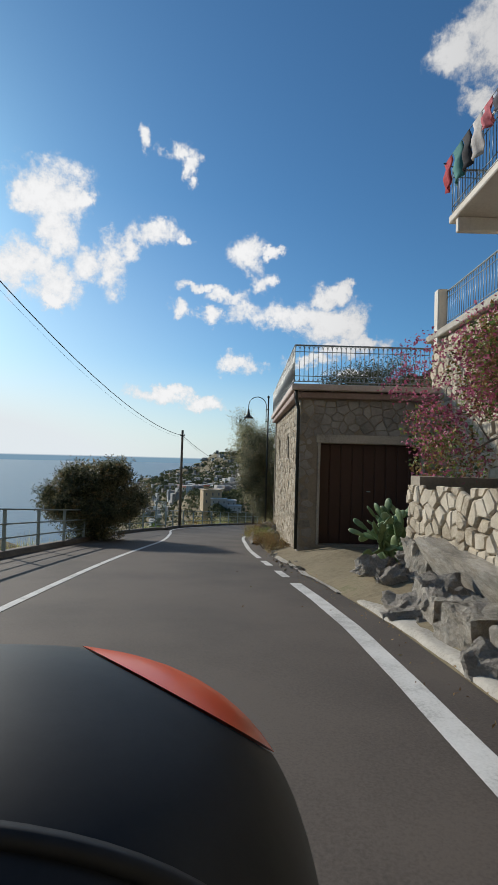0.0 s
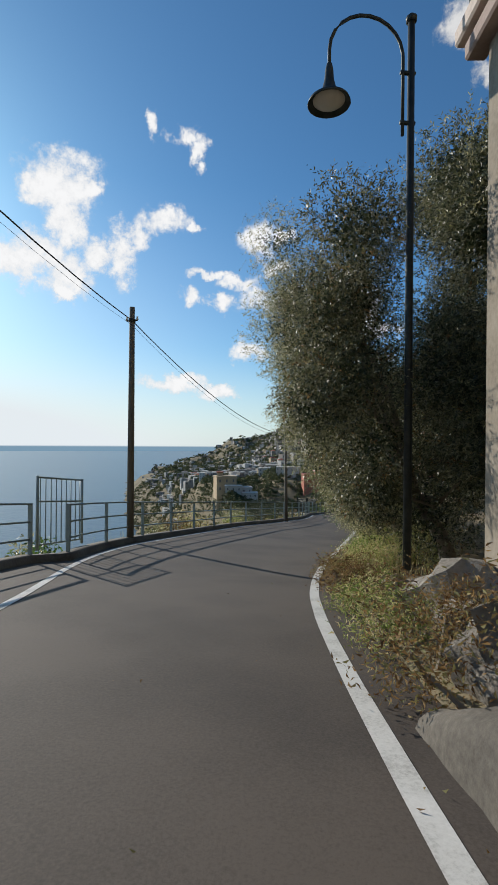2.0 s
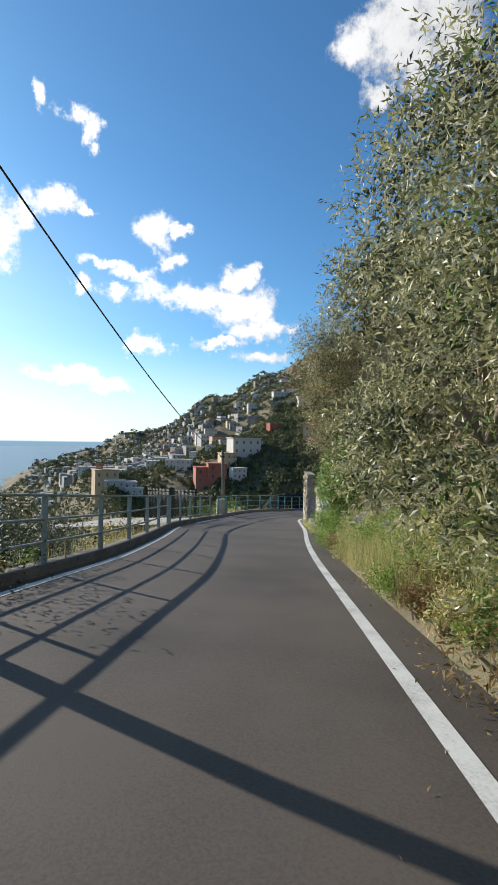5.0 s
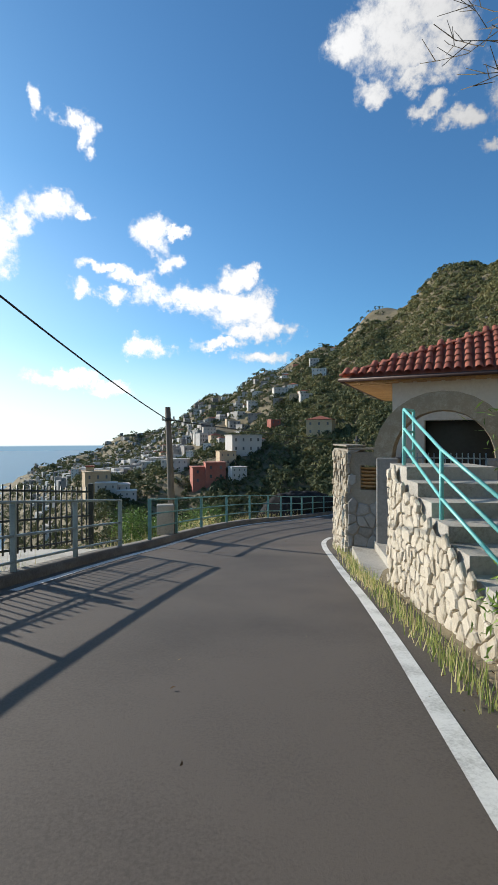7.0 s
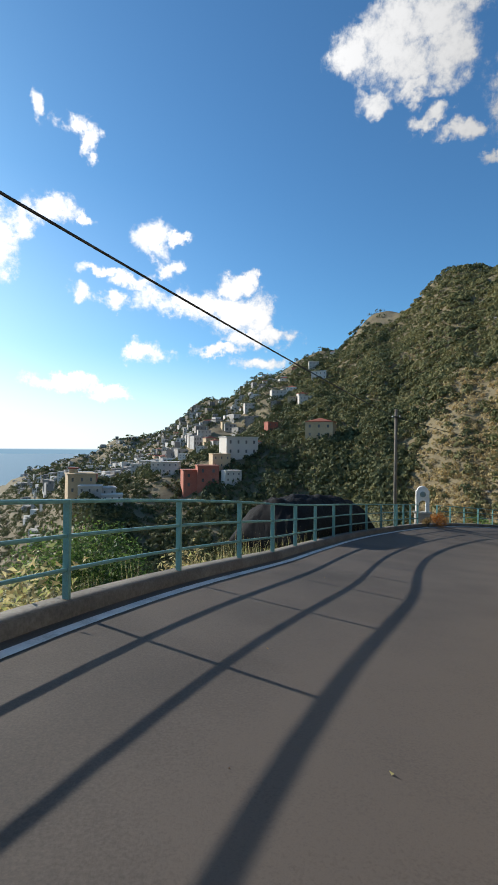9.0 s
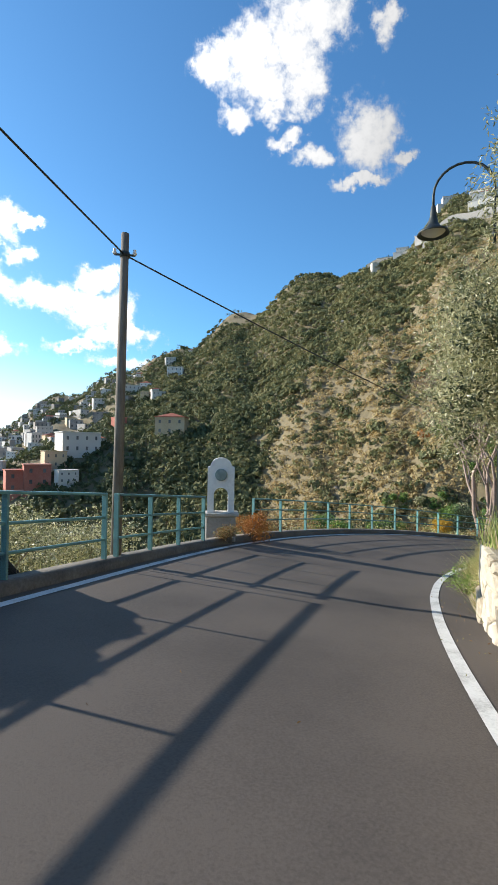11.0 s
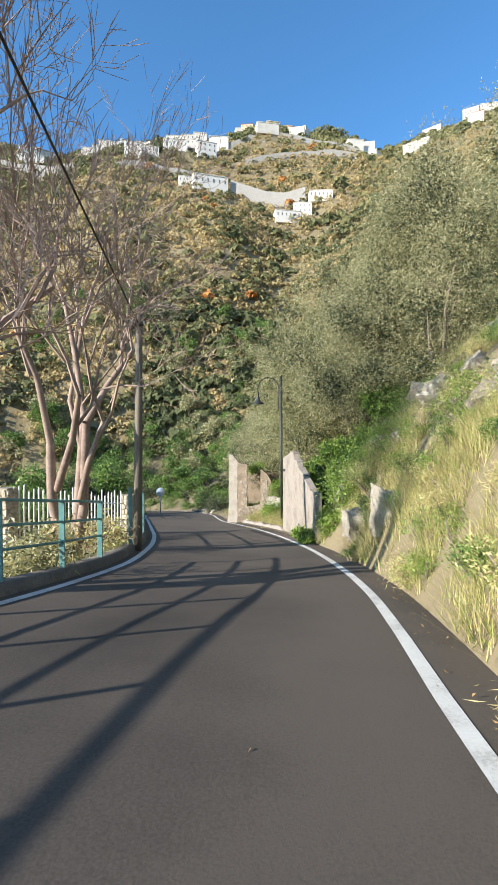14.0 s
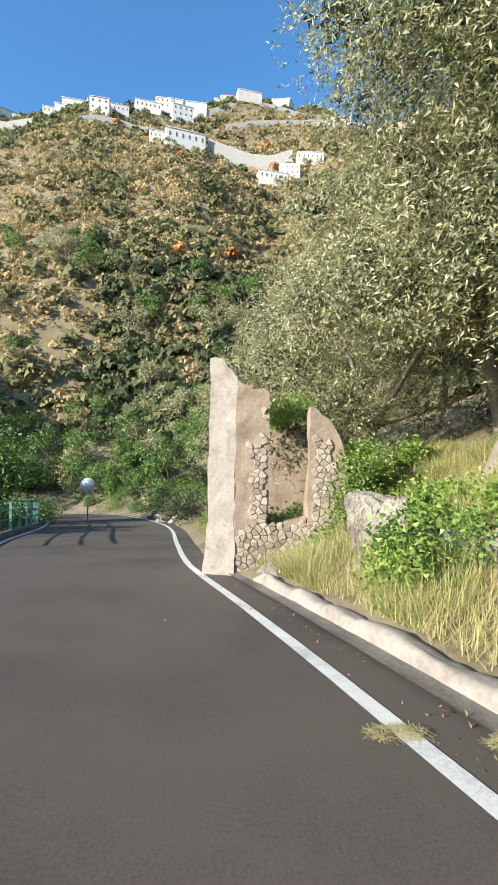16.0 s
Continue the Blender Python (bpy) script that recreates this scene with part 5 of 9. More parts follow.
for i in range(12):
    rock(spot(6.8 + rng.uniform(0, 1.8), 2.4 + rng.uniform(0, 1.0), 0.05 + rng.uniform(0, 0.4)), rng.uniform(0.3, 0.6))


def cactus(base):
    base = Vector(base)
    t = thing("prickly_pear", "prickly pear cactus with flat green pads", "cactus", at=base)
    bm = bmesh.new()
    bmesh.ops.create_icosphere(bm, subdivisions=2, radius=1.0)
    for v in bm.verts:
        v.co = Vector((v.co.x * 0.11 * (0.8 + 0.25 * v.co.z), v.co.y * 0.025, v.co.z * 0.17 + 0.16))
    pad = from_bm("pad", bm, CACTUS, True)

    def grow(m, level):
        child("pad", pad, t, m=m)
        if level < 4:
            for _ in range(2 if level < 3 else 1):
                grow(m @ Matrix.Translation((rng.uniform(-0.05, 0.05), 0, 0.29)) @ Euler((rng.uniform(-0.6, 0.6), rng.uniform(-0.75, 0.75), rng.uniform(-0.9, 0.9))).to_matrix().to_4x4() @ Matrix.Scale(0.95, 4), level + 1)

    for k in range(4):
        grow(Matrix.Translation((rng.uniform(-0.3, 0.3), rng.uniform(-0.3, 0.3), -0.05)) @ Euler((rng.uniform(-0.3, 0.3), rng.uniform(-0.3, 0.3), rng.uniform(0, 3))).to_matrix().to_4x4() @ Matrix.Scale(1.15, 4), 0)


cactus((2.95, 9.1, -0.95))


# ---- railings, poles, cables, lamps along the road ----
def railing(name, label, s0, s1, mat, height=0.95, lat=None, gap=2.0, base=0.13, rails=(0.95, 0.62, 0.30), group="roadside railings"):
    lat = lat or (lambda s: kerb_line(s) - 0.13)
    n = max(1, int(round((s1 - s0) / gap)))
    ss = np.linspace(s0, s1, n + 1)
    t = thing(name, label, "railing", group, at=spot(s0, float(lat(s0)), base))
    post = box_mesh("post", (0.08, 0.035, height), mat, 0.004, (0, 0, height / 2))
    for s in ss:
        m = Matrix.Translation(spot(s, float(lat(s)), base)) @ Matrix.Rotation(radians(heading(s)), 4, "Z")
        child("post", post, t, m=t.matrix_basis.inverted() @ m)
    run = np.linspace(s0, s1, max(2, n * 3 + 1))
    edge = np.array([float(lat(s)) for s in run])
    top = rails[0] + base
    child("handrail", ribbon("handrail", run, [edge - 0.036, edge - 0.036, edge + 0.036, edge + 0.036, edge - 0.036], [top - 0.035, top, top, top - 0.035, top - 0.035], mat, smooth=False), t, "flat metal handrail")
    for z in rails[1:]:
        pts = [spot(s, float(lat(s)), base + z - 0.02) for s in run]
        child("rail", tube("rail", pts, 0.02, mat, 6), t)
    return t


LAB = "metal pipe railing with square posts on the kerb"
railing("railing", "blue-green " + LAB, -14, 26.6, GREY_RAIL, gap=1.9)
railing("railing", "blue-green " + LAB, 27.2, 57.5, GREY_RAIL, gap=1.95)
railing("railing", "grey " + LAB, 57.9, 64.2, GREY_RAIL, gap=1.7, rails=(0.95, 0.5, 0.15))
railing("railing", "green " + LAB, 65.7, 88.0, GREEN_RAIL, gap=1.7)
railing("railing", "green " + LAB, 88.3, 91.3, GREEN_RAIL, gap=1.0)
railing("railing", "turquoise-green " + LAB, 93.6, 113.2, GREEN_RAIL, gap=1.45, rails=(0.95, 0.66, 0.38))
railing("railing", "turquoise-green " + LAB, 115.9, 121.6, GREEN_RAIL, 1.25, gap=1.45, rails=(1.25, 0.86, 0.47))
railing("railing", "turquoise-green " + LAB, 134.5, 152, GREEN_RAIL, gap=1.5, rails=(0.95, 0.66, 0.38))


def pole(base, top, radius=0.09, label="weathered wooden utility pole with cables", wood=True):
    base, top = Vector(base), Vector(top)
    t = thing("utility_pole", label, "utility pole", "utility poles", at=base)
    mat = POLE_WOOD if wood else IRON
    child("pole", tube("pole", [base - Vector((0, 0, 0.5)), base.lerp(top, 0.5), top], [radius * 1.15, radius, radius * 0.82], mat, 12), t)
    h = (top - base).normalized()
    br = top - h * 0.35
    child("bracket", tube("bracket", [br + Vector((-0.16, 0.05, 0)), br + Vector((0.16, -0.05, 0))], 0.018, IRON, 6), t)
    for k in (-0.15, 0.15):
        child("insulator", lathe("insulator", [(0.0, 0), (0.025, 0), (0.035, 0.03), (0.02, 0.06), (0.028, 0.09), (0.0, 0.10)], WHITE, 10), t, m=t.matrix_basis.inverted() @ Matrix.Translation(br + Vector((k, -k * 0.3, 0.0))))
    child("clamp", tube("clamp", [br - h * 0.04, br + h * 0.04], radius * 1.1, IRON, 10), t)
    return br


P1 = pole((-4.06, 31.0, -3.3), (-4.02, 30.9, 2.69), 0.085)
P2 = pole((0.87, 45.6, -5.1), (0.80, 45.75, -0.07), 0.08)
P4 = pole((6.63, 67.45, -7.76), (6.50, 67.45, -4.38), 0.09)
P5 = pole((19.79, 85.65, -10.2), (19.90, 85.85, -5.05), 0.075)
P6 = pole((46.85, 94.8, -13.75), (46.6, 94.6, -8.6), 0.085)


def cable(a, b, sag, radius=0.014, group="overhead cables"):
    a, b = Vector(a), Vector(b)
    pts = [a.lerp(b, u) - Vector((0, 0, 4 * sag * u * (1 - u))) for u in np.linspace(0, 1, 25)]
    ob = new("overhead_cable", tube("overhead_cable", pts, radius, CABLE, 5))
    return tagged(ob, "thin black overhead cable between poles", "cable", group)


P0 = Vector((-7.5, -6.0, 12.25))
cable(P0, P1, 2.4), cable(P0 + Vector((0, 0, -0.1)), P1 - Vector((0, 0, 0.12)), 2.5, 0.0035)
cable(P1, P2, 0.62), cable(P1 - Vector((0, 0, 0.12)), P2 - Vector((0, 0, 0.1)), 0.68, 0.005)
cable(P2, P4, 0.5)
cable(P4, P5, 0.1)
cable(P5, P6, 0.35)


def street_lamp(base, height, toward, reach=0.95, label="street lamp with a bell shade on a gooseneck arm"):
    """A slim pole; a curved arm beside it carries a bell-shaped shade."""
    base = Vector(base)
    t = thing("street_lamp", label, "street lamp", "street lamps", at=base)
    d = Vector(toward).normalized()
    child("pole", tube("pole", [base - Vector((0, 0, 0.4)), base + Vector((0, 0, height))], [0.05, 0.04], IRON, 10), t)
    child("finial", lathe("finial", [(0.0, -0.02), (0.06, -0.02), (0.065, 0.03), (0.035, 0.06), (0.0, 0.09)], IRON, 12), t, m=Matrix.Translation((0, 0, height)))
    r = reach / 2 - 0.06
    foot = base + d * 0.10
    pts = [foot + Vector((0, 0, height - 1.35)), foot + Vector((0, 0, height - 0.45))]
    c = foot + d * r + Vector((0, 0, height - 0.45))
    pts += [c - d * r * math.cos(w) + Vector((0, 0, r * math.sin(w))) for w in np.linspace(0.12, math.pi, 12)]
    pts += [pts[-1] - Vector((0, 0, 0.22))]
    child("arm", tube("arm", pts, 0.02, IRON, 8), t)
    for z in (height - 1.2, height - 0.62):
        child("clamp", tube("clamp", [base + Vector((0, 0, z)) - d * 0.05, foot + Vector((0, 0, z)) + d * 0.03], 0.025, IRON, 6), t)
    end = pts[-1]
    shade = child("shade", lathe("shade", [(0.03, 0.06), (0.045, 0.0), (0.055, -0.12), (0.085, -0.24), (0.13, -0.30), (0.23, -0.36), (0.245, -0.40), (0.235, -0.40), (0.12, -0.31), (0.0, -0.29)], IRON, 28), t, "dark bell-shaped metal shade", m=t.matrix_basis.inverted() @ Matrix.Translation(end))
    child("glass", lathe("glass", [(0.0, -0.43), (0.09, -0.42), (0.16, -0.38), (0.19, -0.355)], HOUSE_WHITE, 20), shade, "milky glass bowl", m=Matrix.Identity(4))
    return t


street_lamp((1.1, 23.9, -1.9), 6.0, (-1, -0.15, 0), 1.0)
_b2 = verge_point(90.4, 1.35)
street_lamp(_b2, -3.95 - _b2.z, (*(place(90.4, 0) - place(90.4, 1))[:2], 0), 1.0)
_b3 = verge_point(123.9, 2.35)
street_lamp(_b3, -9.0 - _b3.z, (*(place(123.9, 0) - place(123.9, 1))[:2], 0), 0.95)


# ---- trees and hedge along the first stretch ----
def road_blob(s, lat, dz, r, flat=0.95):
    p = spot(s, lat, dz)
    return (p.x, p.y, p.z, r, flat)


# dark bush over the sea-side railing
_bb = Vector((-5.9, 17.8, -2.2))
_bl = [(-5.4, 17.7, -0.5, 1.15, 1.0), (-6.1, 17.8, -0.6, 1.05, 1.0), (-4.7, 17.6, -0.7, 1.0, 1.0), (-5.4, 17.7, -1.5, 1.1, 0.9)]
for _a in np.linspace(0, 2 * math.pi, 12, endpoint=False):
    _bl += [(-5.4 + 1.45 * math.cos(_a) + rng.uniform(-0.15, 0.15), 17.7 + 1.2 * math.sin(_a), -0.55 + rng.uniform(-0.4, 0.2), rng.uniform(0.5, 0.7), 0.9), (-5.4 + 0.85 * math.cos(_a + 0.3), 17.7 + 0.8 * math.sin(_a + 0.3), 0.25 + rng.uniform(-0.15, 0.25), rng.uniform(0.45, 0.6), 0.9)]
# brown tips over the dark crown, their lighter colour painted as sunlit
tree("oleander_bush", "large dark oleander bush beside the sea railing", _bb, _bl, 64000, DUSKY_LEAF, (0.085, 0.032), 0.12, 0.1, "bush", inner=0.4, extra=(BROWN_LEAF, 3500, "dry brown tips, coloured lighter as if sunlit"))

# mixed trees behind the garage and olives over the road
def hedge_blobs(s0, s1, edge, low, high, n, r0=0.7, r1=1.15, deep=1.8):
    """Blobs that fill a bank from its road-side face backwards; edge(s, z): how far to the right its face stands."""
    out = []
    for k in range(n):
        s, z = rng.uniform(s0, s1), low + (high - low) * (k + rng.random()) / n
        r = rng.uniform(r0, r1)
        z = max(z, r * 0.8)
        lat = edge(s, z - r * 0.5) + r * 1.0 + deep * rng.random() ** 2.2
        out.append(road_blob(s, lat, z, r))
    return out


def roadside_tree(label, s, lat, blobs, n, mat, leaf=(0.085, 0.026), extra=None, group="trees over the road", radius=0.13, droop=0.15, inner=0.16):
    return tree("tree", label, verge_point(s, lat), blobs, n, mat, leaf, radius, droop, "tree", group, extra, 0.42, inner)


def leaning(s, z):
    return float(np.interp(z, [0.9, 2.0, 2.8, 4.3, 5.4, 7.0], [0.95, 0.0, -0.45, -0.95, -1.15, -0.8]))


def rounded(s, z):
    return float(np.interp(z, [0.9, 2.1, 3.6, 5.0], [1.0, 0.05, 0.0, 0.6]))


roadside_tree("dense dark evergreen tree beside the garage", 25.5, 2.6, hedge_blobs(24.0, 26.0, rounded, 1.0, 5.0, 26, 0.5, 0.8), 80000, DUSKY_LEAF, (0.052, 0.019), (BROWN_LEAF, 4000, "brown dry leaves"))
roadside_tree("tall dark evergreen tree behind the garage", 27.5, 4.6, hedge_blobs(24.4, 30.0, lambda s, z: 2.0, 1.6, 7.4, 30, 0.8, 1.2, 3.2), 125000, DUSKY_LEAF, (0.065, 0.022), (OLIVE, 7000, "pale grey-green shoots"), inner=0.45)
roadside_tree("grey-green olive tree leaning over the road", 29.5, 2.6, hedge_blobs(28.0, 32.3, leaning, 1.0, 6.6, 52, 0.55, 0.95), 150000, OLIVE, (0.055, 0.015), (OLIVE, 7000, "pale olive shoots"))
roadside_tree("grey-green olive tree beside the road", 35, 2.8, hedge_blobs(31.8, 34.6, lambda s, z: 0.35 + 0.06 * max(0, z - 2.6), 1.0, 5.1, 32, 0.55, 0.95), 72000, OLIVE, (0.065, 0.018), (GREEN_LEAF, 5000, "fresh green shoots"))
roadside_tree("low olive tree on the bank", 37, 2.8, hedge_blobs(34.8, 39.4, lambda s, z: 0.7 + 0.3 * max(0, z - 2.2), 0.9, 2.7, 24, 0.5, 0.8, 2.0), 60000, OLIVE, (0.055, 0.017), (GREEN_LEAF, 3500, "fresh green shoots"))
roadside_tree("round olive tree on the bank", 42, 3.0, hedge_blobs(39.2, 45.5, lambda s, z: 0.7 + 0.45 * max(0, z - 2.6), 0.9, 4.4, 30, 0.6, 0.95, 2.2), 72000, OLIVE, (0.06, 0.018), (GREEN_LEAF, 6000, "fresh green shoots"))
roadside_tree("tall olive tree further along the bank", 47.5, 3.2, hedge_blobs(45.2, 50.2, lambda s, z: 0.55, 1.3, 5.2, 22, 0.5, 0.9, 2.2), 36000, OLIVE, (0.08, 0.024))
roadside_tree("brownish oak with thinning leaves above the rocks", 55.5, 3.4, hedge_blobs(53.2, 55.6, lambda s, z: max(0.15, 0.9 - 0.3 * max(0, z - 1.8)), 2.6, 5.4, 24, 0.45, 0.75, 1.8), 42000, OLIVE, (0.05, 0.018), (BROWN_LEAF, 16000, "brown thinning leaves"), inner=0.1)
roadside_tree("bright green shrub hanging over the rock face", 55.4, 2.6, hedge_blobs(53.0, 56.2, lambda s, z: 1.05, 0.8, 2.9, 24, 0.4, 0.65, 1.4), 40000, BRIGHT_LEAF, (0.075, 0.02), (GREEN_LEAF, 7000, "darker inner leaves"), "shrubs on the bank", inner=0.08)
bare_tree("tree", "leafless tree reaching over the road from the bank", verge_point(59.2, 4.6), 6.3, 3, 0.075, (-0.34, -0.05), 7, BARK, "trees over the road", 0.5, 0.6)
# the branch with broad leaves that hangs over the road
_br = [spot(33.6, 2.2, 3.2), spot(33.4, 1.8, 3.7), spot(33.2, 1.4, 3.8), spot(33.1, 1.0, 3.7)]
_bt = thing("overhanging_branch", "bay branch with broad green leaves over the road", "branch", at=_br[0])
child("branch", tube("branch", _br, [0.035, 0.025, 0.016, 0.006], BARK, 6), _bt)
_bp = [(_br[i].lerp(_br[i + 1], u) + Vector(rng.normal(0, 0.13, 3).tolist())) for i in range(3) for u in rng.random(60 if i == 2 else 110)]
child("foliage", leaves("foliage", _bp, 0.085, 0.035, GREEN_LEAF, 0.2, whole=True), _bt)
# prickly pear on the bank
cactus(spot(38.4, 2.15, 1.0))
cactus(spot(38.8, 2.3, 1.6))

# broken stones and debris along the garage's foot
for i in range(46):
    rock(spot(rng.uniform(9.5, 20.5), rng.uniform(1.25, 1.85), 0.0), rng.uniform(0.06, 0.2), "loose stone lying at the foot of the garage wall", "loose stones")
# dry weeds between garage and line, then grass along the bank
for s, lat, size, mat in ((14.2, 1.55, 0.5, BROWN_LEAF), (15.6, 1.3, 0.55, BROWN_LEAF), (17.2, 1.45, 0.8, BROWN_LEAF), (18.2, 1.5, 0.7, GREEN_LEAF), (19.0, 1.45, 0.6, BROWN_LEAF), (20.0, 1.4, 0.5, BROWN_LEAF), (20.8, 1.35, 0.95, BROWN_LEAF), (21.8, 1.25, 0.8, BROWN_LEAF), (22.5, 1.2, 0.8, GRASS), (23.2, 1.2, 1.0, BROWN_LEAF), (24.4, 1.1, 0.6, GRASS), (25.6, 1.05, 0.7, BROWN_LEAF), (26.8, 1.2, 0.7, BROWN_LEAF)):
    bush("weed_clump", "dry reddish-brown weeds at the road's edge", spot(s, lat, 0.0), size, 2600, mat, (0.05, 0.016), "weeds", "dry weeds along the road", 4)
for s, lat, k in ((15.5, 1.7, 0.55), (18.7, 1.75, 0.9), (20.2, 1.7, 0.8), (21.3, 1.75, 1.0), (22.6, 1.7, 1.0), (23.4, 1.6, 0.9), (24.5, 1.7, 0.8)):
    rock(spot(s, lat, 0.12), k)
rock(spot(22.7, 2.1, 0.3), 1.6), rock(spot(21.2, 2.0, 0.2), 1.3)
blades("verge_grass", "yellow-green grass along the bank", verge_spots(30000, 26.5, 50, 0.05, 1.7, 0.4), 0.55, 0.0035, GRASS)
blades("dry_verge_grass", "dry straw-coloured grass along the bank", verge_spots(18000, 26.5, 50, 0.0, 1.9, 0.5), 0.5, 0.003, STRAW)
blades("bank_grass", "long green and dry grass on the rock bank", verge_spots(20000, 48, 57.5, 0.05, 2.2, 0.6), 0.5, 0.004, GRASS)
blades("bank_straw", "dry overhanging grass on the rock bank", verge_spots(12000, 49, 57, 0.0, 2.2, 0.6), 0.5, 0.003, STRAW, 0.9)
for i in range(26):
    s = rng.uniform(50, 57.3)
    d = rng.uniform(0.7, 2.2)
    rock(verge_point(s, float(right_line(s)) + 0.5 + d) + Vector((0, 0, rng.uniform(0, 0.5) * d)), rng.uniform(0.5, 1.1), "pale ochre rock outcrop in the bank")
for i in range(84):
    s = rng.uniform(26.5, 52)
    d = rng.uniform(0.1, 1.3)
    m = [GRASS, GRASS, BRIGHT_LEAF, STRAW, BROWN_LEAF][int(rng.integers(5))]
    bush("weed_clump", "yellow-green weeds crowding the road's edge", verge_point(s, float(right_line(s)) + 0.45 + d), rng.uniform(0.35, 0.75), 1700, m, (0.06, 0.018), "weeds", "weeds along the bank", 5)
for i in range(46):
    s = rng.uniform(50.5, 57.4)
    d = rng.uniform(0.25, 2.2)
    m = [GRASS, BRIGHT_LEAF, STRAW, BRIGHT_LEAF, GREEN_LEAF][int(rng.integers(5))]
    bush("weed_clump", "green and dry weeds between the rocks of the bank", verge_point(s, float(right_line(s)) + 0.45 + d), rng.uniform(0.4, 0.9), 1500, m, (0.09, 0.014) if m in (GRASS, STRAW) else (0.07, 0.022), "weeds", "weeds along the bank", 5)
def rough_strip(s0, s1, d0, d1, height, label, mat):
    """A low, broken stone edging along the road."""
    ss, cols = np.arange(s0, s1, 0.12), np.r_[0, 0.02, 0.06, 0.14, 0.24, 0.36, 0.48, 0.56, 0.6] / 0.6
    rise = np.r_[-0.1, 0.45, 0.8, 1, 1, 0.95, 0.9, 0.7, -0.1]
    ends = np.minimum(1, np.minimum(ss - s0, s1 - ss) / 0.5)
    verts = []
    for c, r in zip(cols, rise):
        q = place(ss, right_line(ss) + d0 + (d1 - d0) * c, 0.0)
        rough = np.array([noise_at(v, 2.6, 5) for v in q])
        q[:, 2] += height * r * (0.35 + 0.65 * ends) * (1 + 0.35 * rough)
        q[:, 0] += 0.025 * rough
        verts.append(q)
    v = np.stack(verts, 1).reshape(-1, 3)
    k = len(cols)
    i, j = np.meshgrid(np.arange(len(ss) - 1), np.arange(k - 1), indexing="ij")
    a = (i * k + j).ravel()
    me = quick_mesh("edging", v, np.stack([a, a + k, a + k + 1, a + 1], 1)[:, ::-1], mat)
    return tagged(new("edging", me), label, "edging", kind="structure")


rough_strip(-2.0, 6.6, 0.5, 0.95, 0.05, "worn pale concrete ledge below the rocks", CONCRETE)
rough_strip(17.6, 21.0, 0.22, 0.85, 0.30, "low broken stone edging beside the road line", KERB)
# litter of leaves and twigs on the road's edge
_lit = [spot(s, float(right_line(s)) + rng.normal(0.38, 0.16), 0.012) for s in rng.uniform(-5, 135, 3200)] + [spot(s, rng.uniform(-2, 1.4), 0.012) for s in rng.uniform(5, 130, 160)]
tagged(new("leaf_litter", leaves("leaf_litter", _lit, 0.035, 0.013, BROWN_LEAF, 0.0)), "dry leaves and twigs scattered on the road", "leaf litter", kind="stuff")


# ---- stairs, gate wall and house at the bend ----
def stairs():
    t = thing("stairs", "rough stone stairs climbing beside the road", "stairs", at=spot(58.4, 1.64, 0))
    n = 7
    s0, s1, l0, l1 = 58.1, 61.8, 1.6, 2.8
    z0 = float(place(58.1, 1.6)[2]) + 0.12
    for i in range(n):
        a, b = s0 + (s1 - s0) * i / n, s1
        z = z0 + 0.165 * (i + 1)
        bm = bmesh.new()
        c = [spot(a, l0 + 0.05), spot(a + (s1 - s0) / n + (0.12 if i < n - 1 else 0.5), l0 + 0.05), spot(a + (s1 - s0) / n + (0.12 if i < n - 1 else 0.5), l1), spot(a, l1)]
        lo = [bm.verts.new((p.x, p.y, z - 0.9)) for p in c]
        hi = [bm.verts.new((p.x, p.y, z)) for p in c]
        bm.faces.new(hi)
        for k in range(4):
            bm.faces.new((lo[k], lo[(k + 1) % 4], hi[(k + 1) % 4], hi[k]))
        bmesh.ops.recalc_face_normals(bm, faces=bm.faces)
        child("step", from_bm("step", bm, CONCRETE), t)
    a, b = spot(62.1, l0), spot(57.9, l0)
    d = Vector((b.x - a.x, b.y - a.y, 0))
    L = d.length
    child("side_wall", wall_with_holes("side_wall", MORTAR, (a.x, a.y, z0 - 1.2), d, L, 1.2, 0.2, []), t)
    stone_face(t, (a.x, a.y, z0 - 1.35), d, (0, 0, 1), L, 2.6, (0.19, 0.14), 0.04, STONE, None, 160, None, lambda x: 1.45 + 1.02 * (1 - x / L))
    # end face at the top towards the steps of the gate
    r = thing("stair_railing", "turquoise pipe railing beside the stone stairs", "railing", at=spot(58.2, 1.5, 0))
    h = 0.78
    pts = [(58.3, z0 + 0.165), (60.1, z0 + 0.165 * 3.8), (61.7, z0 + 0.165 * 7)]
    for s, z in pts:
        p = spot(s, 1.72)
        child("post", tube("post", [(p.x, p.y, z - 0.25), (p.x, p.y, z + h)], 0.024, TURQUOISE, 8), r)
    for k in (1.0, 0.66, 0.33):
        child("rail", tube("rail", [(*spot(s, 1.72).xy, z + h * k) for s, z in pts], 0.02, TURQUOISE, 8), r)
    p, q = spot(61.7, 1.72), spot(62.1, 1.95)
    for k in (1.0, 0.6, 0.25):
        child("rail", tube("rail", [(p.x, p.y, pts[2][1] + h * k), (q.x, q.y, pts[2][1] + h * k)], 0.02, TURQUOISE, 8), r)
    child("post", tube("post", [(q.x, q.y, pts[2][1] - 0.2), (q.x, q.y, pts[2][1] + h)], 0.024, TURQUOISE, 8), r)


stairs()


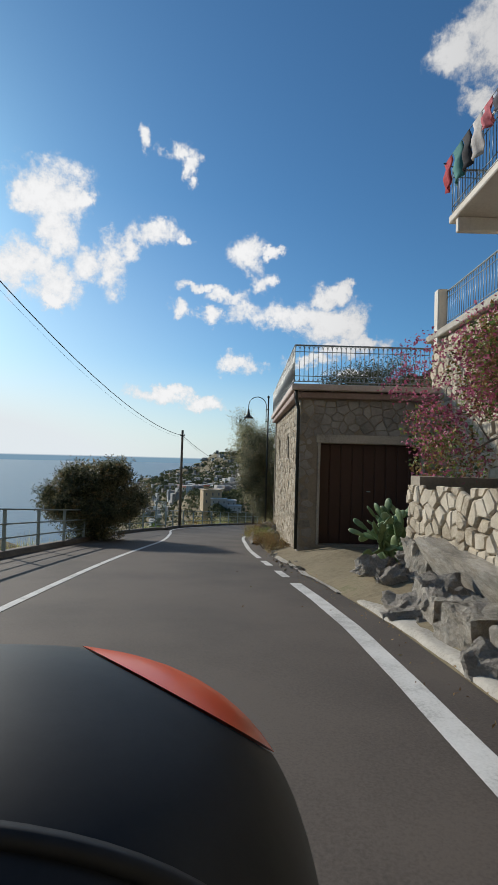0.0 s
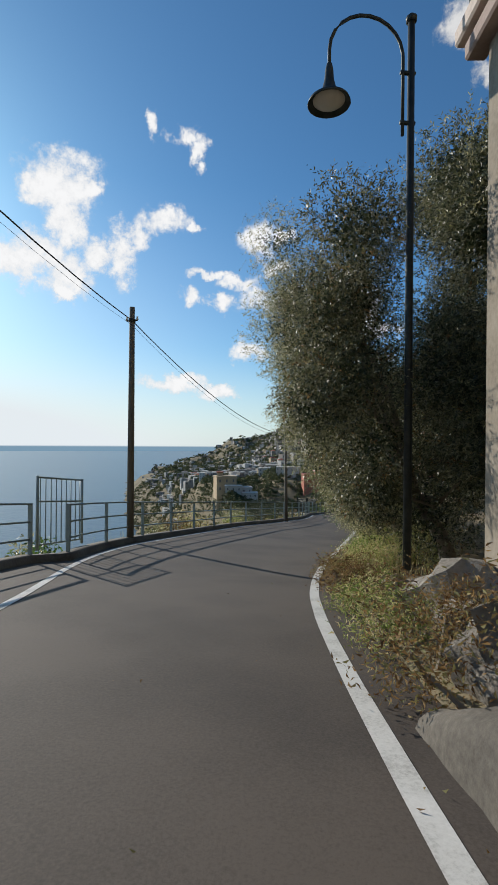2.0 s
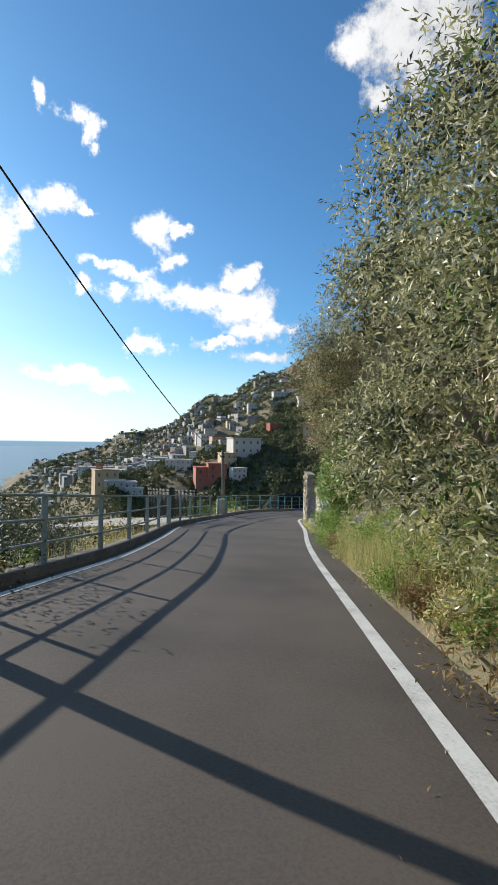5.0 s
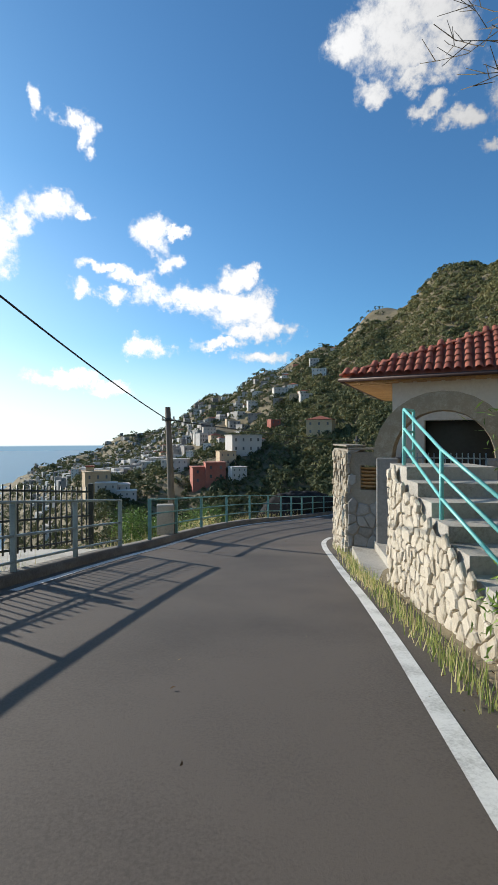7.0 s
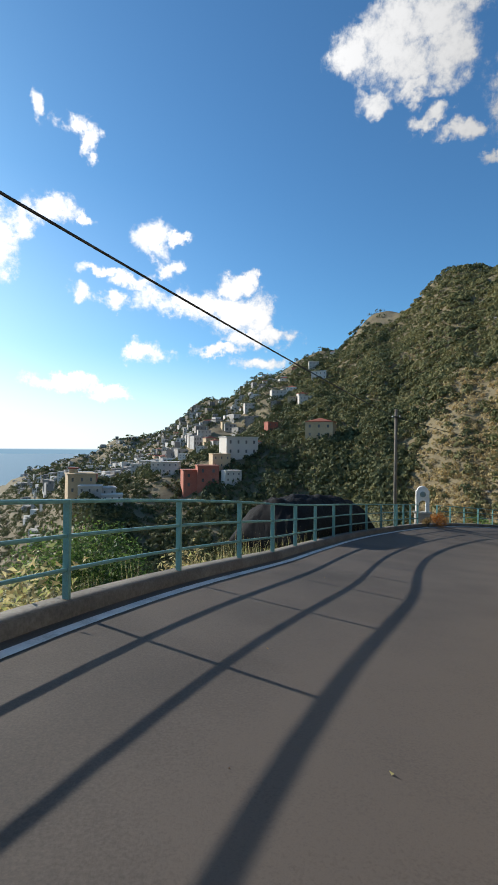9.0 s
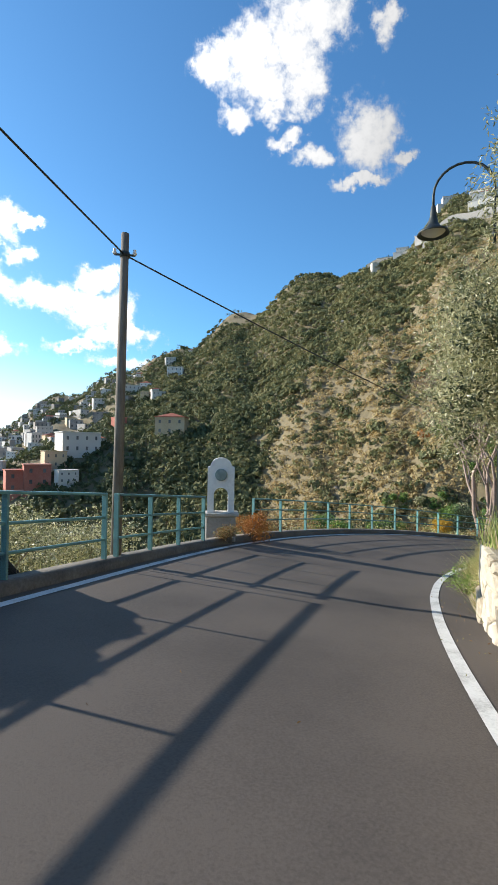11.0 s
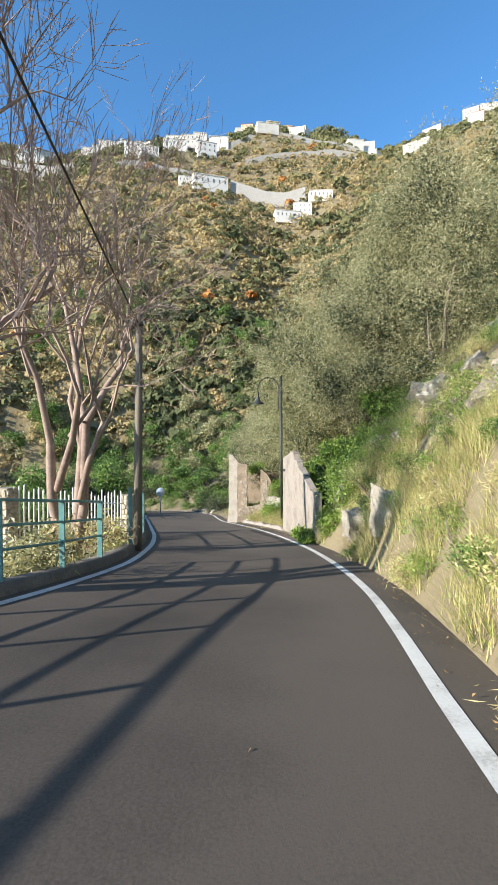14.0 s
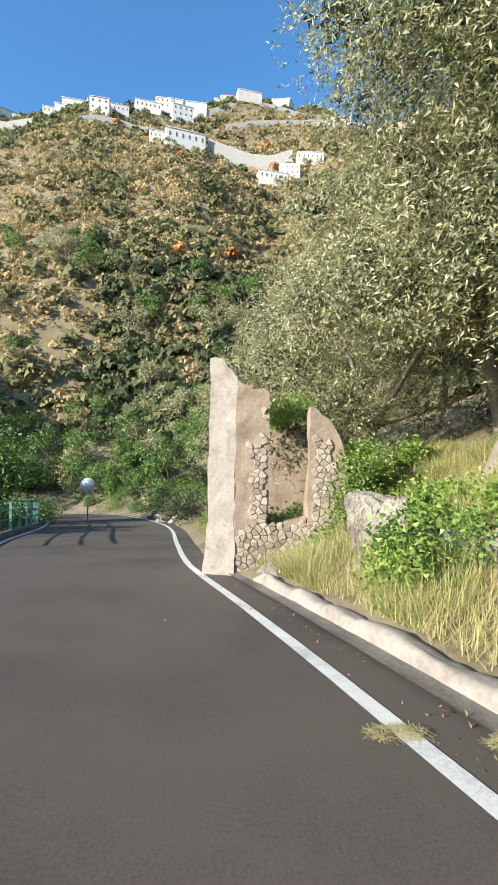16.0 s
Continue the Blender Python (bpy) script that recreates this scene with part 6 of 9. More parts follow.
def gate_and_house():
    t = thing("gate_wall", "rough stone boundary wall with arched niches", "wall", at=spot(65, 1.2, 0))
    zb = float(place(65, 1.2)[2])
    # along the road
    a, b = spot(67.2, 1.1), spot(65.0, 1.27)
    d = Vector((b.x - a.x, b.y - a.y, 0))
    L = d.length
    slots = [(L - 0.72, L - 0.44, 1.5, 2.08), (L - 1.16, L - 0.96, 1.54, 2.04), (L - 1.60, L - 1.44, 1.56, 2.0)]
    child("wall", wall_with_holes("wall", MORTAR, (a.x, a.y, zb - 0.05), d, L, 2.3, 0.35, slots, 0.8), t)
    stone_face(t, (a.x, a.y, zb - 0.4), d, (0, 0, 1), L, 2.62, (0.19, 0.14), 0.04, STONE, lambda x, y, hx, hy: any(p - hx * .7 < x < q + hx * .7 and u - hy * .7 < y - 0.35 < v + hy * .7 for p, q, u, v in slots), 130)
    # across, facing up the road
    e = b + Vector((math.cos(radians(-35)), math.sin(radians(-35)), 0)) * 0.85
    d2 = Vector((e.x - b.x, e.y - b.y, 0))
    L2 = d2.length
    niche = [(0.26, 0.58, 1.43, 1.93)]
    child("wall", wall_with_holes("wall", MORTAR, (b.x, b.y, zb + 0.0), d2, L2, 2.2, 0.35, niche, 0.6), t)
    stone_face(t, (b.x, b.y, zb - 0.3), d2, (0, 0, 1), L2, 2.55, (0.26, 0.22), 0.03, STONE_GREY, lambda x, y, hx, hy: 0.24 - hx * .7 < x < 0.60 + hx * .7 and 1.40 - hy < y - 0.3 < 1.96 + hy, 60)
    n2 = Vector((d2.y, -d2.x, 0)).normalized()
    for k in range(6):
        p = b + d2.normalized() * 0.42 - n2 * 0.12
        child("louvre", box_mesh("louvre", (0.31, 0.16, 0.035), EAVES_WOOD, 0.004, m=Matrix.Translation((p.x, p.y, zb + 1.47 + 0.075 * k)) @ Matrix.Rotation(math.atan2(d2.y, d2.x), 4, "Z") @ Matrix.Rotation(-0.5, 4, "X")), t)
    for p, ln, dd in ((a, L, d), (b, L2, d2)):
        c = p + dd * 0.5
        child("coping", box_mesh("coping", (ln, 0.40, 0.04), MORTAR, 0.01, m=Matrix.Translation((c.x, c.y, zb + (2.3 if dd is d else 2.24))) @ Matrix.Rotation(math.atan2(dd.y, dd.x), 4, "Z") @ Matrix.Translation((0, 0.17, 0.03))), t)
    # broad steps before the gate
    st = thing("entrance_steps", "low worn concrete steps before the gate", "steps", at=spot(63, 2, 0))
    for i in range(3):
        c = [spot(61.9 + 0.0 * i, 1.35 + 0.42 * i), spot(64.95, 1.35 + 0.42 * i), spot(64.95, 4.6), spot(61.9, 4.6)]
        z = zb + 0.12 + 0.15 * (i + 1)
        bm = bmesh.new()
        lo = [bm.verts.new((p.x, p.y, z - 0.5)) for p in c]
        hi = [bm.verts.new((p.x, p.y, z)) for p in c]
        bm.faces.new(hi)
        for k in range(4):
            bm.faces.new((lo[k], lo[(k + 1) % 4], hi[(k + 1) % 4], hi[k]))
        bmesh.ops.recalc_face_normals(bm, faces=bm.faces)
        child("step", from_bm("step", bm, CONCRETE), st)
    # arched gateway
    arch = thing("gateway", "stone arch over an iron gate", "gateway", at=e)
    u = d2.normalized()
    bm = bmesh.new()
    rad = 0.92
    cen = e + u * (rad + 0.05)
    ring = []
    for k, w in enumerate(np.linspace(0, math.pi, 15)):
        for rr in (rad, rad + 0.36):
            for off in (0.12, -0.45):
                p = cen - u * rr * math.cos(w) + n2 * off
                ring.append(bm.verts.new((p.x, p.y, zb + 2.1 + rr * math.sin(w) * 1.0)))
    for k in range(14):
        q = k * 4
        for f in ((0, 1, 5, 4), (2, 6, 7, 3), (0, 4, 6, 2), (1, 3, 7, 5)):
            bm.faces.new([ring[q + i] for i in f])
    bmesh.ops.recalc_face_normals(bm, faces=bm.faces)
    child("arch", from_bm("arch", bm, STONE), arch)
    for k in (-0.02, 2 * rad + 0.1):
        p = e + u * k
        child("pier", box_mesh("pier", (0.42, 0.5, 2.6), STONE_GREY, 0.02, m=Matrix.Translation((p.x, p.y, zb + 0.8)) @ Matrix.Rotation(math.atan2(u.y, u.x), 4, "Z")), arch)
    for leaf in range(2):
        g = child("gate_leaf", tube("gate_leaf", [cen + u * (0.02 + 0.8 * leaf - 0.8) + Vector((0, 0, zb + 0.62 - cen.z)), cen + u * (0.78 + 0.8 * leaf - 0.8) + Vector((0, 0, zb + 0.62 - cen.z))], 0.02, GREY_RAIL, 6), arch, "grey iron gate leaf")
        for k in range(8):
            p = cen + u * (0.05 + 0.1 * k + 0.8 * leaf - 0.8)
            child("bar", tube("bar", [(p.x, p.y, zb + 0.58), (p.x, p.y, zb + 2.2)], 0.012, GREY_RAIL, 6), g)
        for zz in (1.1, 2.1):
            child("crossbar", tube("crossbar", [(*(cen + u * (0.02 + 0.8 * leaf - 0.8)).xy, zb + zz), (*(cen + u * (0.78 + 0.8 * leaf - 0.8)).xy, zb + zz)], 0.014, GREY_RAIL, 6), g)
    # house with a tiled roof
    h = thing("house", "white house with a red tiled roof and wooden eaves", "house", at=(13, 67, -7))
    M = Matrix.Translation((11.57, 64.41, 0)) @ Matrix.Rotation(radians(-35), 4, "Z")   # x: away from the road, y: down the road
    ztop = -3.95
    wall = wall_with_holes("wall", PLASTER, (0, 0, -8.2), (1, 0, 0), 7.0, ztop + 8.2, 0.3, [(0.7, 2.9, 1.9, 3.35)])
    wall.transform(M)
    child("wall", wall, h)
    for me in (box_mesh("wall", (0.3, 4.4, ztop + 9.5), PLASTER, 0.0, (0.15, 2.51, (ztop - 9.5) / 2)), box_mesh("wall", (0.3, 4.4, ztop + 9.5), PLASTER, 0.0, (6.85, 2.51, (ztop - 9.5) / 2)), box_mesh("wall", (7.0, 0.3, ztop + 9.5), PLASTER, 0.0, (3.5, 4.85, (ztop - 9.5) / 2))):
        me.transform(M)
        child("wall", me, h)
    # near-black panel behind the opening, painted as the recess's shade
    back = box_mesh("porch_wall", (2.4, 0.1, 2.0), WINDOW_DARK, 0.0, (1.8, 1.2, -5.5))
    back.transform(M)
    child("porch_wall", back, h, "panel coloured dark as shade behind the arched porch")
    o, of = 1.0, 0.45
    soffit = box_mesh("soffit", (7 + 2 * o, 4.7 + of + o, 0.06), EAVES_WOOD, 0.0, (3.5, 2.35 + (o - of) / 2, ztop + 0.02))
    soffit.transform(M)
    sof = child("soffit", soffit, h, "varnished wooden boards under the eaves")
    for i in range(30):
        me = box_mesh("board", (0.22, of - 0.02, 0.02), EAVES_WOOD, 0.004, (-o + 0.15 + 0.3 * i, -of / 2, ztop - 0.022))
        me.transform(M)
        child("board", me, sof)
    for i in range(18):
        me = box_mesh("board", (o - 0.02, 0.26, 0.02), EAVES_WOOD, 0.004, (-o / 2, 0.2 + 0.3 * i, ztop - 0.022))
        me.transform(M)
        child("board", me, sof)
    x0, x1, y0, y1, zr = -o - 0.1, 7 + o, -of - 0.1, 4.7 + o, 1.7
    apex = [(3.5, 2.2), (3.5, 2.9)]
    base = mesh_of("roof", [M @ Vector(p) for p in ((x0, y0, ztop + 0.08), (x1, y0, ztop + 0.08), (x1, y1, ztop + 0.08), (x0, y1, ztop + 0.08), (*apex[0], ztop + zr), (*apex[1], ztop + zr))], [(0, 1, 4), (1, 2, 5, 4), (2, 3, 5), (3, 0, 4, 5), (3, 2, 1, 0)], TILE)
    roof = child("roof", base, h, "red clay barrel tiles")
    for side in range(2):
        g = child("gutter", tube("gutter", [M @ Vector(p) for p in (((x0, y0, ztop + 0.04), (x1, y0, ztop + 0.04)) if side == 0 else ((x0, y0, ztop + 0.04), (x0, y1, ztop + 0.04)))], 0.05, DOOR, 8), h)
    # barrel tiles in rows on the two slopes that show
    tile = []
    for k in range(6):
        w = math.pi * k / 5
        for yy, rr in ((0, 0.085), (0.42, 0.07)):
            tile.append((rr * math.cos(w), yy, rr * math.sin(w) * 0.8 + (0.02 if yy == 0 else 0)))
    tile_me = mesh_of("tile", tile, [(2 * k, 2 * k + 1, 2 * k + 3, 2 * k + 2) for k in range(5)], TILE, True)
    made, rv, rf = 0, [], []
    for (e0, e1, ap) in (((x0, y0), (x1, y0), apex), ((x0, y1), (x0, y0), apex)):
        e0v, e1v = Vector((*e0, ztop + 0.1)), Vector((*e1, ztop + 0.1))
        run = (e1v - e0v)
        width = run.length
        run.normalize()
        top = Vector((*(ap[0] if e0[1] == e1[1] else ((ap[0][0] + ap[1][0]) / 2, (ap[0][1] + ap[1][1]) / 2)), ztop + zr))
        slope = top - e0v
        slope -= run * slope.dot(run)
        sl = slope.length
        slope.normalize()
        nrm = run.cross(slope)
        flat = 0.7 if e0[1] != e1[1] else 0.0
        for row in range(int(sl / 0.36)):
            y = row * 0.36
            inset = y / sl * (width - flat) / 2
            for k in range(int(width / 0.2)):
                x = k * 0.2 + 0.1
                if x < inset or x > width - inset:
                    continue
                m = Matrix(((*run,), (*slope,), (*nrm,))).transposed().to_4x4()
                m.translation = e0v + run * (x + rng.uniform(-0.01, 0.01)) + slope * (y + rng.uniform(-0.015, 0.015)) + nrm * 0.02
                m = M @ m
                if made < 260 and e0[1] == e1[1]:
                    child("tile", tile_me, roof, m=(h.matrix_basis @ roof.matrix_basis).inverted() @ m)
                    made += 1
                else:
                    q = len(rv)
                    rv.extend(m @ Vector(p) for p in tile)
                    rf.extend((q + 2 * i, q + 2 * i + 1, q + 2 * i + 3, q + 2 * i + 2) for i in range(5))
    ob = child("tiles", mesh_of("tiles", rv, rf, TILE, True), h)
    ob["kind"] = "stuff"


gate_and_house()
_fp = spot(57.4, 2.0, 0.0)
tagged(new("fence_post", tube("fence_post", [_fp, _fp + Vector((0.01, 0, 0.7)), _fp + Vector((0.02, 0.01, 1.35))], [0.055, 0.05, 0.045], POLE_WOOD, 9)), "short weathered wooden post in the bank", "post")
bush("bamboo_shrub", "bright green feathery shrub beside the stairs", spot(58.6, 3.2, 0.9), 1.6, 9000, BRIGHT_LEAF, (0.1, 0.014), "shrub", "", 7)
blades("step_weeds", "weeds growing at the foot of the wall", [spot(rng.uniform(57.5, 68), 1.22 + rng.normal(0, 0.07), 0.05) for _ in range(1800)], 0.16, 0.006, GRASS)

# low retaining wall on the inside of the bend
def bend_wall():
    t = thing("garden_wall", "low pale stone retaining wall topped with weeds", "wall", at=spot(80, 1.6, 0))
    for s in np.arange(68, 88.5, 1.5):
        a, b = spot(s + 1.5, float(right_line(s + 1.5)) + 0.55), spot(s, float(right_line(s)) + 0.55)
        zb = min(a.z, b.z)
        h = 0.95 if s > 72 else 1.8 - (s - 68) * 0.2
        d = Vector((b.x - a.x, b.y - a.y, 0))
        child("core", wall_with_holes("core", MORTAR, (a.x, a.y, zb - 0.3), d, d.length, h + 0.3, 0.35, []), t)
        stone_face(t, (a.x, a.y, zb - 0.15), d, (0, 0, 1), d.length, h + 0.15, (0.36, 0.3), 0.07, STONE, None, 22)


bend_wall()
blades("wall_top_grass", "green weeds along the top of the wall", [spot(s, float(right_line(s)) + rng.uniform(0.5, 1.3), 0.9) for s in rng.uniform(71, 89, 7000)], 0.4, 0.008, GRASS)
for s in np.arange(72, 88, 1.1):
    bush("wall_plant", "green plants over the low wall", spot(s, float(right_line(s)) + 1.0, 0.85), rng.uniform(0.4, 0.7), 1500, GREEN_LEAF, (0.06, 0.025), "plant", "plants on the wall", 4)
_ob = [road_blob(rng.uniform(87.2, 91.5), rng.uniform(2.0, 4.5), rng.uniform(1.6, 5.2), rng.uniform(0.6, 1.0)) for _ in range(22)]
tree("olive_tree", "silvery olive tree above the bend", verge_point(89.5, 3.4), _ob, 46000, OLIVE, (0.07, 0.017), 0.16, 0.1, "tree", "olive trees", (OLIVE, 4000, "pale shoots"))

# sea side near the bend: gate, black sheet over a heap, shrine
def picket_gate():
    t = thing("picket_gate", "dark brown metal picket gate at a side track", "gate", at=spot(61.5, -4.4, 0.1))
    for a, b in (((59.2, -4.9), (61.7, -4.55)), ((61.9, -4.5), (64.6, -4.1))):
        p, q = spot(*a, 0.1), spot(*b, 0.1)
        n = 17
        for z in (0.12, 0.6, 1.1):
            child("crossbar", tube("crossbar", [p + Vector((0, 0, z)), q + Vector((0, 0, z))], 0.02, IRON, 6), t)
        for i in range(n + 1):
            m = p.lerp(q, i / n)
            child("picket", tube("picket", [m + Vector((0, 0, 0.05)), m + Vector((0, 0, 1.2))], 0.018, IRON, 5), t)
        for m in (p, q):
            child("post", box_mesh("post", (0.1, 0.1, 1.35), IRON, 0.01, (m.x, m.y, m.z + 0.6)), t)


picket_gate()
_c = [spot(58.8, -3.9, 0.02), spot(64.8, -3.3, 0.02), spot(65.2, -8, -0.3), spot(58.4, -9, -0.4)]
tagged(new("pavement", mesh_of("pavement", [p for p in _c], [(0, 1, 2, 3)], CONCRETE)), "pale concrete side track behind the railing", "pavement", kind="structure")
tagged(new("meter_box", box_mesh("meter_box", (0.45, 0.3, 0.8), CONCRETE, 0.02, tuple(spot(67.3, -3.35, 0.5)))), "grey meter box beside the pole", "meter box")
# gate frame by the first pole
def iron_gate():
    p, q = spot(27.0, -4.72, 0.15), spot(28.4, -4.62, 0.15)
    t = thing("iron_gate", "narrow iron gate with upright bars in the railing", "gate", at=p)
    for m in (p, q):
        child("post", tube("post", [m, m + Vector((0, 0, 1.45))], 0.03, GREY_RAIL, 8), t)
    for z in (0.1, 0.95, 1.42):
        child("crossbar", tube("crossbar", [p + Vector((0, 0, z)), q + Vector((0, 0, z))], 0.02, GREY_RAIL, 6), t)
    for i in range(9):
        m = p.lerp(q, (i + 0.5) / 9)
        child("bar", tube("bar", [m + Vector((0, 0, 0.1)), m + Vector((0, 0, 1.42))], 0.012, GREY_RAIL, 5), t)


iron_gate()


def tarpaulin_mound():
    """A long heap under a black sheet, with folds."""
    g = []
    nu, nv = 90, 48
    for i in range(nu + 1):
        for j in range(nv + 1):
            u, v = i / nu, j / nv
            s = 79.8 + 7.4 * u
            w = math.sin(math.pi * v)
            prof = (w ** 0.35) * (0.75 + 0.3 * math.sin(math.pi * u) ** 0.5)
            endf = min(1, u * 9, (1 - u) * 9) ** 0.6
            lat = float(kerb_line(s)) - 0.55 - 2.4 * v
            p = place(s, lat)
            z = float(place(s, float(kerb_line(s)) - 0.3)[2]) - 0.25 + 1.42 * prof * endf
            z += (0.10 * noise_at((s * 1.6, v * 4, 0), 1.2, 3) + 0.07 * abs(noise_at((s * 2.6 + 3 * v, v * 5, 4), 2.0, 3))) * w ** 0.5
            g.append((p[0], p[1], z))
    me = mesh_of("tarpaulin_mound", g, [(i * (nv + 1) + j, i * (nv + 1) + j + 1, (i + 1) * (nv + 1) + j + 1, (i + 1) * (nv + 1) + j) for i in range(nu) for j in range(nv)], TARP, True)
    ob = tagged(new("tarpaulin_mound", me), "long heap covered with a creased black tarpaulin", "mound")
    m = ob.modifiers.new("sheet", "SOLIDIFY")
    m.thickness = 0.02
    return ob


tarpaulin_mound()


def shrine():
    base = spot(92.4, -4.55, 0.1)
    t = thing("roadside_shrine", "small white roadside shrine on a stone base", "shrine", at=base)
    look_at = spot(84, -0.5) - base
    rot = Matrix.Translation(base) @ Matrix.Rotation(math.atan2(look_at.y, look_at.x) + math.pi / 2, 4, "Z")
    # front faces local -y
    me = box_mesh("plinth", (0.72, 0.5, 0.62), STONE_GREY, 0.03, (0, 0, 0.22))
    me.transform(rot)
    child("plinth", me, t, "rough stone plinth")
    top = box_mesh("ledge", (0.86, 0.6, 0.07), CONCRETE, 0.012, (0, 0, 0.56))
    top.transform(rot)
    child("ledge", top, t)
    w, hgt, n = 0.32, 1.28, 16
    outer = [(-w, 0.6), (-w, 0.6 + 1.08)] + [(-w * 0.78 * math.cos(a), 0.6 + 1.08 + 0.03 + 0.2 * math.sin(a)) for a in np.linspace(0, math.pi, n)] + [(w, 0.6 + 1.08), (w, 0.6)]
    inner = [(-0.17, 0.6), (-0.17, 0.6 + 0.42)] + [(-0.17 * math.cos(a), 0.6 + 0.42 + 0.17 * math.sin(a)) for a in np.linspace(0.05, math.pi - 0.05, n)] + [(0.17, 0.6 + 0.42), (0.17, 0.6)]
    bm = bmesh.new()
    k = len(outer)
    fo = [[bm.verts.new((x, y, z)) for x, z in ring] for y in (-0.15, 0.15) for ring in (outer, inner)]
    for i in range(k - 1):
        bm.faces.new((fo[0][i], fo[0][i + 1], fo[1][i + 1], fo[1][i]))
        bm.faces.new((fo[2][i + 1], fo[2][i], fo[3][i], fo[3][i + 1]))
        bm.faces.new((fo[0][i + 1], fo[0][i], fo[2][i], fo[2][i + 1]))
        bm.faces.new((fo[1][i], fo[1][i + 1], fo[3][i + 1], fo[3][i]))
    for i in (0, k - 1):
        bm.faces.new((fo[0][i], fo[1][i], fo[3][i], fo[2][i]))
    bmesh.ops.recalc_face_normals(bm, faces=bm.faces)
    me = from_bm("frame", bm, WHITE)
    me.transform(rot)
    child("frame", me, t, "white plastered arch")
    disc = lathe("plaque", [(0.0, 0.0), (0.13, 0.0), (0.145, 0.02), (0.145, 0.04), (0.12, 0.045), (0.0, 0.05)], material("plaque_majolica", [(0.10, 0.16, 0.17), (0.20, 0.27, 0.27), (0.36, 0.38, 0.34)], 8, 40, 0.3, 0.2, 0.01), 24)
    disc.transform(rot @ Matrix.Translation((0, -0.15, 0.6 + 0.9)) @ Matrix.Rotation(math.pi / 2, 4, "X"))
    child("plaque", disc, t, "round grey-green glazed plaque")


shrine()
bush("dry_shrub", "rust-coloured dry shrub at the foot of the shrine", spot(93.2, -4.3, 0.15), 0.75, 4500, ORANGE_LEAF, (0.06, 0.02), "shrub", "", 6)
bush("dry_shrub", "brown dry shrub beside the railing", spot(92.0, -4.0, 0.15), 0.4, 1500, BROWN_LEAF, (0.05, 0.02), "shrub", "", 4)

# vines, reeds and shrubs just beyond the railing
for i in range(120):
    s = rng.uniform(20, 150)
    d = rng.uniform(0.6, 5.5)
    if 57 < s < 66 or (78.5 < s < 88 and d < 3.6):
        continue
    lat = float(kerb_line(s)) - 0.3 - d
    m = [STRAW, BROWN_LEAF, GREEN_LEAF, OLIVE, GRASS][int(rng.integers(5))]
    bush("slope_shrub", "tangled shrub on the slope below the railing", verge_point(s, lat), rng.uniform(0.6, 1.3), 800, m, (0.11, 0.045), "shrub", "shrubs below the railing", 5)
for i in range(40):
    s = rng.uniform(93, 116)
    d = rng.uniform(0.5, 3.5)
    lat = float(kerb_line(s)) - 0.3 - d
    m = [STRAW, BROWN_LEAF, OLIVE, BROWN_LEAF][int(rng.integers(4))]
    bush("slope_shrub", "tangled dry shrub on the slope below the railing", verge_point(s, lat), rng.uniform(0.9, 1.5), 1100, m, (0.105, 0.04), "shrub", "shrubs below the railing", 6)
for s, d, size, m in ((47.5, 1.6, 2.4, DARK_LEAF), (50.5, 1.8, 2.6, DARK_LEAF), (53, 2.4, 2.2, DARK_LEAF), (44, 2.0, 1.5, OLIVE), (70, 2.2, 1.5, GREEN_LEAF), (73, 2.2, 1.4, GREEN_LEAF), (90.5, 2.2, 1.6, OLIVE), (88.5, 2.6, 1.7, OLIVE)):
    p = spot(s, float(kerb_line(s)) - 0.3 - d, -0.9)
    bush("dark_shrub", "large dark shrub rising behind the railing", p, size, 9000, m, (0.075, 0.03), "shrub", "shrubs below the railing", 8)
blades("sea_side_weeds", "weeds and dry grass along the kerb", verge_spots(16000, -5, 150, 0.0, 0.9, 0.5, -1), 0.25, 0.0035, GRASS)
blades("sea_side_straw", "dry grass on the slope beyond the railing", verge_spots(20000, 10, 150, 0.2, 4.0, 0.4, -1), 0.6, 0.005, STRAW)

roadside_tree("silvery olive tree leaning over the bend", 88.4, 2.2, hedge_blobs(87.2, 89.4, lambda s, z: 0.2 + 0.8 * max(0, z - 3.4), 2.3, 5.0, 22, 0.45, 0.75, 2.2), 48000, OLIVE, (0.055, 0.016), (OLIVE, 5000, "pale olive shoots"))
# leafless trees, white pickets and stone posts at the outside of the bend
bare_tree("tree", "leafless pale tree with several stems behind the railing", (40.87, 95.0, -13.1), 11.5, 3, 0.14, (0.0, 0.0), 8, PALE_BARK, "leafless trees", 0.40, 0.45)
bare_tree("tree", "leafless pale tree forking low behind the railing", (46.2, 96.0, -13.9), 10.4, 3, 0.13, (0.0, 0.0), 8, PALE_BARK, "leafless trees", 0.42, 0.42)


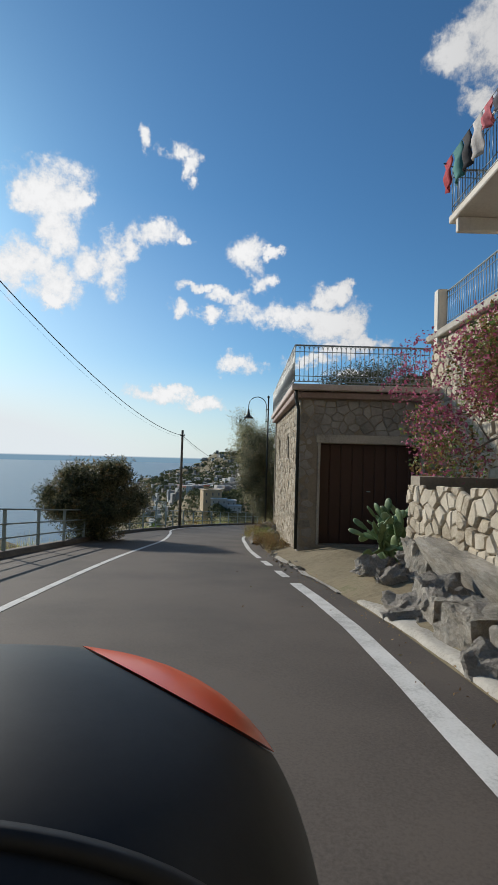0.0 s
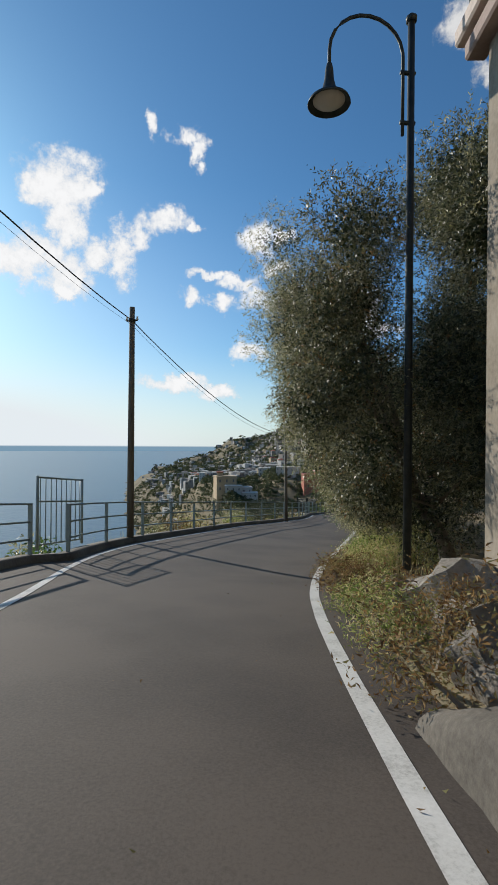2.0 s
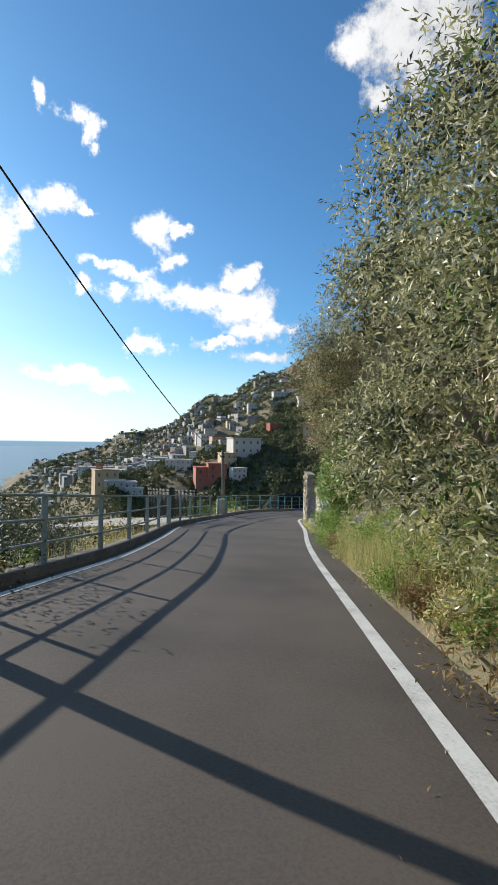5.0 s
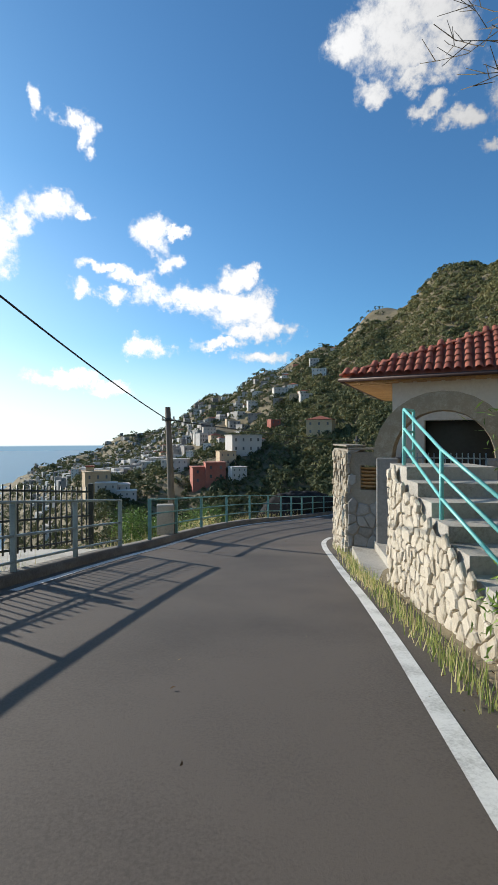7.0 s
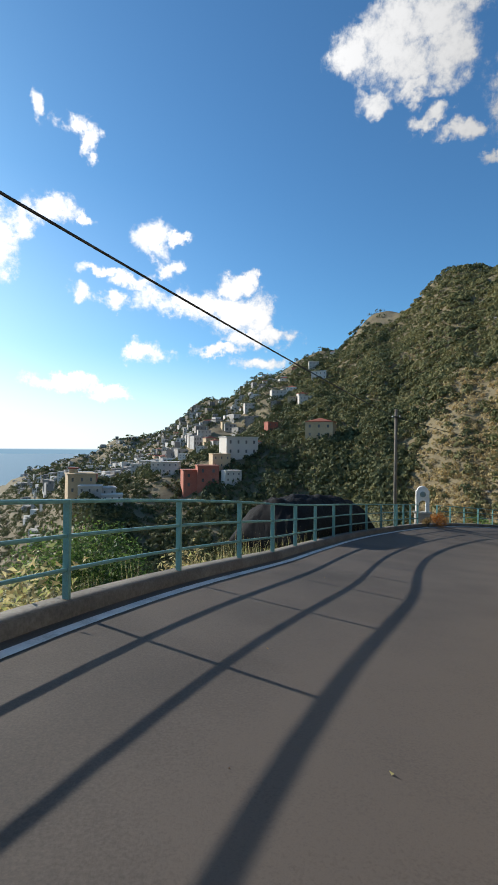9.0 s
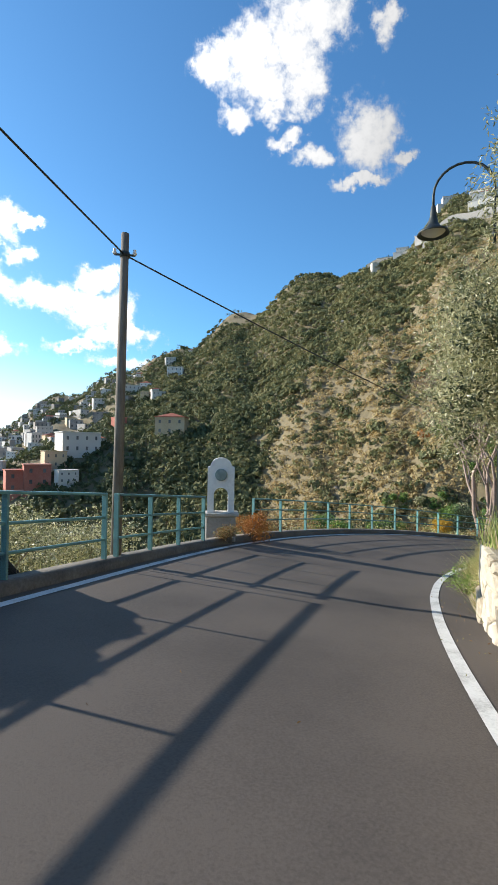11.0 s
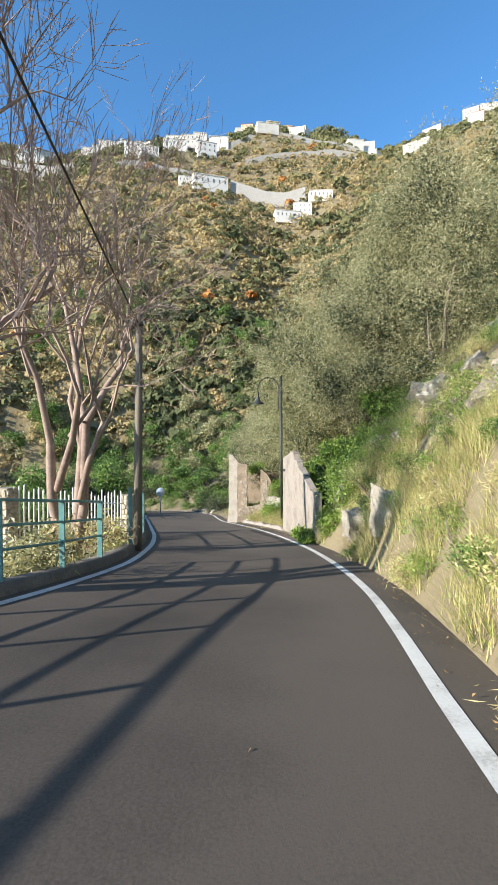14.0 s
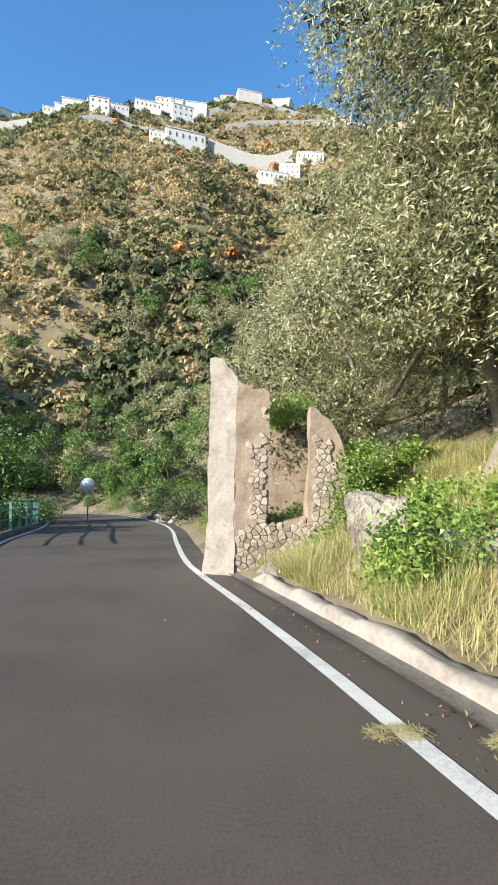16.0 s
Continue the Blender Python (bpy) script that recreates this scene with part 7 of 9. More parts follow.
def picket_fence():
    t = thing("picket_fence", "weathered white picket fence between stone posts", "fence", at=spot(119, -4.5, 0))
    a, b = spot(117.6, -5.45, 0.1), spot(121.3, -3.5, 0.1)
    n = 26
    for i in range(n + 1):
        p = a.lerp(b, i / n)
        h = rng.uniform(1.05, 1.3)
        child("picket", tube("picket", [p, p + Vector((0, 0, h)), p + Vector((0, 0, h + 0.05))], [0.022, 0.022, 0.004], WHITE, 6), t)
    for z in (0.3, 0.9):
        child("crossbar", tube("crossbar", [a + Vector((0, 0, z)), b + Vector((0, 0, z))], 0.02, WHITE, 6), t)
    for s, lat in ((117.3, -5.65), (121.6, -3.3)):
        p = thing("stone_post", "square post of rough pale stones", "post", "stone posts", at=spot(s, lat, 0))
        o = spot(s, lat, -0.3)
        child("core", box_mesh("core", (0.34, 0.34, 1.6), MORTAR, 0.01, (o.x, o.y, o.z + 0.8)), p)
        for q, d in (((-0.17, -0.17), (1, 0, 0)), ((0.17, -0.17), (0, 1, 0)), ((-0.17, 0.17), (0, -1, 0)), ((0.17, 0.17), (-1, 0, 0))):
            stone_face(p, (o.x + q[0], o.y + q[1], o.z), d, (0, 0, 1), 0.34, 1.62, (0.17, 0.15), 0.035, STONE, None, 30)


picket_fence()
bush("yellow_shrub", "yellow autumn shrub behind the railing", spot(106.9, -5.0, 0.05), 0.75, 3500, material("yellow_leaf", [(0.36, 0.20, 0.02), (0.5, 0.30, 0.03), (0.6, 0.40, 0.06)], 0.5, 8, 0.6, 0, spread=0.5, translucent=0.4), (0.07, 0.035), "shrub", "", 5)

# grassy bank with pale rocks on the inside of the bend
blades("bank_grass", "tall pale grass on the sunny bank", verge_spots(80000, 88, 119, 0.05, 4.5, 0.15), 0.36, 0.0042, STRAW, 2.0)
blades("bank_green_grass", "green weeds on the sunny bank", verge_spots(60000, 88, 119, 0.0, 4.2, 0.3), 0.3, 0.005, GRASS, 2.0)
blades("bank_grass_low", "pale dry grass between the slab wall and the ruin", verge_spots(90000, 118, 142, 0.42, 5.0, 0.0), 0.28, 0.0042, STRAW, 2.0)
blades("bank_weeds_low", "green weeds between the slab wall and the ruin", verge_spots(85000, 118, 142, 0.42, 5.0, 0.12), 0.3, 0.0055, GRASS, 1.9)
blades("tall_straw", "tall bleached grass leaning over the edging", verge_spots(7000, 120, 129, 0.38, 2.4, 0.7), 0.55, 0.004, STRAW, 1.6)
for s, d, size in ((99.5, 1.0, 0.7), (102, 0.8, 0.6), (104.5, 1.7, 1.2), (106, 1.2, 0.8), (108.5, 2.2, 1.5), (110, 1.6, 1.1), (111.5, 2.6, 1.6), (113, 1.5, 1.0), (114.6, 1.9, 1.2), (115.5, 1.4, 0.9), (116.6, 2.4, 1.3), (117.4, 1.3, 0.8), (112.4, 3.6, 1.5), (115.2, 3.7, 1.6), (109, 3.9, 1.5), (117.2, 4.2, 1.2), (126.4, 1.7, 1.1), (127.2, 1.9, 0.8), (125.2, 1.4, 0.6), (128.6, 1.2, 0.7)):
    s_ = s
    rock(verge_point(s_, float(right_line(s_)) + 0.5 + d), size * 0.72, "pale limestone rock showing through the grass", "pale rocks in the bank")
for i, (s, lat, up_, size) in enumerate(((108.6, 3.0, 1.7, (0.55, 0.65, 0.5)), (113.8, 2.6, 1.0, (0.5, 0.6, 0.8)), (115.2, 2.45, 0.6, (0.5, 0.55, 0.6)), (116.4, 3.6, 2.3, (0.6, 0.7, 0.6)), (128.9, 3.3, 0.75, (0.95, 1.0, 1.1)))):
    block(spot(s, lat, up_), size, rng.uniform(0, 3), PALE_ROCK, "pale limestone block showing through the grass", "pale rocks in the bank", 30 + i)
for i in range(12):
    s_ = rng.uniform(98, 117.5)
    rock(verge_point(s_, float(right_line(s_)) + 0.5 + rng.uniform(0.3, 2.8)), rng.uniform(0.4, 1.0), "pale limestone rock showing through the grass", "pale rocks in the bank")
for s, lat, up, size in ((54.9, 2.15, 0.9, 0.85), (55.7, 2.2, 0.55, 0.8), (56.4, 2.1, 0.2, 0.65), (54.2, 2.0, 0.3, 0.6)):
    rock(spot(s, lat, up), size, "pale limestone boulder in the overgrown bank", "pale rocks in the bank")
for s, lat, up, size in ((53.3, 1.35, 0.0, 0.5), (54.2, 1.4, 0.05, 0.55), (55.0, 1.5, 0.0, 0.6), (55.8, 1.5, 0.2, 0.65), (56.5, 1.6, 0.2, 0.7), (57.2, 1.65, 0.5, 0.7), (57.3, 1.75, 1.1, 0.7), (57.4, 1.85, 1.6, 0.7)):
    bush("bank_shrub", "bright yellow-green shrub growing between the boulders", spot(s, lat, up), size, 2200, BRIGHT_LEAF, (0.07, 0.018), "shrub", "shrubs on the bank", 5)
for i in range(110):
    s = rng.uniform(97, 122)
    d = rng.uniform(0.3, 1.6) if i % 2 else rng.uniform(0.7, 4.2)
    bush("green_weed", "bright green leafy weeds in the bank", verge_point(s, float(right_line(s)) + 0.5 + d), rng.uniform(0.3, 0.65), 800, BRIGHT_LEAF if rng.random() < 0.6 else GREEN_LEAF, (0.045, 0.022), "weeds", "green weeds on the bank", 4)
for i in range(90):
    s = rng.uniform(119.5, 140)
    d = rng.uniform(0.75, 4.6)
    if 128.0 < s < 130.8 and d < 2.0:
        continue
    bush("green_weed", "bright green leafy weeds in the bank", verge_point(s, float(right_line(s)) + 0.5 + d), rng.uniform(0.45, 0.8), 1700, BRIGHT_LEAF if rng.random() < 0.7 else GREEN_LEAF, (0.08, 0.045), "weeds", "green weeds on the bank", 5)


rough_strip(122.3, 129.6, 0.60, 0.84, 0.14, "low broken pale concrete edging below the bank", OLD_PLASTER)
_gs = np.arange(118.5, 131.5, 0.5)
tagged(new("gutter", ribbon("gutter", _gs, [right_line(_gs) + 0.44, right_line(_gs) + 0.52, right_line(_gs) + 0.60], [0.012, 0.006, 0.02], KERB, smooth=False)), "dark gutter along the edging", "gutter", kind="structure")


def straw_heap(x, y, long_, wide, turn):
    n = 260
    z = float(ground_height(x, y)) + 0.02
    a, r = rng.uniform(0, 2 * math.pi, n), np.sqrt(rng.random(n))
    c = np.stack([x + r * (np.cos(a) * long_ * math.cos(turn) - np.sin(a) * wide * math.sin(turn)), y + r * (np.cos(a) * long_ * math.sin(turn) + np.sin(a) * wide * math.cos(turn)), z + 0.035 * rng.random(n) * (1 - r)], 1)
    w = rng.uniform(0, 2 * math.pi, n)
    d = np.stack([np.cos(w), np.sin(w), rng.uniform(-0.02, 0.05, n)], 1) * rng.uniform(0.02, 0.06, (n, 1))
    side = np.stack([-np.sin(w), np.cos(w), np.zeros(n)], 1) * 0.0022
    me = quick_mesh("straw_heap", np.stack([c - d - side, c - d + side, c + d], 1).reshape(-1, 3), np.arange(n * 3).reshape(n, 3), STRAW)
    tagged(new("straw_heap", me), "dry straw swept onto the road's edge line", "straw", kind="stuff")


straw_heap(56.42, 94.59, 0.17, 0.07, -1.3)
straw_heap(56.42, 94.04, 0.15, 0.06, -1.2)


for i in range(175):
    s = rng.uniform(89, 117.5) if i < 130 else rng.uniform(107, 118)
    d = rng.uniform(-0.1, 2.8) if i < 130 else rng.uniform(0.2, 4.5)
    m = [STRAW, STRAW, GRASS, BRIGHT_LEAF, GREEN_LEAF][int(rng.integers(5))]
    bush("bank_weed", "tangled grass and weeds on the sunny bank", verge_point(s, float(right_line(s)) + 0.5 + d), min(rng.uniform(0.35, 0.8), 0.38 + 0.3 * d), 1100, m, (0.10, 0.009) if m is STRAW else (0.045, 0.016), "weeds", "weeds on the bank", 5)
for i in range(40):
    s = rng.uniform(136, 168)
    lat = float(right_line(s)) + rng.uniform(0.9, 5) if i % 2 else float(kerb_line(s)) - rng.uniform(0.6, 3)
    bush("dark_shrub", "dense dark shrub beside the road's end", verge_point(s, lat), rng.uniform(0.9, 2.0), 1900, GREEN_LEAF if rng.random() < 0.6 else DARK_LEAF, (0.12, 0.06), "shrub", "shrubs at the road's end", 6)


def slab_wall():
    t = thing("slab_wall", "weathered concrete buttress wall with a stepped top", "wall", at=spot(120, 2.2, 0))
    steps = [(122.4, 2.66), (121.1, 2.74), (120.6, 2.66), (120.45, 2.42), (120.05, 2.33), (119.95, 2.14), (119.2, 1.86), (119.1, 1.74), (118.35, 1.42), (117.75, 1.32)]
    bm = bmesh.new()
    rows = []
    for s, h in steps:
        for lat in (2.12, 2.30):
            p = spot(s, lat)
            base = place(s, lat)[2]
            rows.append((bm.verts.new((p.x, p.y, base - 0.5)), bm.verts.new((p.x, p.y, base + h))))
    for i in range(len(steps) - 1):
        a, b, c, d = rows[2 * i], rows[2 * i + 1], rows[2 * i + 2], rows[2 * i + 3]
        for f in ((a[0], a[1], c[1], c[0]), (b[0], d[0], d[1], b[1]), (a[1], b[1], d[1], c[1])):
            bm.faces.new(f)
    for a, b in ((rows[0], rows[1]), (rows[-2], rows[-1])):
        bm.faces.new((a[0], b[0], b[1], a[1]))
    bmesh.ops.recalc_face_normals(bm, faces=bm.faces)
    child("wall", from_bm("wall", bm, OLD_PLASTER), t)
    for i in (2, 4, 6, 8):
        p, q = spot(steps[i - 1][0] - 0.02, 2.21), spot(steps[i][0] + 0.02, 2.21)
        z0, z1 = place(steps[i - 1][0], 2.3)[2] + steps[i - 1][1], place(steps[i][0], 2.3)[2] + steps[i][1]
        d = Vector((q.x - p.x, q.y - p.y, z1 - z0))
        m = Matrix.Translation(((p.x + q.x) / 2, (p.y + q.y) / 2, (z0 + z1) / 2 + 0.03)) @ d.to_track_quat("X", "Z").to_matrix().to_4x4()
        child("coping", box_mesh("coping", (d.length + 0.04, 0.22, 0.04), OLD_PLASTER, 0.01, m=m), t)
    child("pipe_end", tube("pipe_end", [spot(122.0, 2.06, 2.2), spot(122.0, 2.2, 2.2)], 0.045, IRON, 10), t)


slab_wall()
for s, lat, up_, size in ((117.9, 1.85, 0.0, 0.45), (118.2, 1.95, 0.0, 0.35), (117.2, 2.6, 0.3, 0.9), (116.6, 2.9, 0.9, 1.0), (117.6, 3.2, 1.2, 0.9), (118.4, 3.4, 1.6, 0.9)):
    bush("creeper", "bright green leafy creeper beside the concrete buttress", spot(s, lat, up_), size, 2600, BRIGHT_LEAF, (0.07, 0.045), "creeper", "creepers on the bank", 6)


def ragged_wall(name, parent, a, u, n, x0, x1, bottom, top, thick, mat, flare=0.0):
    """A broken piece of wall from x0 to x1 along u; bottom and top give its edges."""
    cols, rows = 6, 28
    v, f = [], []
    for off in (0.0, thick):
        for i in range(cols + 1):
            x = x0 + (x1 - x0) * i / cols
            lo, hi = bottom(x), top(x)
            for j in range(rows + 1):
                w = j / rows
                z = lo + (hi - lo) * w
                rag = 0.045 * noise_at((x0 * 5 + off, z * 2.3, x1), 1, 2)
                xx = x + (rag if i in (0, cols) else 0) - (flare * max(0, 0.35 - w) if i == 0 else 0)
                out = 0.015 * noise_at((x * 3, z * 3, off + 2), 1, 3) + (flare * max(0, 0.3 - w) if off == 0 else 0)
                p = a + u * xx + n * (out - off)
                v.append((p.x, p.y, a.z + z))
    m, k = rows + 1, (cols + 1) * (rows + 1)
    for i in range(cols):
        for j in range(rows):
            q = i * m + j
            f += [(q, q + m, q + m + 1, q + 1), (k + q, k + q + 1, k + q + m + 1, k + q + m)]
        q = i * m
        f += [(q, k + q, k + q + m, q + m), (q + rows, q + m + rows, k + q + m + rows, k + q + rows)]
    for j in range(rows):
        for q in (j, cols * m + j):
            f.append((q, q + 1, k + q + 1, k + q))
    bm = bmesh.new()
    bm.from_mesh(mesh_of(name, v, f, mat))
    bmesh.ops.recalc_face_normals(bm, faces=bm.faces)
    return child(name, from_bm(name, bm, mat), parent)


def ruin():
    t = thing("ruined_wall", "ruined plastered stone wall with an empty window", "ruin", at=spot(130.5, 1.2, 0))
    a, b = spot(130.4, 0.78, -0.2), spot(130.05, 3.0, -0.2)
    d = Vector((b.x - a.x, b.y - a.y, 0))
    L = d.length
    u = d.normalized()
    n = Vector((u.y, -u.x, 0))
    ground = lambda x: -0.2
    crest = lambda x: float(np.interp(x, [0, 0.2, 0.45, 0.9, 1.6, 2.0, L], [3.75, 3.7, 3.35, 3.2, 2.95, 2.75, 2.1])) + 0.14 * noise_at((x * 5, 7, 0), 1, 2)
    sill = lambda x: 0.95 + 0.25 * (x - 0.9) + 0.1 * noise_at((x * 5, 1, 0), 1, 2)
    ragged_wall("plaster_pier", t, a, u, n, -0.04, 0.40, ground, crest, 0.5, RUIN_PLASTER, 0.35)
    ragged_wall("rubble_pier", t, a, u, n, 0.40, 0.95, ground, crest, 0.42, OCHRE_PLASTER)
    ragged_wall("parapet", t, a, u, n, 0.95, 1.62, ground, sill, 0.40, OCHRE_PLASTER)
    ragged_wall("right_pier", t, a, u, n, 1.62, L, ground, crest, 0.42, OCHRE_PLASTER)

    def bare_plaster(x, y, hx, hy):
        if 0.55 - hx < x < 1.22 + hx and y > 1.12 - hy:
            return True
        edge = min(abs(x - 0.5), abs(x - 1.28))
        return y > 0.9 and edge + 0.16 * noise_at((x * 3, y * 2.2, 4), 1, 3) > (0.32 if y < 2.4 else 0.1)

    stone_face(t, a + u * 0.42, d, (0, 0, 1), L - 0.5, 3.2, (0.15, 0.068), 0.03, RUBBLE, bare_plaster, 150, None, lambda x: crest(x + 0.42) - 0.25, 0.002)
    child("back_wall", wall_with_holes("back_wall", OCHRE_PLASTER, (a - n * 2.2).to_tuple(), d, L + 0.4, 2.7, 0.3, []), t)
    c = spot(133.2, 1.15)
    d2 = Vector((a.x - c.x, a.y - c.y, 0))
    child("side_wall", wall_with_holes("side_wall", OLD_PLASTER, (c.x, c.y, a.z - 0.2), d2, d2.length - 0.6, 1.3, 0.4, []), t)
    for i in range(26):
        s = rng.uniform(129.2, 133) if i < 16 else rng.uniform(129.0, 130.0)
        rock(verge_point(s, float(right_line(s)) + 0.5 + rng.uniform(0.45, 1.8)), rng.uniform(0.15, 0.45), "broken stone at the foot of the ruin", "rubble")
    # creepers over the broken wall
    for x, z, out, size in ((1.3, 2.9, -1.6, 0.8), (1.15, 0.75, -0.9, 0.75), (2.35, 1.2, 0.35, 0.9), (2.0, 0.7, 0.5, 0.75), (2.5, 2.0, 0.1, 0.8), (0.75, 0.05, 0.3, 0.5)):
        p = a + u * x + n * out
        bush("creeper", "bright green creeper growing over the ruined wall", (p.x, p.y, a.z + z - 0.2), size, 2600, BRIGHT_LEAF, (0.06, 0.04), "creeper", "creepers on the ruin", 6)


ruin()
for i in range(14):
    s = rng.uniform(146, 156)
    rock(spot(s, float(right_line(s)) + rng.uniform(0.2, 1.4), 0.1), rng.uniform(0.4, 0.9), "pale broken rock at the road's edge", "rubble")


def traffic_mirror():
    base = Vector((79.2, 108.9, place(151.5, -1.3)[2]))
    t = thing("traffic_mirror", "round convex traffic mirror on a post", "traffic mirror", at=base)
    child("post", tube("post", [base - Vector((0, 0, 0.3)), base + Vector((0, 0, 2.3))], 0.04, GREY_RAIL, 10), t)
    glass = bpy.data.materials.new("mirror_glass")
    glass.use_nodes = True
    sh = glass.node_tree.nodes["Principled BSDF"]
    sh.inputs["Base Color"].default_value, sh.inputs["Metallic"].default_value, sh.inputs["Roughness"].default_value = (0.92, 0.93, 0.94, 1), 0.7, 0.45
    disc = lathe("mirror", [(0.0, 0.10), (0.12, 0.092), (0.24, 0.066), (0.36, 0.02), (0.37, 0.0)], glass, 28)
    rim = lathe("rim", [(0.36, 0.03), (0.40, 0.02), (0.41, -0.01), (0.38, -0.04), (0.0, -0.06)], WHITE, 28)
    m = Matrix.Translation(base + Vector((0, 0, 2.0))) @ (Vector((-0.80, -0.42, -0.05))).to_track_quat("Z", "Y").to_matrix().to_4x4()
    disc.transform(m), rim.transform(m)
    child("mirror", disc, t, "convex mirror face")
    child("rim", rim, t, "white round backing")


traffic_mirror()

# olive wood above the ruin and slab wall
for s, lat, h, n in ((115.5, 7.4, 5.0, 28000), (119.5, 6.0, 5.6, 34000), (122.5, 4.6, 5.4, 40000), (125.6, 5.2, 7.6, 52000), (129, 4.8, 7.2, 50000), (133, 4.2, 5.4, 34000), (137, 3.8, 5.0, 26000), (141, 3.4, 4.6, 20000), (146, 3.2, 4.2, 16000), (124.5, 9.0, 6.5, 26000), (130, 9.5, 7.0, 30000), (137, 9.0, 6.0, 22000), (118.5, 10, 6.5, 26000), (145, 9, 6.0, 16000), (114, 11, 6.0, 20000)):
    base = verge_point(s, lat)
    h = h * (1.55 if lat < 6 else 1.35)
    n = n * (1.0 if lat < 6 else 0.6)
    bl = clumped(base + Vector((0.3, -0.8, 0.3)), h, h * 0.34, 20, 0.3)
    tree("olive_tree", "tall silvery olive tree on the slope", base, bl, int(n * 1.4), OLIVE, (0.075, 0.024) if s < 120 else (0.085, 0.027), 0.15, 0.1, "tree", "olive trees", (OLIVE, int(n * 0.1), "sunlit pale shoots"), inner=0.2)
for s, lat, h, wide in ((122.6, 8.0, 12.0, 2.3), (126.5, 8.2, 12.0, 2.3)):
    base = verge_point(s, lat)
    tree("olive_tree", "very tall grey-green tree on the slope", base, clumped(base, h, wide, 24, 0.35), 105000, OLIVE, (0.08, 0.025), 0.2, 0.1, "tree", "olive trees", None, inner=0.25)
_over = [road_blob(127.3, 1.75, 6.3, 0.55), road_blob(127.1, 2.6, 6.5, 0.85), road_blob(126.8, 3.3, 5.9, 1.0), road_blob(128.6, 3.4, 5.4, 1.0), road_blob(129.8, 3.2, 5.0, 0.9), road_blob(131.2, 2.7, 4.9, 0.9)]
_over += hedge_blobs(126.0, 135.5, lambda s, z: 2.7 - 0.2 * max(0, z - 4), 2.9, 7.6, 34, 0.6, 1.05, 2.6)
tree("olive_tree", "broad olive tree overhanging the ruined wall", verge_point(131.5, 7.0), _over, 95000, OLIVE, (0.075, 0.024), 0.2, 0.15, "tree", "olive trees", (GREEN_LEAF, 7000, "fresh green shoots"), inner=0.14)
for s, lat, h in ((120.8, 4.9, 3.2), (121.5, 4.0, 2.2), (120.2, 3.4, 1.6), (124.8, 3.6, 2.2), (134, 2.8, 2.2)):
    base = verge_point(s, lat)
    tree("green_tree", "small bright green tree among the olives", base, clumped(base, h, h * 0.45, 8, 0.3), 12000, GREEN_LEAF, (0.1, 0.05), 0.06, 0.0, "tree", "green saplings", (BRIGHT_LEAF, 2500, "light green shoots"))
# dark wood in the hollow beyond
for i in range(74):
    s = rng.uniform(118, 170)
    lat = float(kerb_line(s)) - rng.uniform(2.5, 13)
    if s < 136:
        lat -= 12
    if s > 150 and rng.random() < 0.4:
        lat = float(right_line(s)) + rng.uniform(2, 12)
    base = verge_point(s, lat)
    h = rng.uniform(3.5, 6.0)
    tree("dark_tree", "dense dark green tree in the hollow", base, clumped(base, h, h * 0.45, 9, 0.25), 3200, GREEN_LEAF if rng.random() < 0.5 else DARK_LEAF, (0.22, 0.12), 0.14, 0.0, "tree", "trees in the hollow")
for i in range(60):
    x, y = 98 + rng.uniform(-10, 30), 122 + rng.uniform(-20, 30)
    s, lat = line_distance(np.array([x]), np.array([y]))
    if abs(lat[0]) < 5.5:
        continue
    z = float(ground_height(x, y)) - 0.3
    h = rng.uniform(4, 7)
    base = Vector((x, y, z))
    tree("dark_tree", "dense dark green tree in the hollow", base, clumped(base, h, h * 0.45, 9, 0.2), 2600, GREEN_LEAF if rng.random() < 0.5 else OLIVE, (0.28, 0.15), 0.16, 0.0, "tree", "trees in the hollow")


for i in range(46):
    x, y = rng.uniform(95, 112), rng.uniform(112, 137)
    s, lat = line_distance(np.array([x]), np.array([y]))
    if abs(lat[0]) < 4.5 or (s[0] < 172 and lat[0] < 0):
        continue
    bush("dark_shrub", "dense dark shrub beside the road's end", (x, y, float(ground_height(x, y)) - 0.4), rng.uniform(2.2, 3.6), 1500, DARK_LEAF if i % 3 else GREEN_LEAF, (0.26, 0.14), "shrub", "shrubs at the road's end", 7)


# ---- far hillside: scrub, houses, terraces ----
def hill_point(az, r):
    a = radians(az)
    x, y = HUB[0] - r * math.sin(a), HUB[1] + r * math.cos(a)
    z = float(ground_height(np.array(x), np.array(y)))
    s, lat = line_distance(np.array([x]), np.array([y]))
    z += noise_at((x, y, 0), 0.018, 5) * min(1, max(0, (abs(lat[0]) - 14) / 60)) * min(9, max(1, r / 40))
    return Vector((x, y, z))


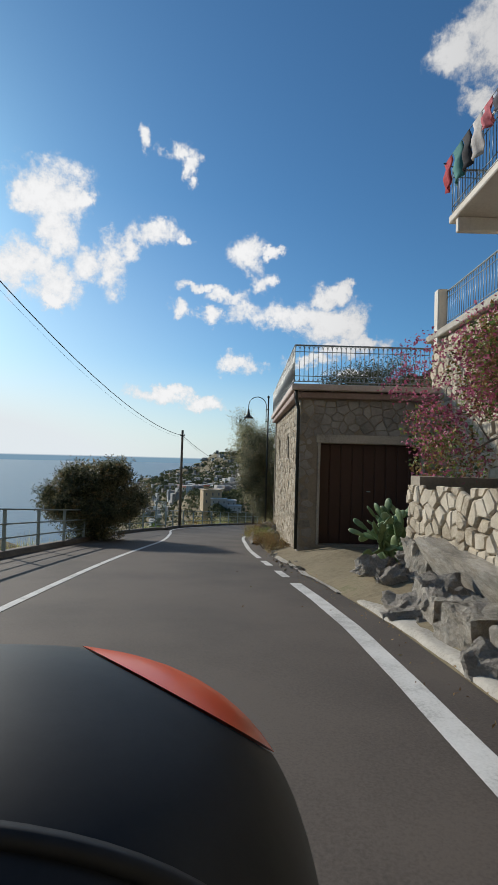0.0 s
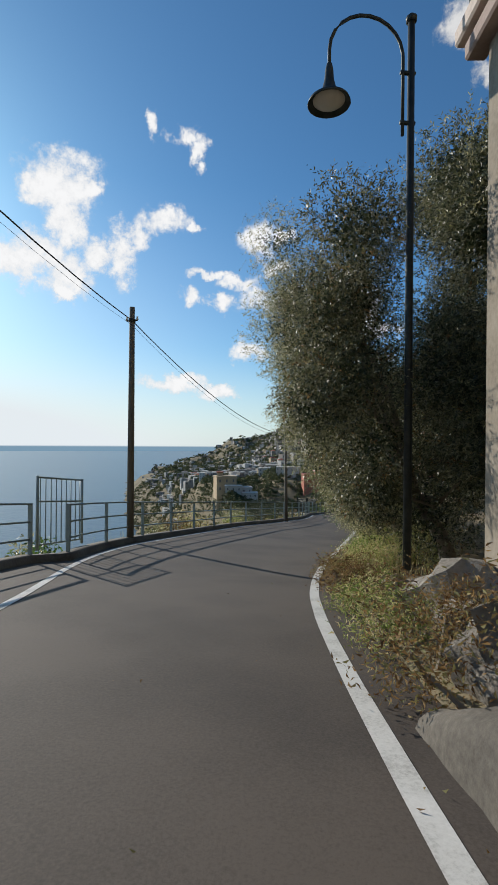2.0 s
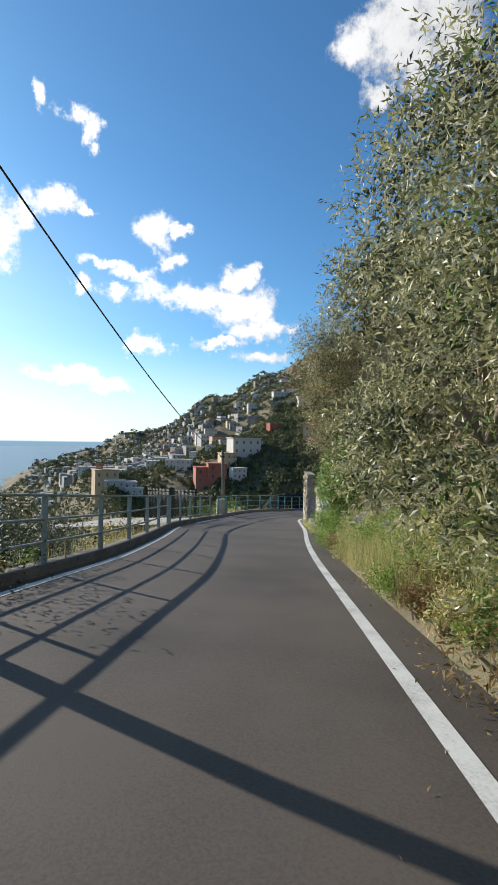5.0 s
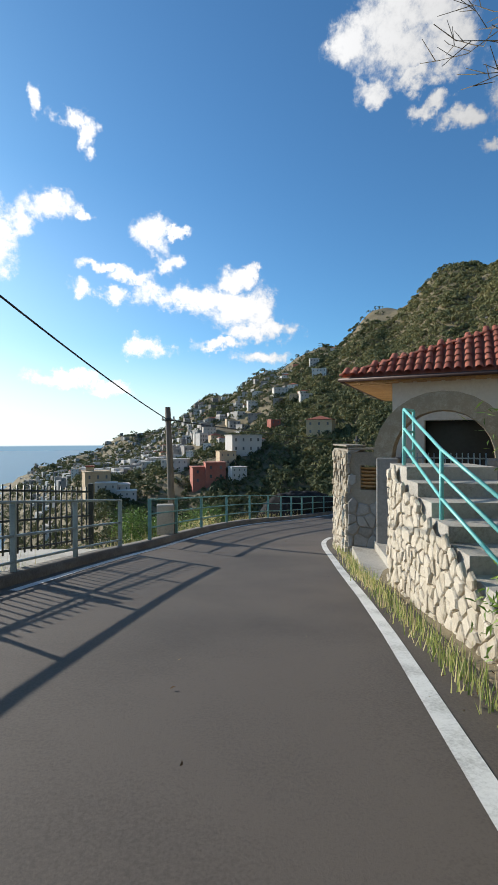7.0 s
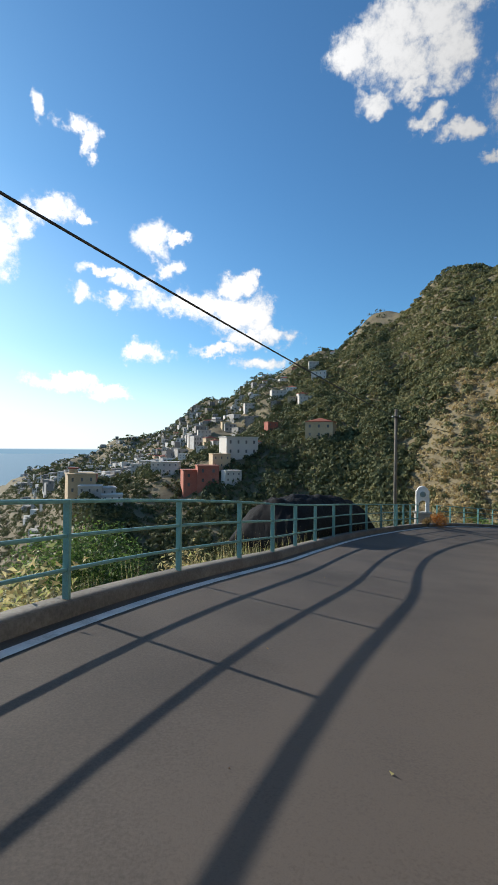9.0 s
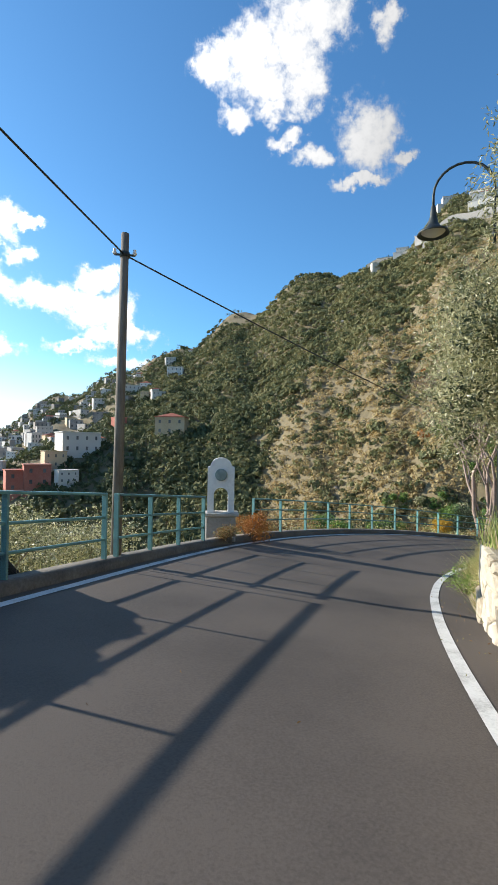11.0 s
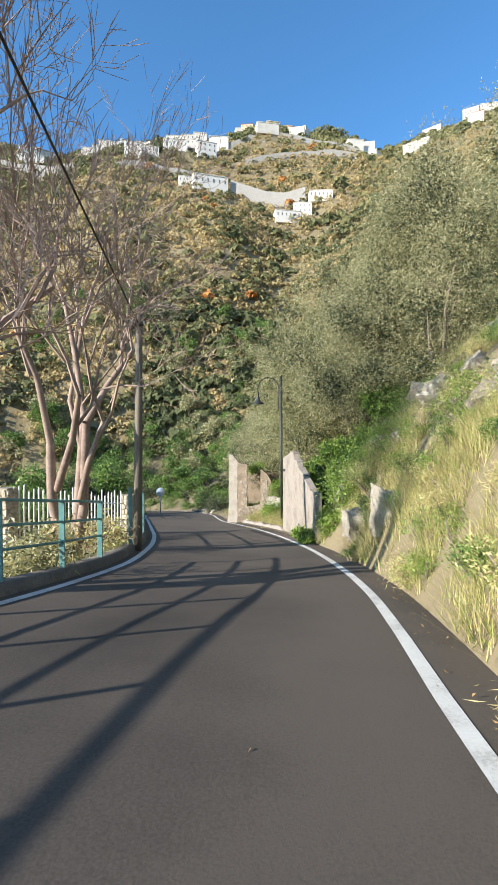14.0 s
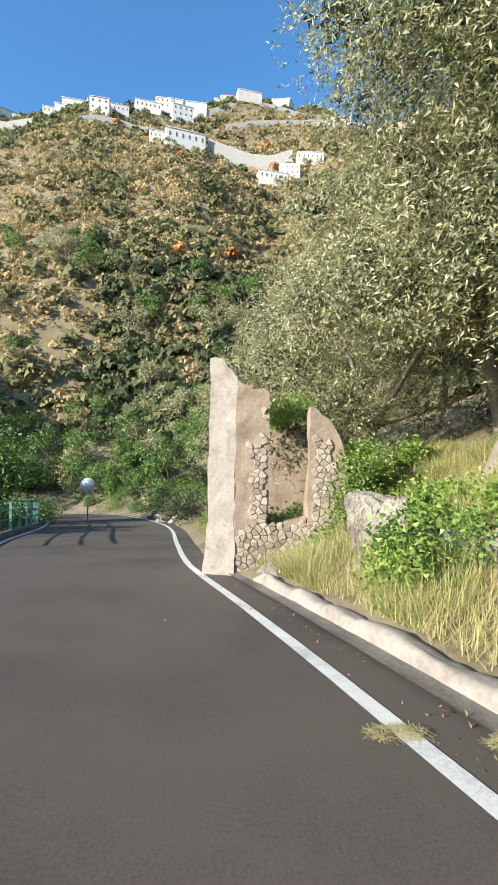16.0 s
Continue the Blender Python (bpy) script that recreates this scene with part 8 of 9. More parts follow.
def scrub(name, label, n, az, rad, size, mat, per=26, clump=None, thin=0.0, dry=None):
    """Far bushes as small tufts of facets, all one object."""
    az_, r_ = rng.uniform(*az, n * 3), np.exp(rng.uniform(math.log(rad[0]), math.log(rad[1]), n * 3))
    if clump is not None:
        keep = np.array([noise_at((a * 0.12, r * 0.02, clump), 1.0, 3) for a, r in zip(az_, r_)]) >= rng.uniform(-0.35, 0.35, n * 3)
        az_, r_ = az_[keep], r_[keep]
    if dry is not None:
        # the sunny lower slope is dry and open, the upper one wooded
        edge = np.interp(-az_, [14, 24, 32, 43, 52, 60, 72, 100], [60, 115, 165, 198, 206, 226, 250, 250]) * (1 + 0.18 * np.array([noise_at((a * 0.15, r * 0.012, 8.8), 1.0, 3) for a, r in zip(az_, r_)]))
        inside = r_ < edge
        keep = (inside if dry else ~inside) | (rng.random(len(az_)) < 0.13)
        az_, r_ = az_[keep], r_[keep]
    if thin:
        keep = ~((az_ > -72) & (az_ < -26) & (r_ < 190)) | (rng.random(len(az_)) < thin)
        az_, r_ = az_[keep], r_[keep]
    az_, r_ = az_[:int(n * 1.25)], r_[:int(n * 1.25)]
    x, y = HUB[0] - r_ * np.sin(np.radians(az_)), HUB[1] + r_ * np.cos(np.radians(az_))
    s, lat = line_distance(x, y)
    z = ground_height(x, y) + np.array([noise_at((a, b, 0), 0.018, 5) for a, b in zip(x, y)]) * np.clip((np.abs(lat) - 14) / 60, 0, 1) * np.clip(r_ / 40, 1, 9)
    keep = (z > SEA_Z + 1) & (np.abs(lat) > 14)
    x, y, z, r_ = x[keep][:n], y[keep][:n], z[keep][:n], r_[keep][:n]
    sizes = rng.uniform(*size, len(x)) * (0.75 + r_ / 900)
    centres = np.stack([x, y, z + sizes * 0.25], 1)
    c, k = np.repeat(np.array(centres), per, 0), np.repeat(np.array(sizes), per)
    u = rng.normal(size=(len(c), 3))
    u /= np.linalg.norm(u, axis=1)[:, None]
    u[:, 2] = np.abs(u[:, 2]) * 0.95 - 0.1
    p = c + u * (k * rng.uniform(0.42, 0.56, len(c)))[:, None]
    # facets lie along the bush's rounded outside, so that it has a lit and a shaded side
    nrm = u + rng.normal(size=(len(c), 3)) * 0.42
    nrm /= np.linalg.norm(nrm, axis=1)[:, None]
    d = np.cross(nrm, rng.normal(size=(len(c), 3)))
    d /= np.linalg.norm(d, axis=1)[:, None]
    e = np.cross(nrm, d)
    w = (k * rng.uniform(0.12, 0.23, len(c)))[:, None]
    verts = np.stack([p - d * w, p + d * w * 0.8 - e * w * 0.5, p + e * w * 1.2], 1).reshape(-1, 3)
    me = quick_mesh(name, verts, np.arange(len(c) * 3).reshape(-1, 3), mat)
    return tagged(new(name, me), label, "scrub", kind="stuff")


scrub("hillside_scrub", "dark green scrub and trees over the upper mountainside", 9000, (-112, -14), (60, 420), (1.6, 4.2), SCRUB, 30, None, 0.0, False)
scrub("hillside_dark_scrub", "dark evergreen trees over the upper mountainside", 3600, (-112, -14), (60, 420), (2.0, 4.6), SCRUB_DARK, 34, 1.7, 0.0, False)
scrub("hillside_dry_scrub", "golden-brown autumn scrub over the lower mountainside", 16000, (-100, -18), (60, 300), (0.9, 2.6), SCRUB_DRY, 20, None, 0.0, True)
scrub("hillside_green_scrub", "green bushes scattered over the dry mountainside", 2200, (-104, -18), (60, 280), (1.0, 3.0), SCRUB, 34, 5.2, 0.0, True)
scrub("hollow_wood", "dark wood in the hollow at the foot of the mountain", 1300, (-98, -62), (62, 112), (1.6, 3.6), SCRUB_DARK, 80)
scrub("coast_wood", "dark scrub over the slopes below the town", 3200, (-14, 30), (85, 260), (1.5, 3.6), SCRUB_DARK, 30)
scrub("ridge_trees", "trees along the mountain's crest", 1300, (-105, -12), (250, 420), (2.5, 4.5), SCRUB, 30)
scrub("valley_wood", "dark trees in the valley below the road", 2400, (-92, 36), (46, 150), (1.8, 4.2), SCRUB_DARK, 30, 4.4, 0.1)
scrub("town_trees", "dark trees among the houses of the town", 5200, (-26, 18), (140, 900), (2.5, 5.0), SCRUB_DARK, 16, 3.1)
scrub("far_wood", "woods on the far ridge", 2600, (-24, 15), (350, 1100), (3.0, 6.0), SCRUB_DARK, 18)
scrub("coast_scrub", "dark scrub on the slope above the sea", 3600, (8, 60), (40, 300), (1.2, 3.0), SCRUB_DARK, 18)
scrub("headland_scrub", "scrub on the headland below the town", 6200, (10, 29), (110, 900), (2.0, 4.0), SCRUB_DARK, 16)
scrub("upper_wood", "dense scrub and small trees on the upper slope", 3400, (-52, -12), (205, 400), (1.4, 3.6), SCRUB, 26)
scrub("autumn_trees", "orange autumn trees on the slope", 16, (-82, -34), (110, 230), (2.5, 4.0), ORANGE_LEAF, 60)


def house_parts(w, d, h, floors, cols, hipped, wall_mat):
    """Meshes of a small far house: walls, roof, and one window."""
    bm = bmesh.new()
    box_bm(bm, (0, 0, h / 2 - 1.5), (w, d, h + 3))
    wall = from_bm("wall", bm, wall_mat)
    bm = bmesh.new()
    box_bm(bm, (0, 0, h + 0.15), (w + 0.5, d + 0.5, 0.3))
    if hipped:
        r = bmesh.ops.create_cone(bm, segments=4, radius1=0.72 * max(w, d), radius2=0.2, depth=1.6, cap_ends=True)
        bmesh.ops.transform(bm, matrix=Matrix.Translation((0, 0, h + 1.05)) @ Matrix.Diagonal((w / max(w, d), d / max(w, d), 1, 1)) @ Matrix.Rotation(math.pi / 4, 4, "Z"), verts=r["verts"])
    roof = from_bm("roof", bm, TILE if hipped else wall_mat)
    win = box_mesh("window", (w / cols * 0.22, 0.12, h / floors * 0.36), FAR_WINDOW, 0.0)
    return wall, roof, win


HOUSE_KINDS = []
for k, (w, d, h, fl, co, hip, mat) in enumerate(((9, 7, 6, 2, 3, False, HOUSE_WHITE), (12, 8, 6.5, 2, 4, False, HOUSE_WHITE), (7, 7, 7.5, 3, 2, False, HOUSE_WHITE), (10, 8, 6, 2, 3, True, HOUSE_WHITE), (9, 8, 7, 2, 3, False, HOUSE_OCHRE), (11, 8, 6.5, 2, 3, True, HOUSE_OCHRE), (8, 7, 7, 2, 2, False, HOUSE_RED), (16, 8, 4.5, 1, 6, False, HOUSE_WHITE))):
    HOUSE_KINDS.append((w, d, h, fl, co, *house_parts(w, d, h, fl, co, hip, mat)))
HOUSE_LABELS = ["flat-roofed white town house on the slope", "wide flat-roofed white house on the slope", "tall narrow white house on the slope", "white house with a tiled roof on the slope", "ochre flat-roofed house on the slope", "ochre house with a tiled roof on the slope", "red-painted house on the slope", "long low white building on a terrace"]


def house(p, kind, turn, scale=1.0, label=None, group="houses of the town", detail=True):
    w, d, h, fl, co, wall, roof, win = HOUSE_KINDS[kind]
    t = thing("house", label or HOUSE_LABELS[kind], "house", group, at=p)
    t.rotation_euler = (0, 0, turn)
    t.scale = (scale, scale, scale)
    child("wall", wall, t, m=Matrix.Identity(4))
    child("roof", roof, t, m=Matrix.Identity(4))
    if detail:
        for f in range(fl):
            for c in range(co):
                child("window", win, t, m=Matrix.Translation(((c + 0.5) * w / co - w / 2, -d / 2 - 0.02, (f + 0.5) * h / fl)))
    return t


def facing(p, jitter=0.3):
    """Turn so that the front looks back at the road's bend."""
    v = Vector((HUB[0], HUB[1], 0)) - p
    return math.atan2(v.y, v.x) + math.pi / 2 + rng.uniform(-jitter, jitter)


# nearer part of the town: measured neighbours first
TOWN = [(13.5, 185, 4, 1.1), (12.6, 176, 0, 0.9), (11.4, 178, 1, 0.9), (10.2, 172, 0, 0.8), (-5.8, 187, 1, 1.15), (-3.2, 178, 4, 0.8), (-1.4, 170, 6, 1.0), (0.4, 172, 6, 1.0), (-4.4, 165, 0, 0.7),
        (2.6, 190, 0, 0.8), (3.8, 205, 0, 0.7), (-16.4, 190, 5, 1.05), (-12.4, 330, 1, 0.9), (-14.2, 345, 3, 0.8), (-17.5, 340, 1, 0.9), (-17.0, 390, 0, 0.9), (-13.8, 420, 3, 0.9), (-8.8, 330, 0, 0.8)]
for az, r, k, sc in TOWN:
    p = hill_point(az, r)
    house(p, k, facing(p), sc)
for i in range(150):
    az, r = rng.uniform(-20, 14), rng.uniform(190, 520)
    dense = np.interp(az, [-20, -8, 0, 14], [0.25, 0.5, 1.0, 1.0])
    if rng.random() > dense:
        continue
    p = hill_point(az, r)
    house(p, int(rng.choice([0, 0, 1, 2, 3, 3, 4, 5, 6])), facing(p, 0.5), rng.uniform(0.45, 0.8))
# bell tower
p = hill_point(14.2, 186)
t = thing("bell_tower", "square ochre bell tower in the town", "tower", at=p)
child("shaft", box_mesh("shaft", (3.2, 3.2, 18), HOUSE_OCHRE, 0.1, (p.x, p.y, p.z + 6)), t)
child("belfry", box_mesh("belfry", (2.8, 2.8, 3), HOUSE_OCHRE, 0.1, (p.x, p.y, p.z + 16.3)), t)
child("cap", box_mesh("cap", (3.6, 3.6, 0.5), TILE, 0.1, (p.x, p.y, p.z + 18)), t)
# the far town, too small to tell apart
fv, ff = [], []
wv, wf = [], []
for i in range(1050):
    az, r = rng.uniform(-14, 15.8), math.exp(rng.uniform(math.log(300), math.log(1080)))
    p = hill_point(az, r)
    if p.z < SEA_Z + 4 or (az < -4 and rng.random() < 0.75):
        continue
    w, d, h = rng.uniform(4, 9), rng.uniform(4, 8), rng.uniform(2.6, 5.5)
    a = facing(p, 0.6)
    ca, sa = math.cos(a), math.sin(a)
    b = len(fv)
    for x, y, z in ((-1, -1, -0.6), (1, -1, -0.6), (1, 1, -0.6), (-1, 1, -0.6), (-1, -1, 1), (1, -1, 1), (1, 1, 1), (-1, 1, 1)):
        fv.append((p.x + (x * w * ca - y * d * sa) / 2, p.y + (x * w * sa + y * d * ca) / 2, p.z + z * h))
    ff += [tuple(b + i for i in q) for q in ((4, 5, 6, 7), (0, 1, 5, 4), (1, 2, 6, 5), (2, 3, 7, 6), (3, 0, 4, 7))]
    for c in range(3):
        for f in range(2):
            if rng.random() < 0.2:
                continue
            b = len(wv)
            for x, z in ((-0.12, -0.14), (0.12, -0.14), (0.12, 0.14), (-0.12, 0.14)):
                x, y, z = -0.66 + 0.66 * c + x, -1.03, 0.16 + 0.5 * f + z
                wv.append((p.x + (x * w * ca - y * d * sa) / 2, p.y + (x * w * sa + y * d * ca) / 2, p.z + z * h))
            wf.append((b, b + 1, b + 2, b + 3))
tagged(new("distant_town", mesh_of("distant_town", fv, ff, material("distant_plaster", [(0.26, 0.23, 0.20), (0.42, 0.39, 0.35), (0.6, 0.57, 0.52)], 0.2, 2, 0.9, 0, spread=0.7))), "crowded pale houses of the distant town", "town", kind="stuff")
tagged(new("distant_windows", mesh_of("distant_windows", wv, wf, FAR_WINDOW)), "small dark windows of the distant town", "window", kind="stuff")

# villas and terraces high on the mountain
VILLAS = [(-62, 222, 0, 1.2), (-63.5, 226, 7, 0.9), (-66.5, 236, 7, 1.0), (-68.2, 240, 1, 1.0), (-69.8, 232, 1, 1.1), (-71.5, 245, 0, 1.0), (-74.6, 275, 5, 0.9), (-77.4, 284, 4, 1.25), (-79, 286, 4, 1.0), (-69.7, 176, 7, 1.1), (-67.6, 180, 7, 0.7),
          (-77.8, 160, 7, 0.75), (-79.5, 161, 1, 0.7), (-81.5, 166, 7, 0.7), (-52, 290, 7, 1.0), (-54, 285, 7, 0.9), (-49, 296, 7, 0.9), (-44, 330, 1, 1.0), (-42, 335, 7, 1.0), (-46, 318, 0, 0.9), (-58, 262, 7, 1.0), (-88, 290, 0, 1.0), (-98, 262, 0, 1.2), (-99.5, 262, 1, 1.0)]
for az, r, k, sc in VILLAS:
    p = hill_point(az, r)
    house(p + Vector((0, 0, 0.5)), k, facing(p, 0.25), sc * 0.64, None, "villas on the mountain")


for i in range(34):
    az = rng.uniform(-104, -40)
    r = float(np.interp(-az, [40, 50, 62, 70, 78, 90, 104], [330, 290, 278, 272, 272, 286, 262])) - rng.uniform(0, 34)
    p = hill_point(az, r)
    house(p, int(rng.choice([0, 1, 2, 3, 7, 7])), facing(p, 0.5), rng.uniform(0.45, 0.75), None, "villas on the mountain", False)


def terrace(az0, az1, r0, r1, h, n=14):
    """A long stone terrace wall on the slope."""
    pts = [hill_point(az0 + (az1 - az0) * i / n, r0 + (r1 - r0) * i / n) for i in range(n + 1)]
    verts, faces = [], []
    for p in pts:
        v = (Vector((HUB[0], HUB[1], p.z)) - p).normalized()
        for off, z in ((0, -2), (0, h), (-1.5, h), (-1.5, -2)):
            verts.append(p + v * off + Vector((0, 0, z)))
    for i in range(n):
        for k in range(3):
            faces.append((4 * i + k, 4 * i + 4 + k, 4 * i + 5 + k, 4 * i + k + 1))
    return tagged(new("terrace_wall", mesh_of("terrace_wall", verts, faces, STONE_GREY)), "long stone terrace wall across the mountainside", "terrace wall", "terraces on the mountain")


terrace(-72, -80, 176, 172, 5), terrace(-74, -86, 215, 215, 2.5), terrace(-72, -88, 240, 245, 2.5), terrace(-70, -84, 262, 268, 2), terrace(-46, -56, 260, 235, 5), terrace(-40, -47, 318, 300, 4), terrace(-60, -68, 205, 200, 3)
for i in range(60):
    az, r = rng.uniform(-85, -35), rng.uniform(100, 260)
    p = hill_point(az, r) - Vector((0, 0, 0.6))
    ob = rock(p, rng.uniform(1.5, 4), "grey limestone outcrop on the mountainside", "outcrops on the mountain")
# islands on the horizon
for x, y, w, h in ((-330, 4300, 120, 26), (-180, 4350, 60, 16), (-420, 4250, 40, 10)):
    bm = bmesh.new()
    bmesh.ops.create_icosphere(bm, subdivisions=3, radius=1)
    for v in bm.verts:
        v.co *= 1 + 0.3 * noise.fractal(v.co * 2 + Vector((x, 0, 0)), 1, 2, 3)
        v.co = Vector((v.co.x * w, v.co.y * w * 0.5, v.co.z * h))
    ob = tagged(new("island", from_bm("island", bm, SCRUB, True)), "small rocky island on the horizon", "island", "islands")
    ob.location = (x, y, SEA_Z)


# ---- the small red car that stands at the start of the road ----
def city_car():
    eye = Vector((0.07, 0.0, 1.25))
    M = Matrix.Translation(eye) @ Matrix.Rotation(radians(3.3), 4, "Z")
    red = material("red_car_paint", [(0.78, 0.10, 0.035), (0.84, 0.12, 0.042), (0.88, 0.13, 0.05)], 0.6, 6, 0.25, 0.0, spec=0.6)
    black = material("black_plastic", [(0.012, 0.012, 0.012), (0.018, 0.018, 0.018), (0.024, 0.023, 0.022)], 2, 90, 0.5, 0.12, 0.001, spec=0.3)
    tyre_mat = material("tyre_rubber", [(0.012, 0.012, 0.012), (0.02, 0.02, 0.02)], 4, 60, 0.85, 0.3, 0.003)
    rim_mat = material("wheel_rim", [(0.35, 0.35, 0.36), (0.5, 0.5, 0.51)], 3, 40, 0.3, 0.0, metal=0.9)
    lamp_mat = material("headlamp_lens", [(0.6, 0.62, 0.64), (0.75, 0.77, 0.79)], 3, 20, 0.1, 0.0, spec=0.8)
    rear_mat = material("rear_lamp_lens", [(0.30, 0.01, 0.01), (0.4, 0.015, 0.012)], 3, 20, 0.15, 0.0, spec=0.7)
    mirror_mat = bpy.data.materials.new("wing_mirror_glass")
    mirror_mat.use_nodes = True
    sh = mirror_mat.node_tree.nodes["Principled BSDF"]
    sh.inputs["Base Color"].default_value, sh.inputs["Metallic"].default_value, sh.inputs["Roughness"].default_value = (0.75, 0.77, 0.78, 1), 1.0, 0.04
    car = thing("car", "small red city car with black trim on the road", "car", at=eye - Vector((0, 0, 1.2)))

    def put(name, me, parent, label="", smooth=True):
        me.transform(M)
        if smooth:
            me.polygons.foreach_set("use_smooth", [True] * len(me.polygons))
        return child(name, me, parent, label)

    # body: cross-sections from the nose backwards; x from the car's middle line
    mid, slope = -1.12, -0.10
    rows = [(0.98, 0.50, 0.36, 0.52), (0.94, 0.66, 0.28, 0.60), (0.80, 0.74, 0.22, 0.67), (0.55, 0.77, 0.20, 0.72), (0.25, 0.78, 0.20, 0.78), (-0.10, 0.79, 0.20, 0.82), (-0.9, 0.79, 0.20, 0.84), (-1.45, 0.77, 0.24, 0.84), (-1.65, 0.70, 0.30, 0.80), (-1.70, 0.55, 0.36, 0.70)]
    n = 20
    verts, faces = [], []
    for y, w, lo, hi in rows:
        for k in range(n):
            a = 2 * math.pi * k / n
            c, s_ = math.cos(a), math.sin(a)
            q = (abs(c) ** 4 + abs(s_) ** 4) ** -0.25
            verts.append((mid + w * c * q, y, (lo + hi) / 2 + (hi - lo) / 2 * s_ * q - 1.25 + slope * y))
    for i in range(len(rows) - 1):
        for k in range(n):
            j = (k + 1) % n
            faces.append((i * n + k, i * n + j, (i + 1) * n + j, (i + 1) * n + k))
    faces += [tuple(range(n)), tuple((len(rows) - 1) * n + k for k in range(n))[::-1]]
    body = put("body", mesh_of("body", verts, faces, red), car, "glossy red body shell")
    # cabin: glass band, then roof
    ring = [(0.22, 0.66, 0.78), (-0.30, 0.56, 1.16), (-1.25, 0.56, 1.20), (-1.62, 0.64, 0.84)]
    gv, gf = [], []
    for y, w, z in ring:
        for x in (-w, w):
            gv.append((mid + x, y, z - 1.25 + slope * y))
    base = [(0.20, 0.70), (-1.60, 0.70)]
    for y, w in base:
        for x in (-w, w):
            gv.append((mid + x, y, 0.76 - 1.25 + slope * y))
    gf = [(0, 2, 3, 1), (4, 6, 7, 5), (0, 8, 10, 6, 4, 2), (1, 3, 5, 7, 11, 9), (2, 4, 5, 3)]
    put("window_band", mesh_of("window_band", gv, gf, WINDOW_DARK), car, "dark window glass", False)
    bm = bmesh.new()
    box_bm(bm, (mid, -0.78, 1.195 - 1.25 + 0.078), (1.16, 1.02, 0.06), None, 0.025)
    put("roof", from_bm("roof", bm, black), car, "black roof")
    for x in (-0.68, 0.68):
        for y in (0.52, -1.22):
            wheel = put("wheel", lathe("wheel", [(0.0, -0.07), (0.19, -0.08), (0.20, -0.06), (0.20, 0.06), (0.19, 0.08), (0.0, 0.07)], rim_mat, 24), car)
            wheel.data.transform(M.inverted())
            wheel.data.transform(M @ Matrix.Translation((mid + x, y, 0.29 - 1.25 + slope * y)) @ Matrix.Rotation(math.pi / 2, 4, "Y"))
            tyre = lathe("tyre", [(0.195, -0.09), (0.27, -0.095), (0.29, -0.06), (0.29, 0.06), (0.27, 0.095), (0.195, 0.09)], tyre_mat, 28)
            tyre.transform(M @ Matrix.Translation((mid + x, y, 0.29 - 1.25 + slope * y)) @ Matrix.Rotation(math.pi / 2, 4, "Y"))
            child("tyre", tyre, wheel, "black rubber tyre")
        bm = bmesh.new()
        bmesh.ops.create_uvsphere(bm, u_segments=16, v_segments=10, radius=1)
        bmesh.ops.transform(bm, matrix=Matrix.Translation((mid + x * 0.72, 0.90, 0.52 - 1.25 - 0.09)) @ Matrix.Diagonal((0.13, 0.08, 0.07, 1)), verts=bm.verts)
        put("headlight", from_bm("headlight", bm, lamp_mat), car, "clear headlamp lens")
        bm = bmesh.new()
        box_bm(bm, (mid + x * 0.86, -1.66, 0.72 - 1.25 + 0.166), (0.14, 0.08, 0.18), None, 0.02)
        put("rear_light", from_bm("rear_light", bm, rear_mat), car, "red rear lamp lens")
    bm = bmesh.new()
    box_bm(bm, (mid, 0.95, 0.36 - 1.25 - 0.095), (1.2, 0.10, 0.14), None, 0.03)
    put("bumper", from_bm("bumper", bm, black), car, "black plastic bumper")
    bm = bmesh.new()
    box_bm(bm, (mid, 1.005, 0.45 - 1.25 - 0.1), (0.42, 0.012, 0.10), None, 0.004)
    put("number_plate", from_bm("number_plate", bm, WHITE), car, "blank white number plate")

    # wing mirror: black dome above, red cap in front, glass behind
    cen, axes = Vector((-0.125, 0.215, -0.213)), Vector((0.18, 0.145, 0.112))

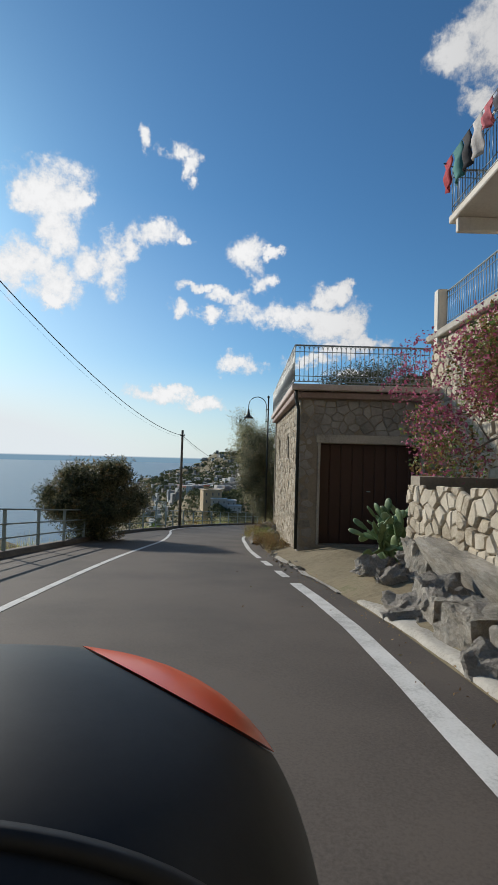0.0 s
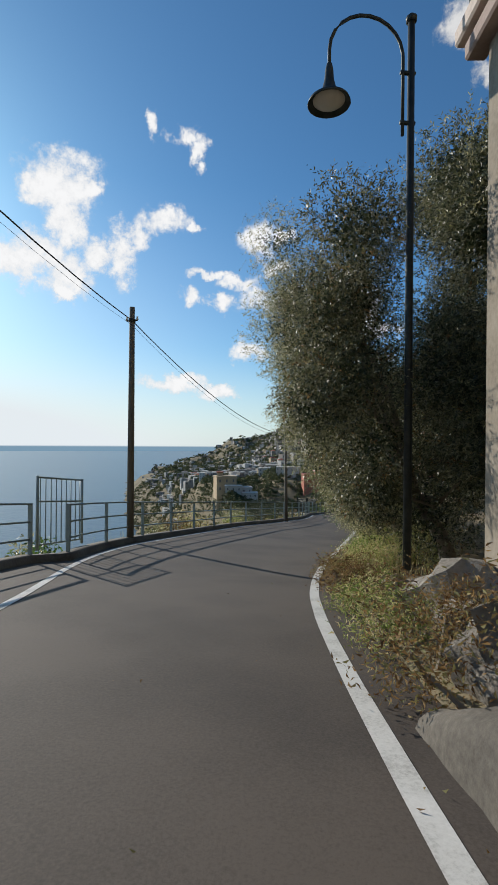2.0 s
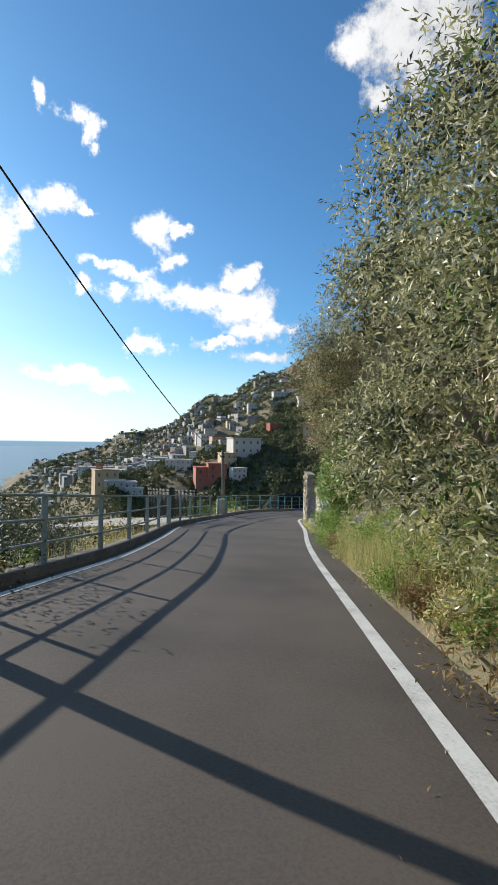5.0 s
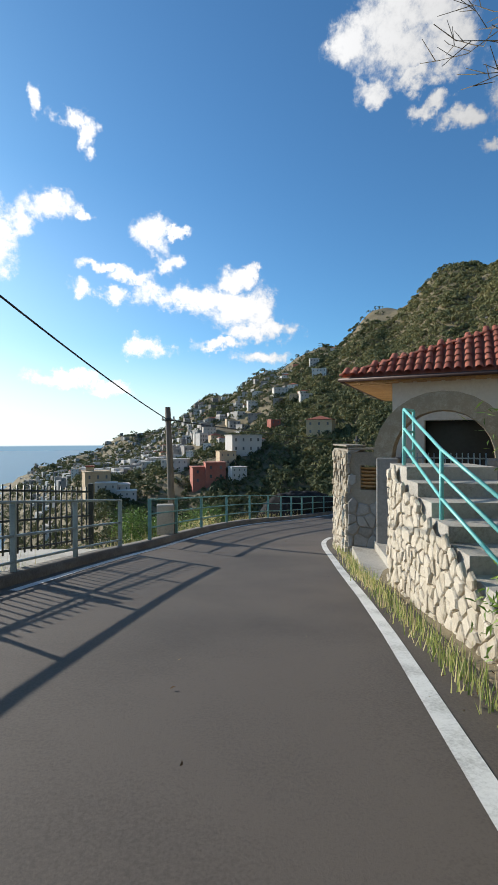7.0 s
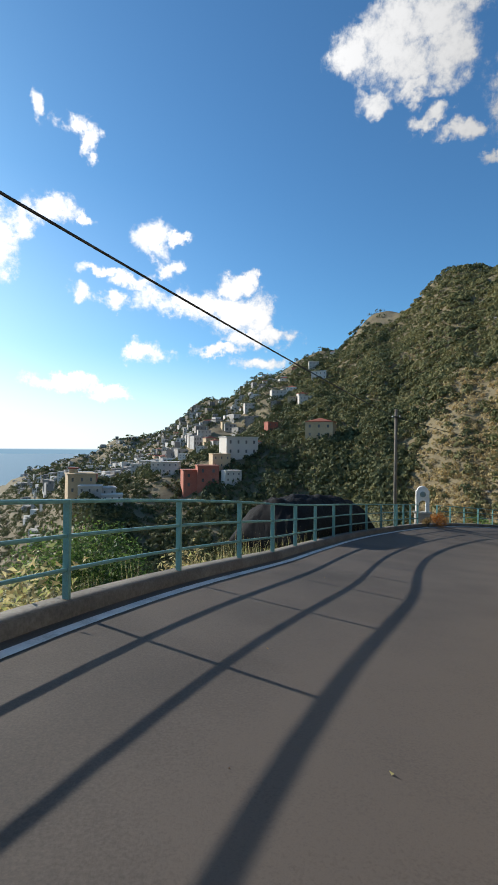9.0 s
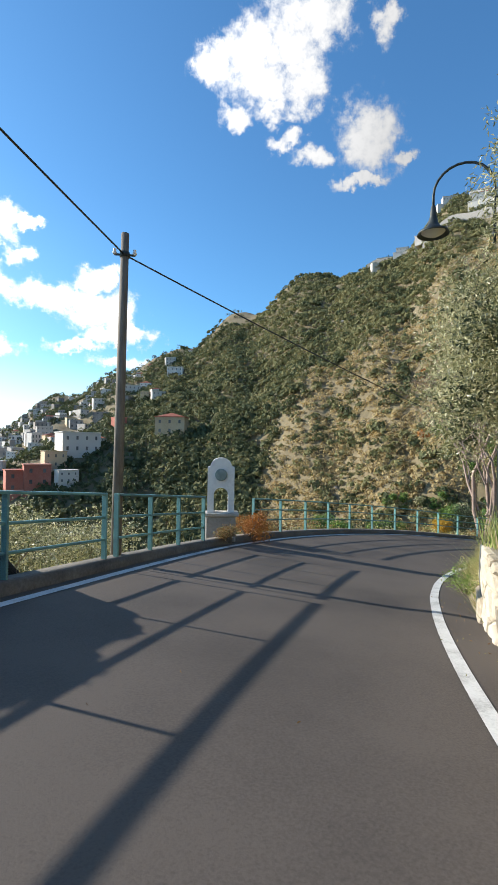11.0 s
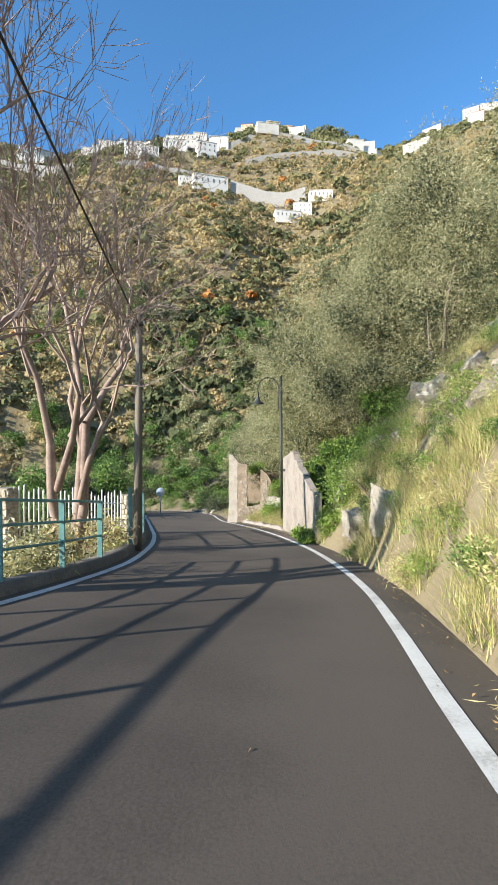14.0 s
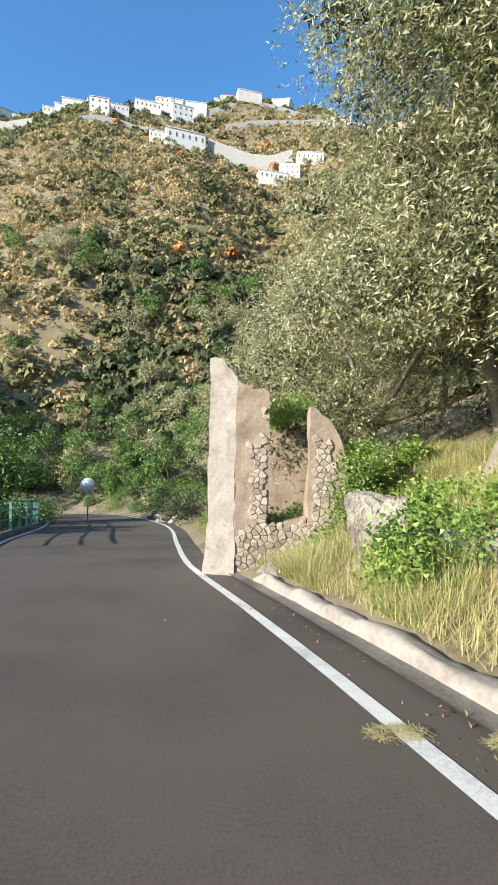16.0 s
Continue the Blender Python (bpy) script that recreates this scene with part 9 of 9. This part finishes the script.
    def dome(scale):
        bm = bmesh.new()
        bmesh.ops.create_uvsphere(bm, u_segments=64, v_segments=40, radius=1)
        for v in bm.verts:
            d = v.co.normalized()
            d = d * (abs(d.x) ** 2.5 + abs(d.y) ** 2.5 + abs(d.z) ** 2.5) ** (-1 / 2.5)
            d.y = max(d.y, -0.62)
            v.co = cen + Vector((d.x * axes.x, d.y * axes.y, d.z * axes.z)) * scale
        return bm

    # the red cap shows past a straight parting line
    def halve(bm, keep_front, gap):
        bmesh.ops.bisect_plane(bm, geom=bm.verts[:] + bm.edges[:] + bm.faces[:], plane_co=parting * gap, plane_no=parting, clear_outer=not keep_front, clear_inner=keep_front)

    parting = Vector((0.435, 0.446, 0.782)).normalized()
    shell = dome(1.0)
    halve(shell, False, 0.0095)
    mirror = put("wing_mirror", from_bm("wing_mirror", shell, black), car, "matt black mirror housing")
    cap = dome(1.008)
    halve(cap, True, 0.0108)
    put("cap", from_bm("cap", cap, red), mirror, "glossy red mirror cap")
    glass = lathe("mirror_glass", [(0.0, 0.0), (0.86, 0.0), (0.9, 0.02), (0.86, 0.05)], mirror_mat, 32)
    put("mirror_glass", glass, mirror, "mirror glass", False)
    glass.transform(M.inverted())
    glass.transform(M @ Matrix.Translation(cen + Vector((0, -0.62 * axes.y - 0.004, 0))) @ Matrix.Rotation(math.pi / 2, 4, "X") @ Matrix.Diagonal((axes.x * 0.9, axes.z * 0.86, 0.05, 1)))
    # raised line along the dome's rear edge
    def bow(y, k):
        return [cen + Vector((k * axes.x * math.copysign(abs(math.cos(w)) ** 0.8, math.cos(w)), y * axes.y, k * axes.z * abs(math.sin(w)) ** 0.8)) for w in np.linspace(0.02, math.pi - 0.02, 40)]

    edge = bow(-0.46, 0.94)
    put("seam", tube("seam", bow(-0.56, 0.90), 0.003, black, 6), mirror)
    put("seam", tube("seam", edge, 0.004, black, 6), mirror)
    bm = bmesh.new()
    box_bm(bm, (-0.33, 0.20, -0.30), (0.14, 0.07, 0.06), None, 0.015)
    put("mirror_arm", from_bm("mirror_arm", bm, black), mirror, "black mirror arm")


city_car()
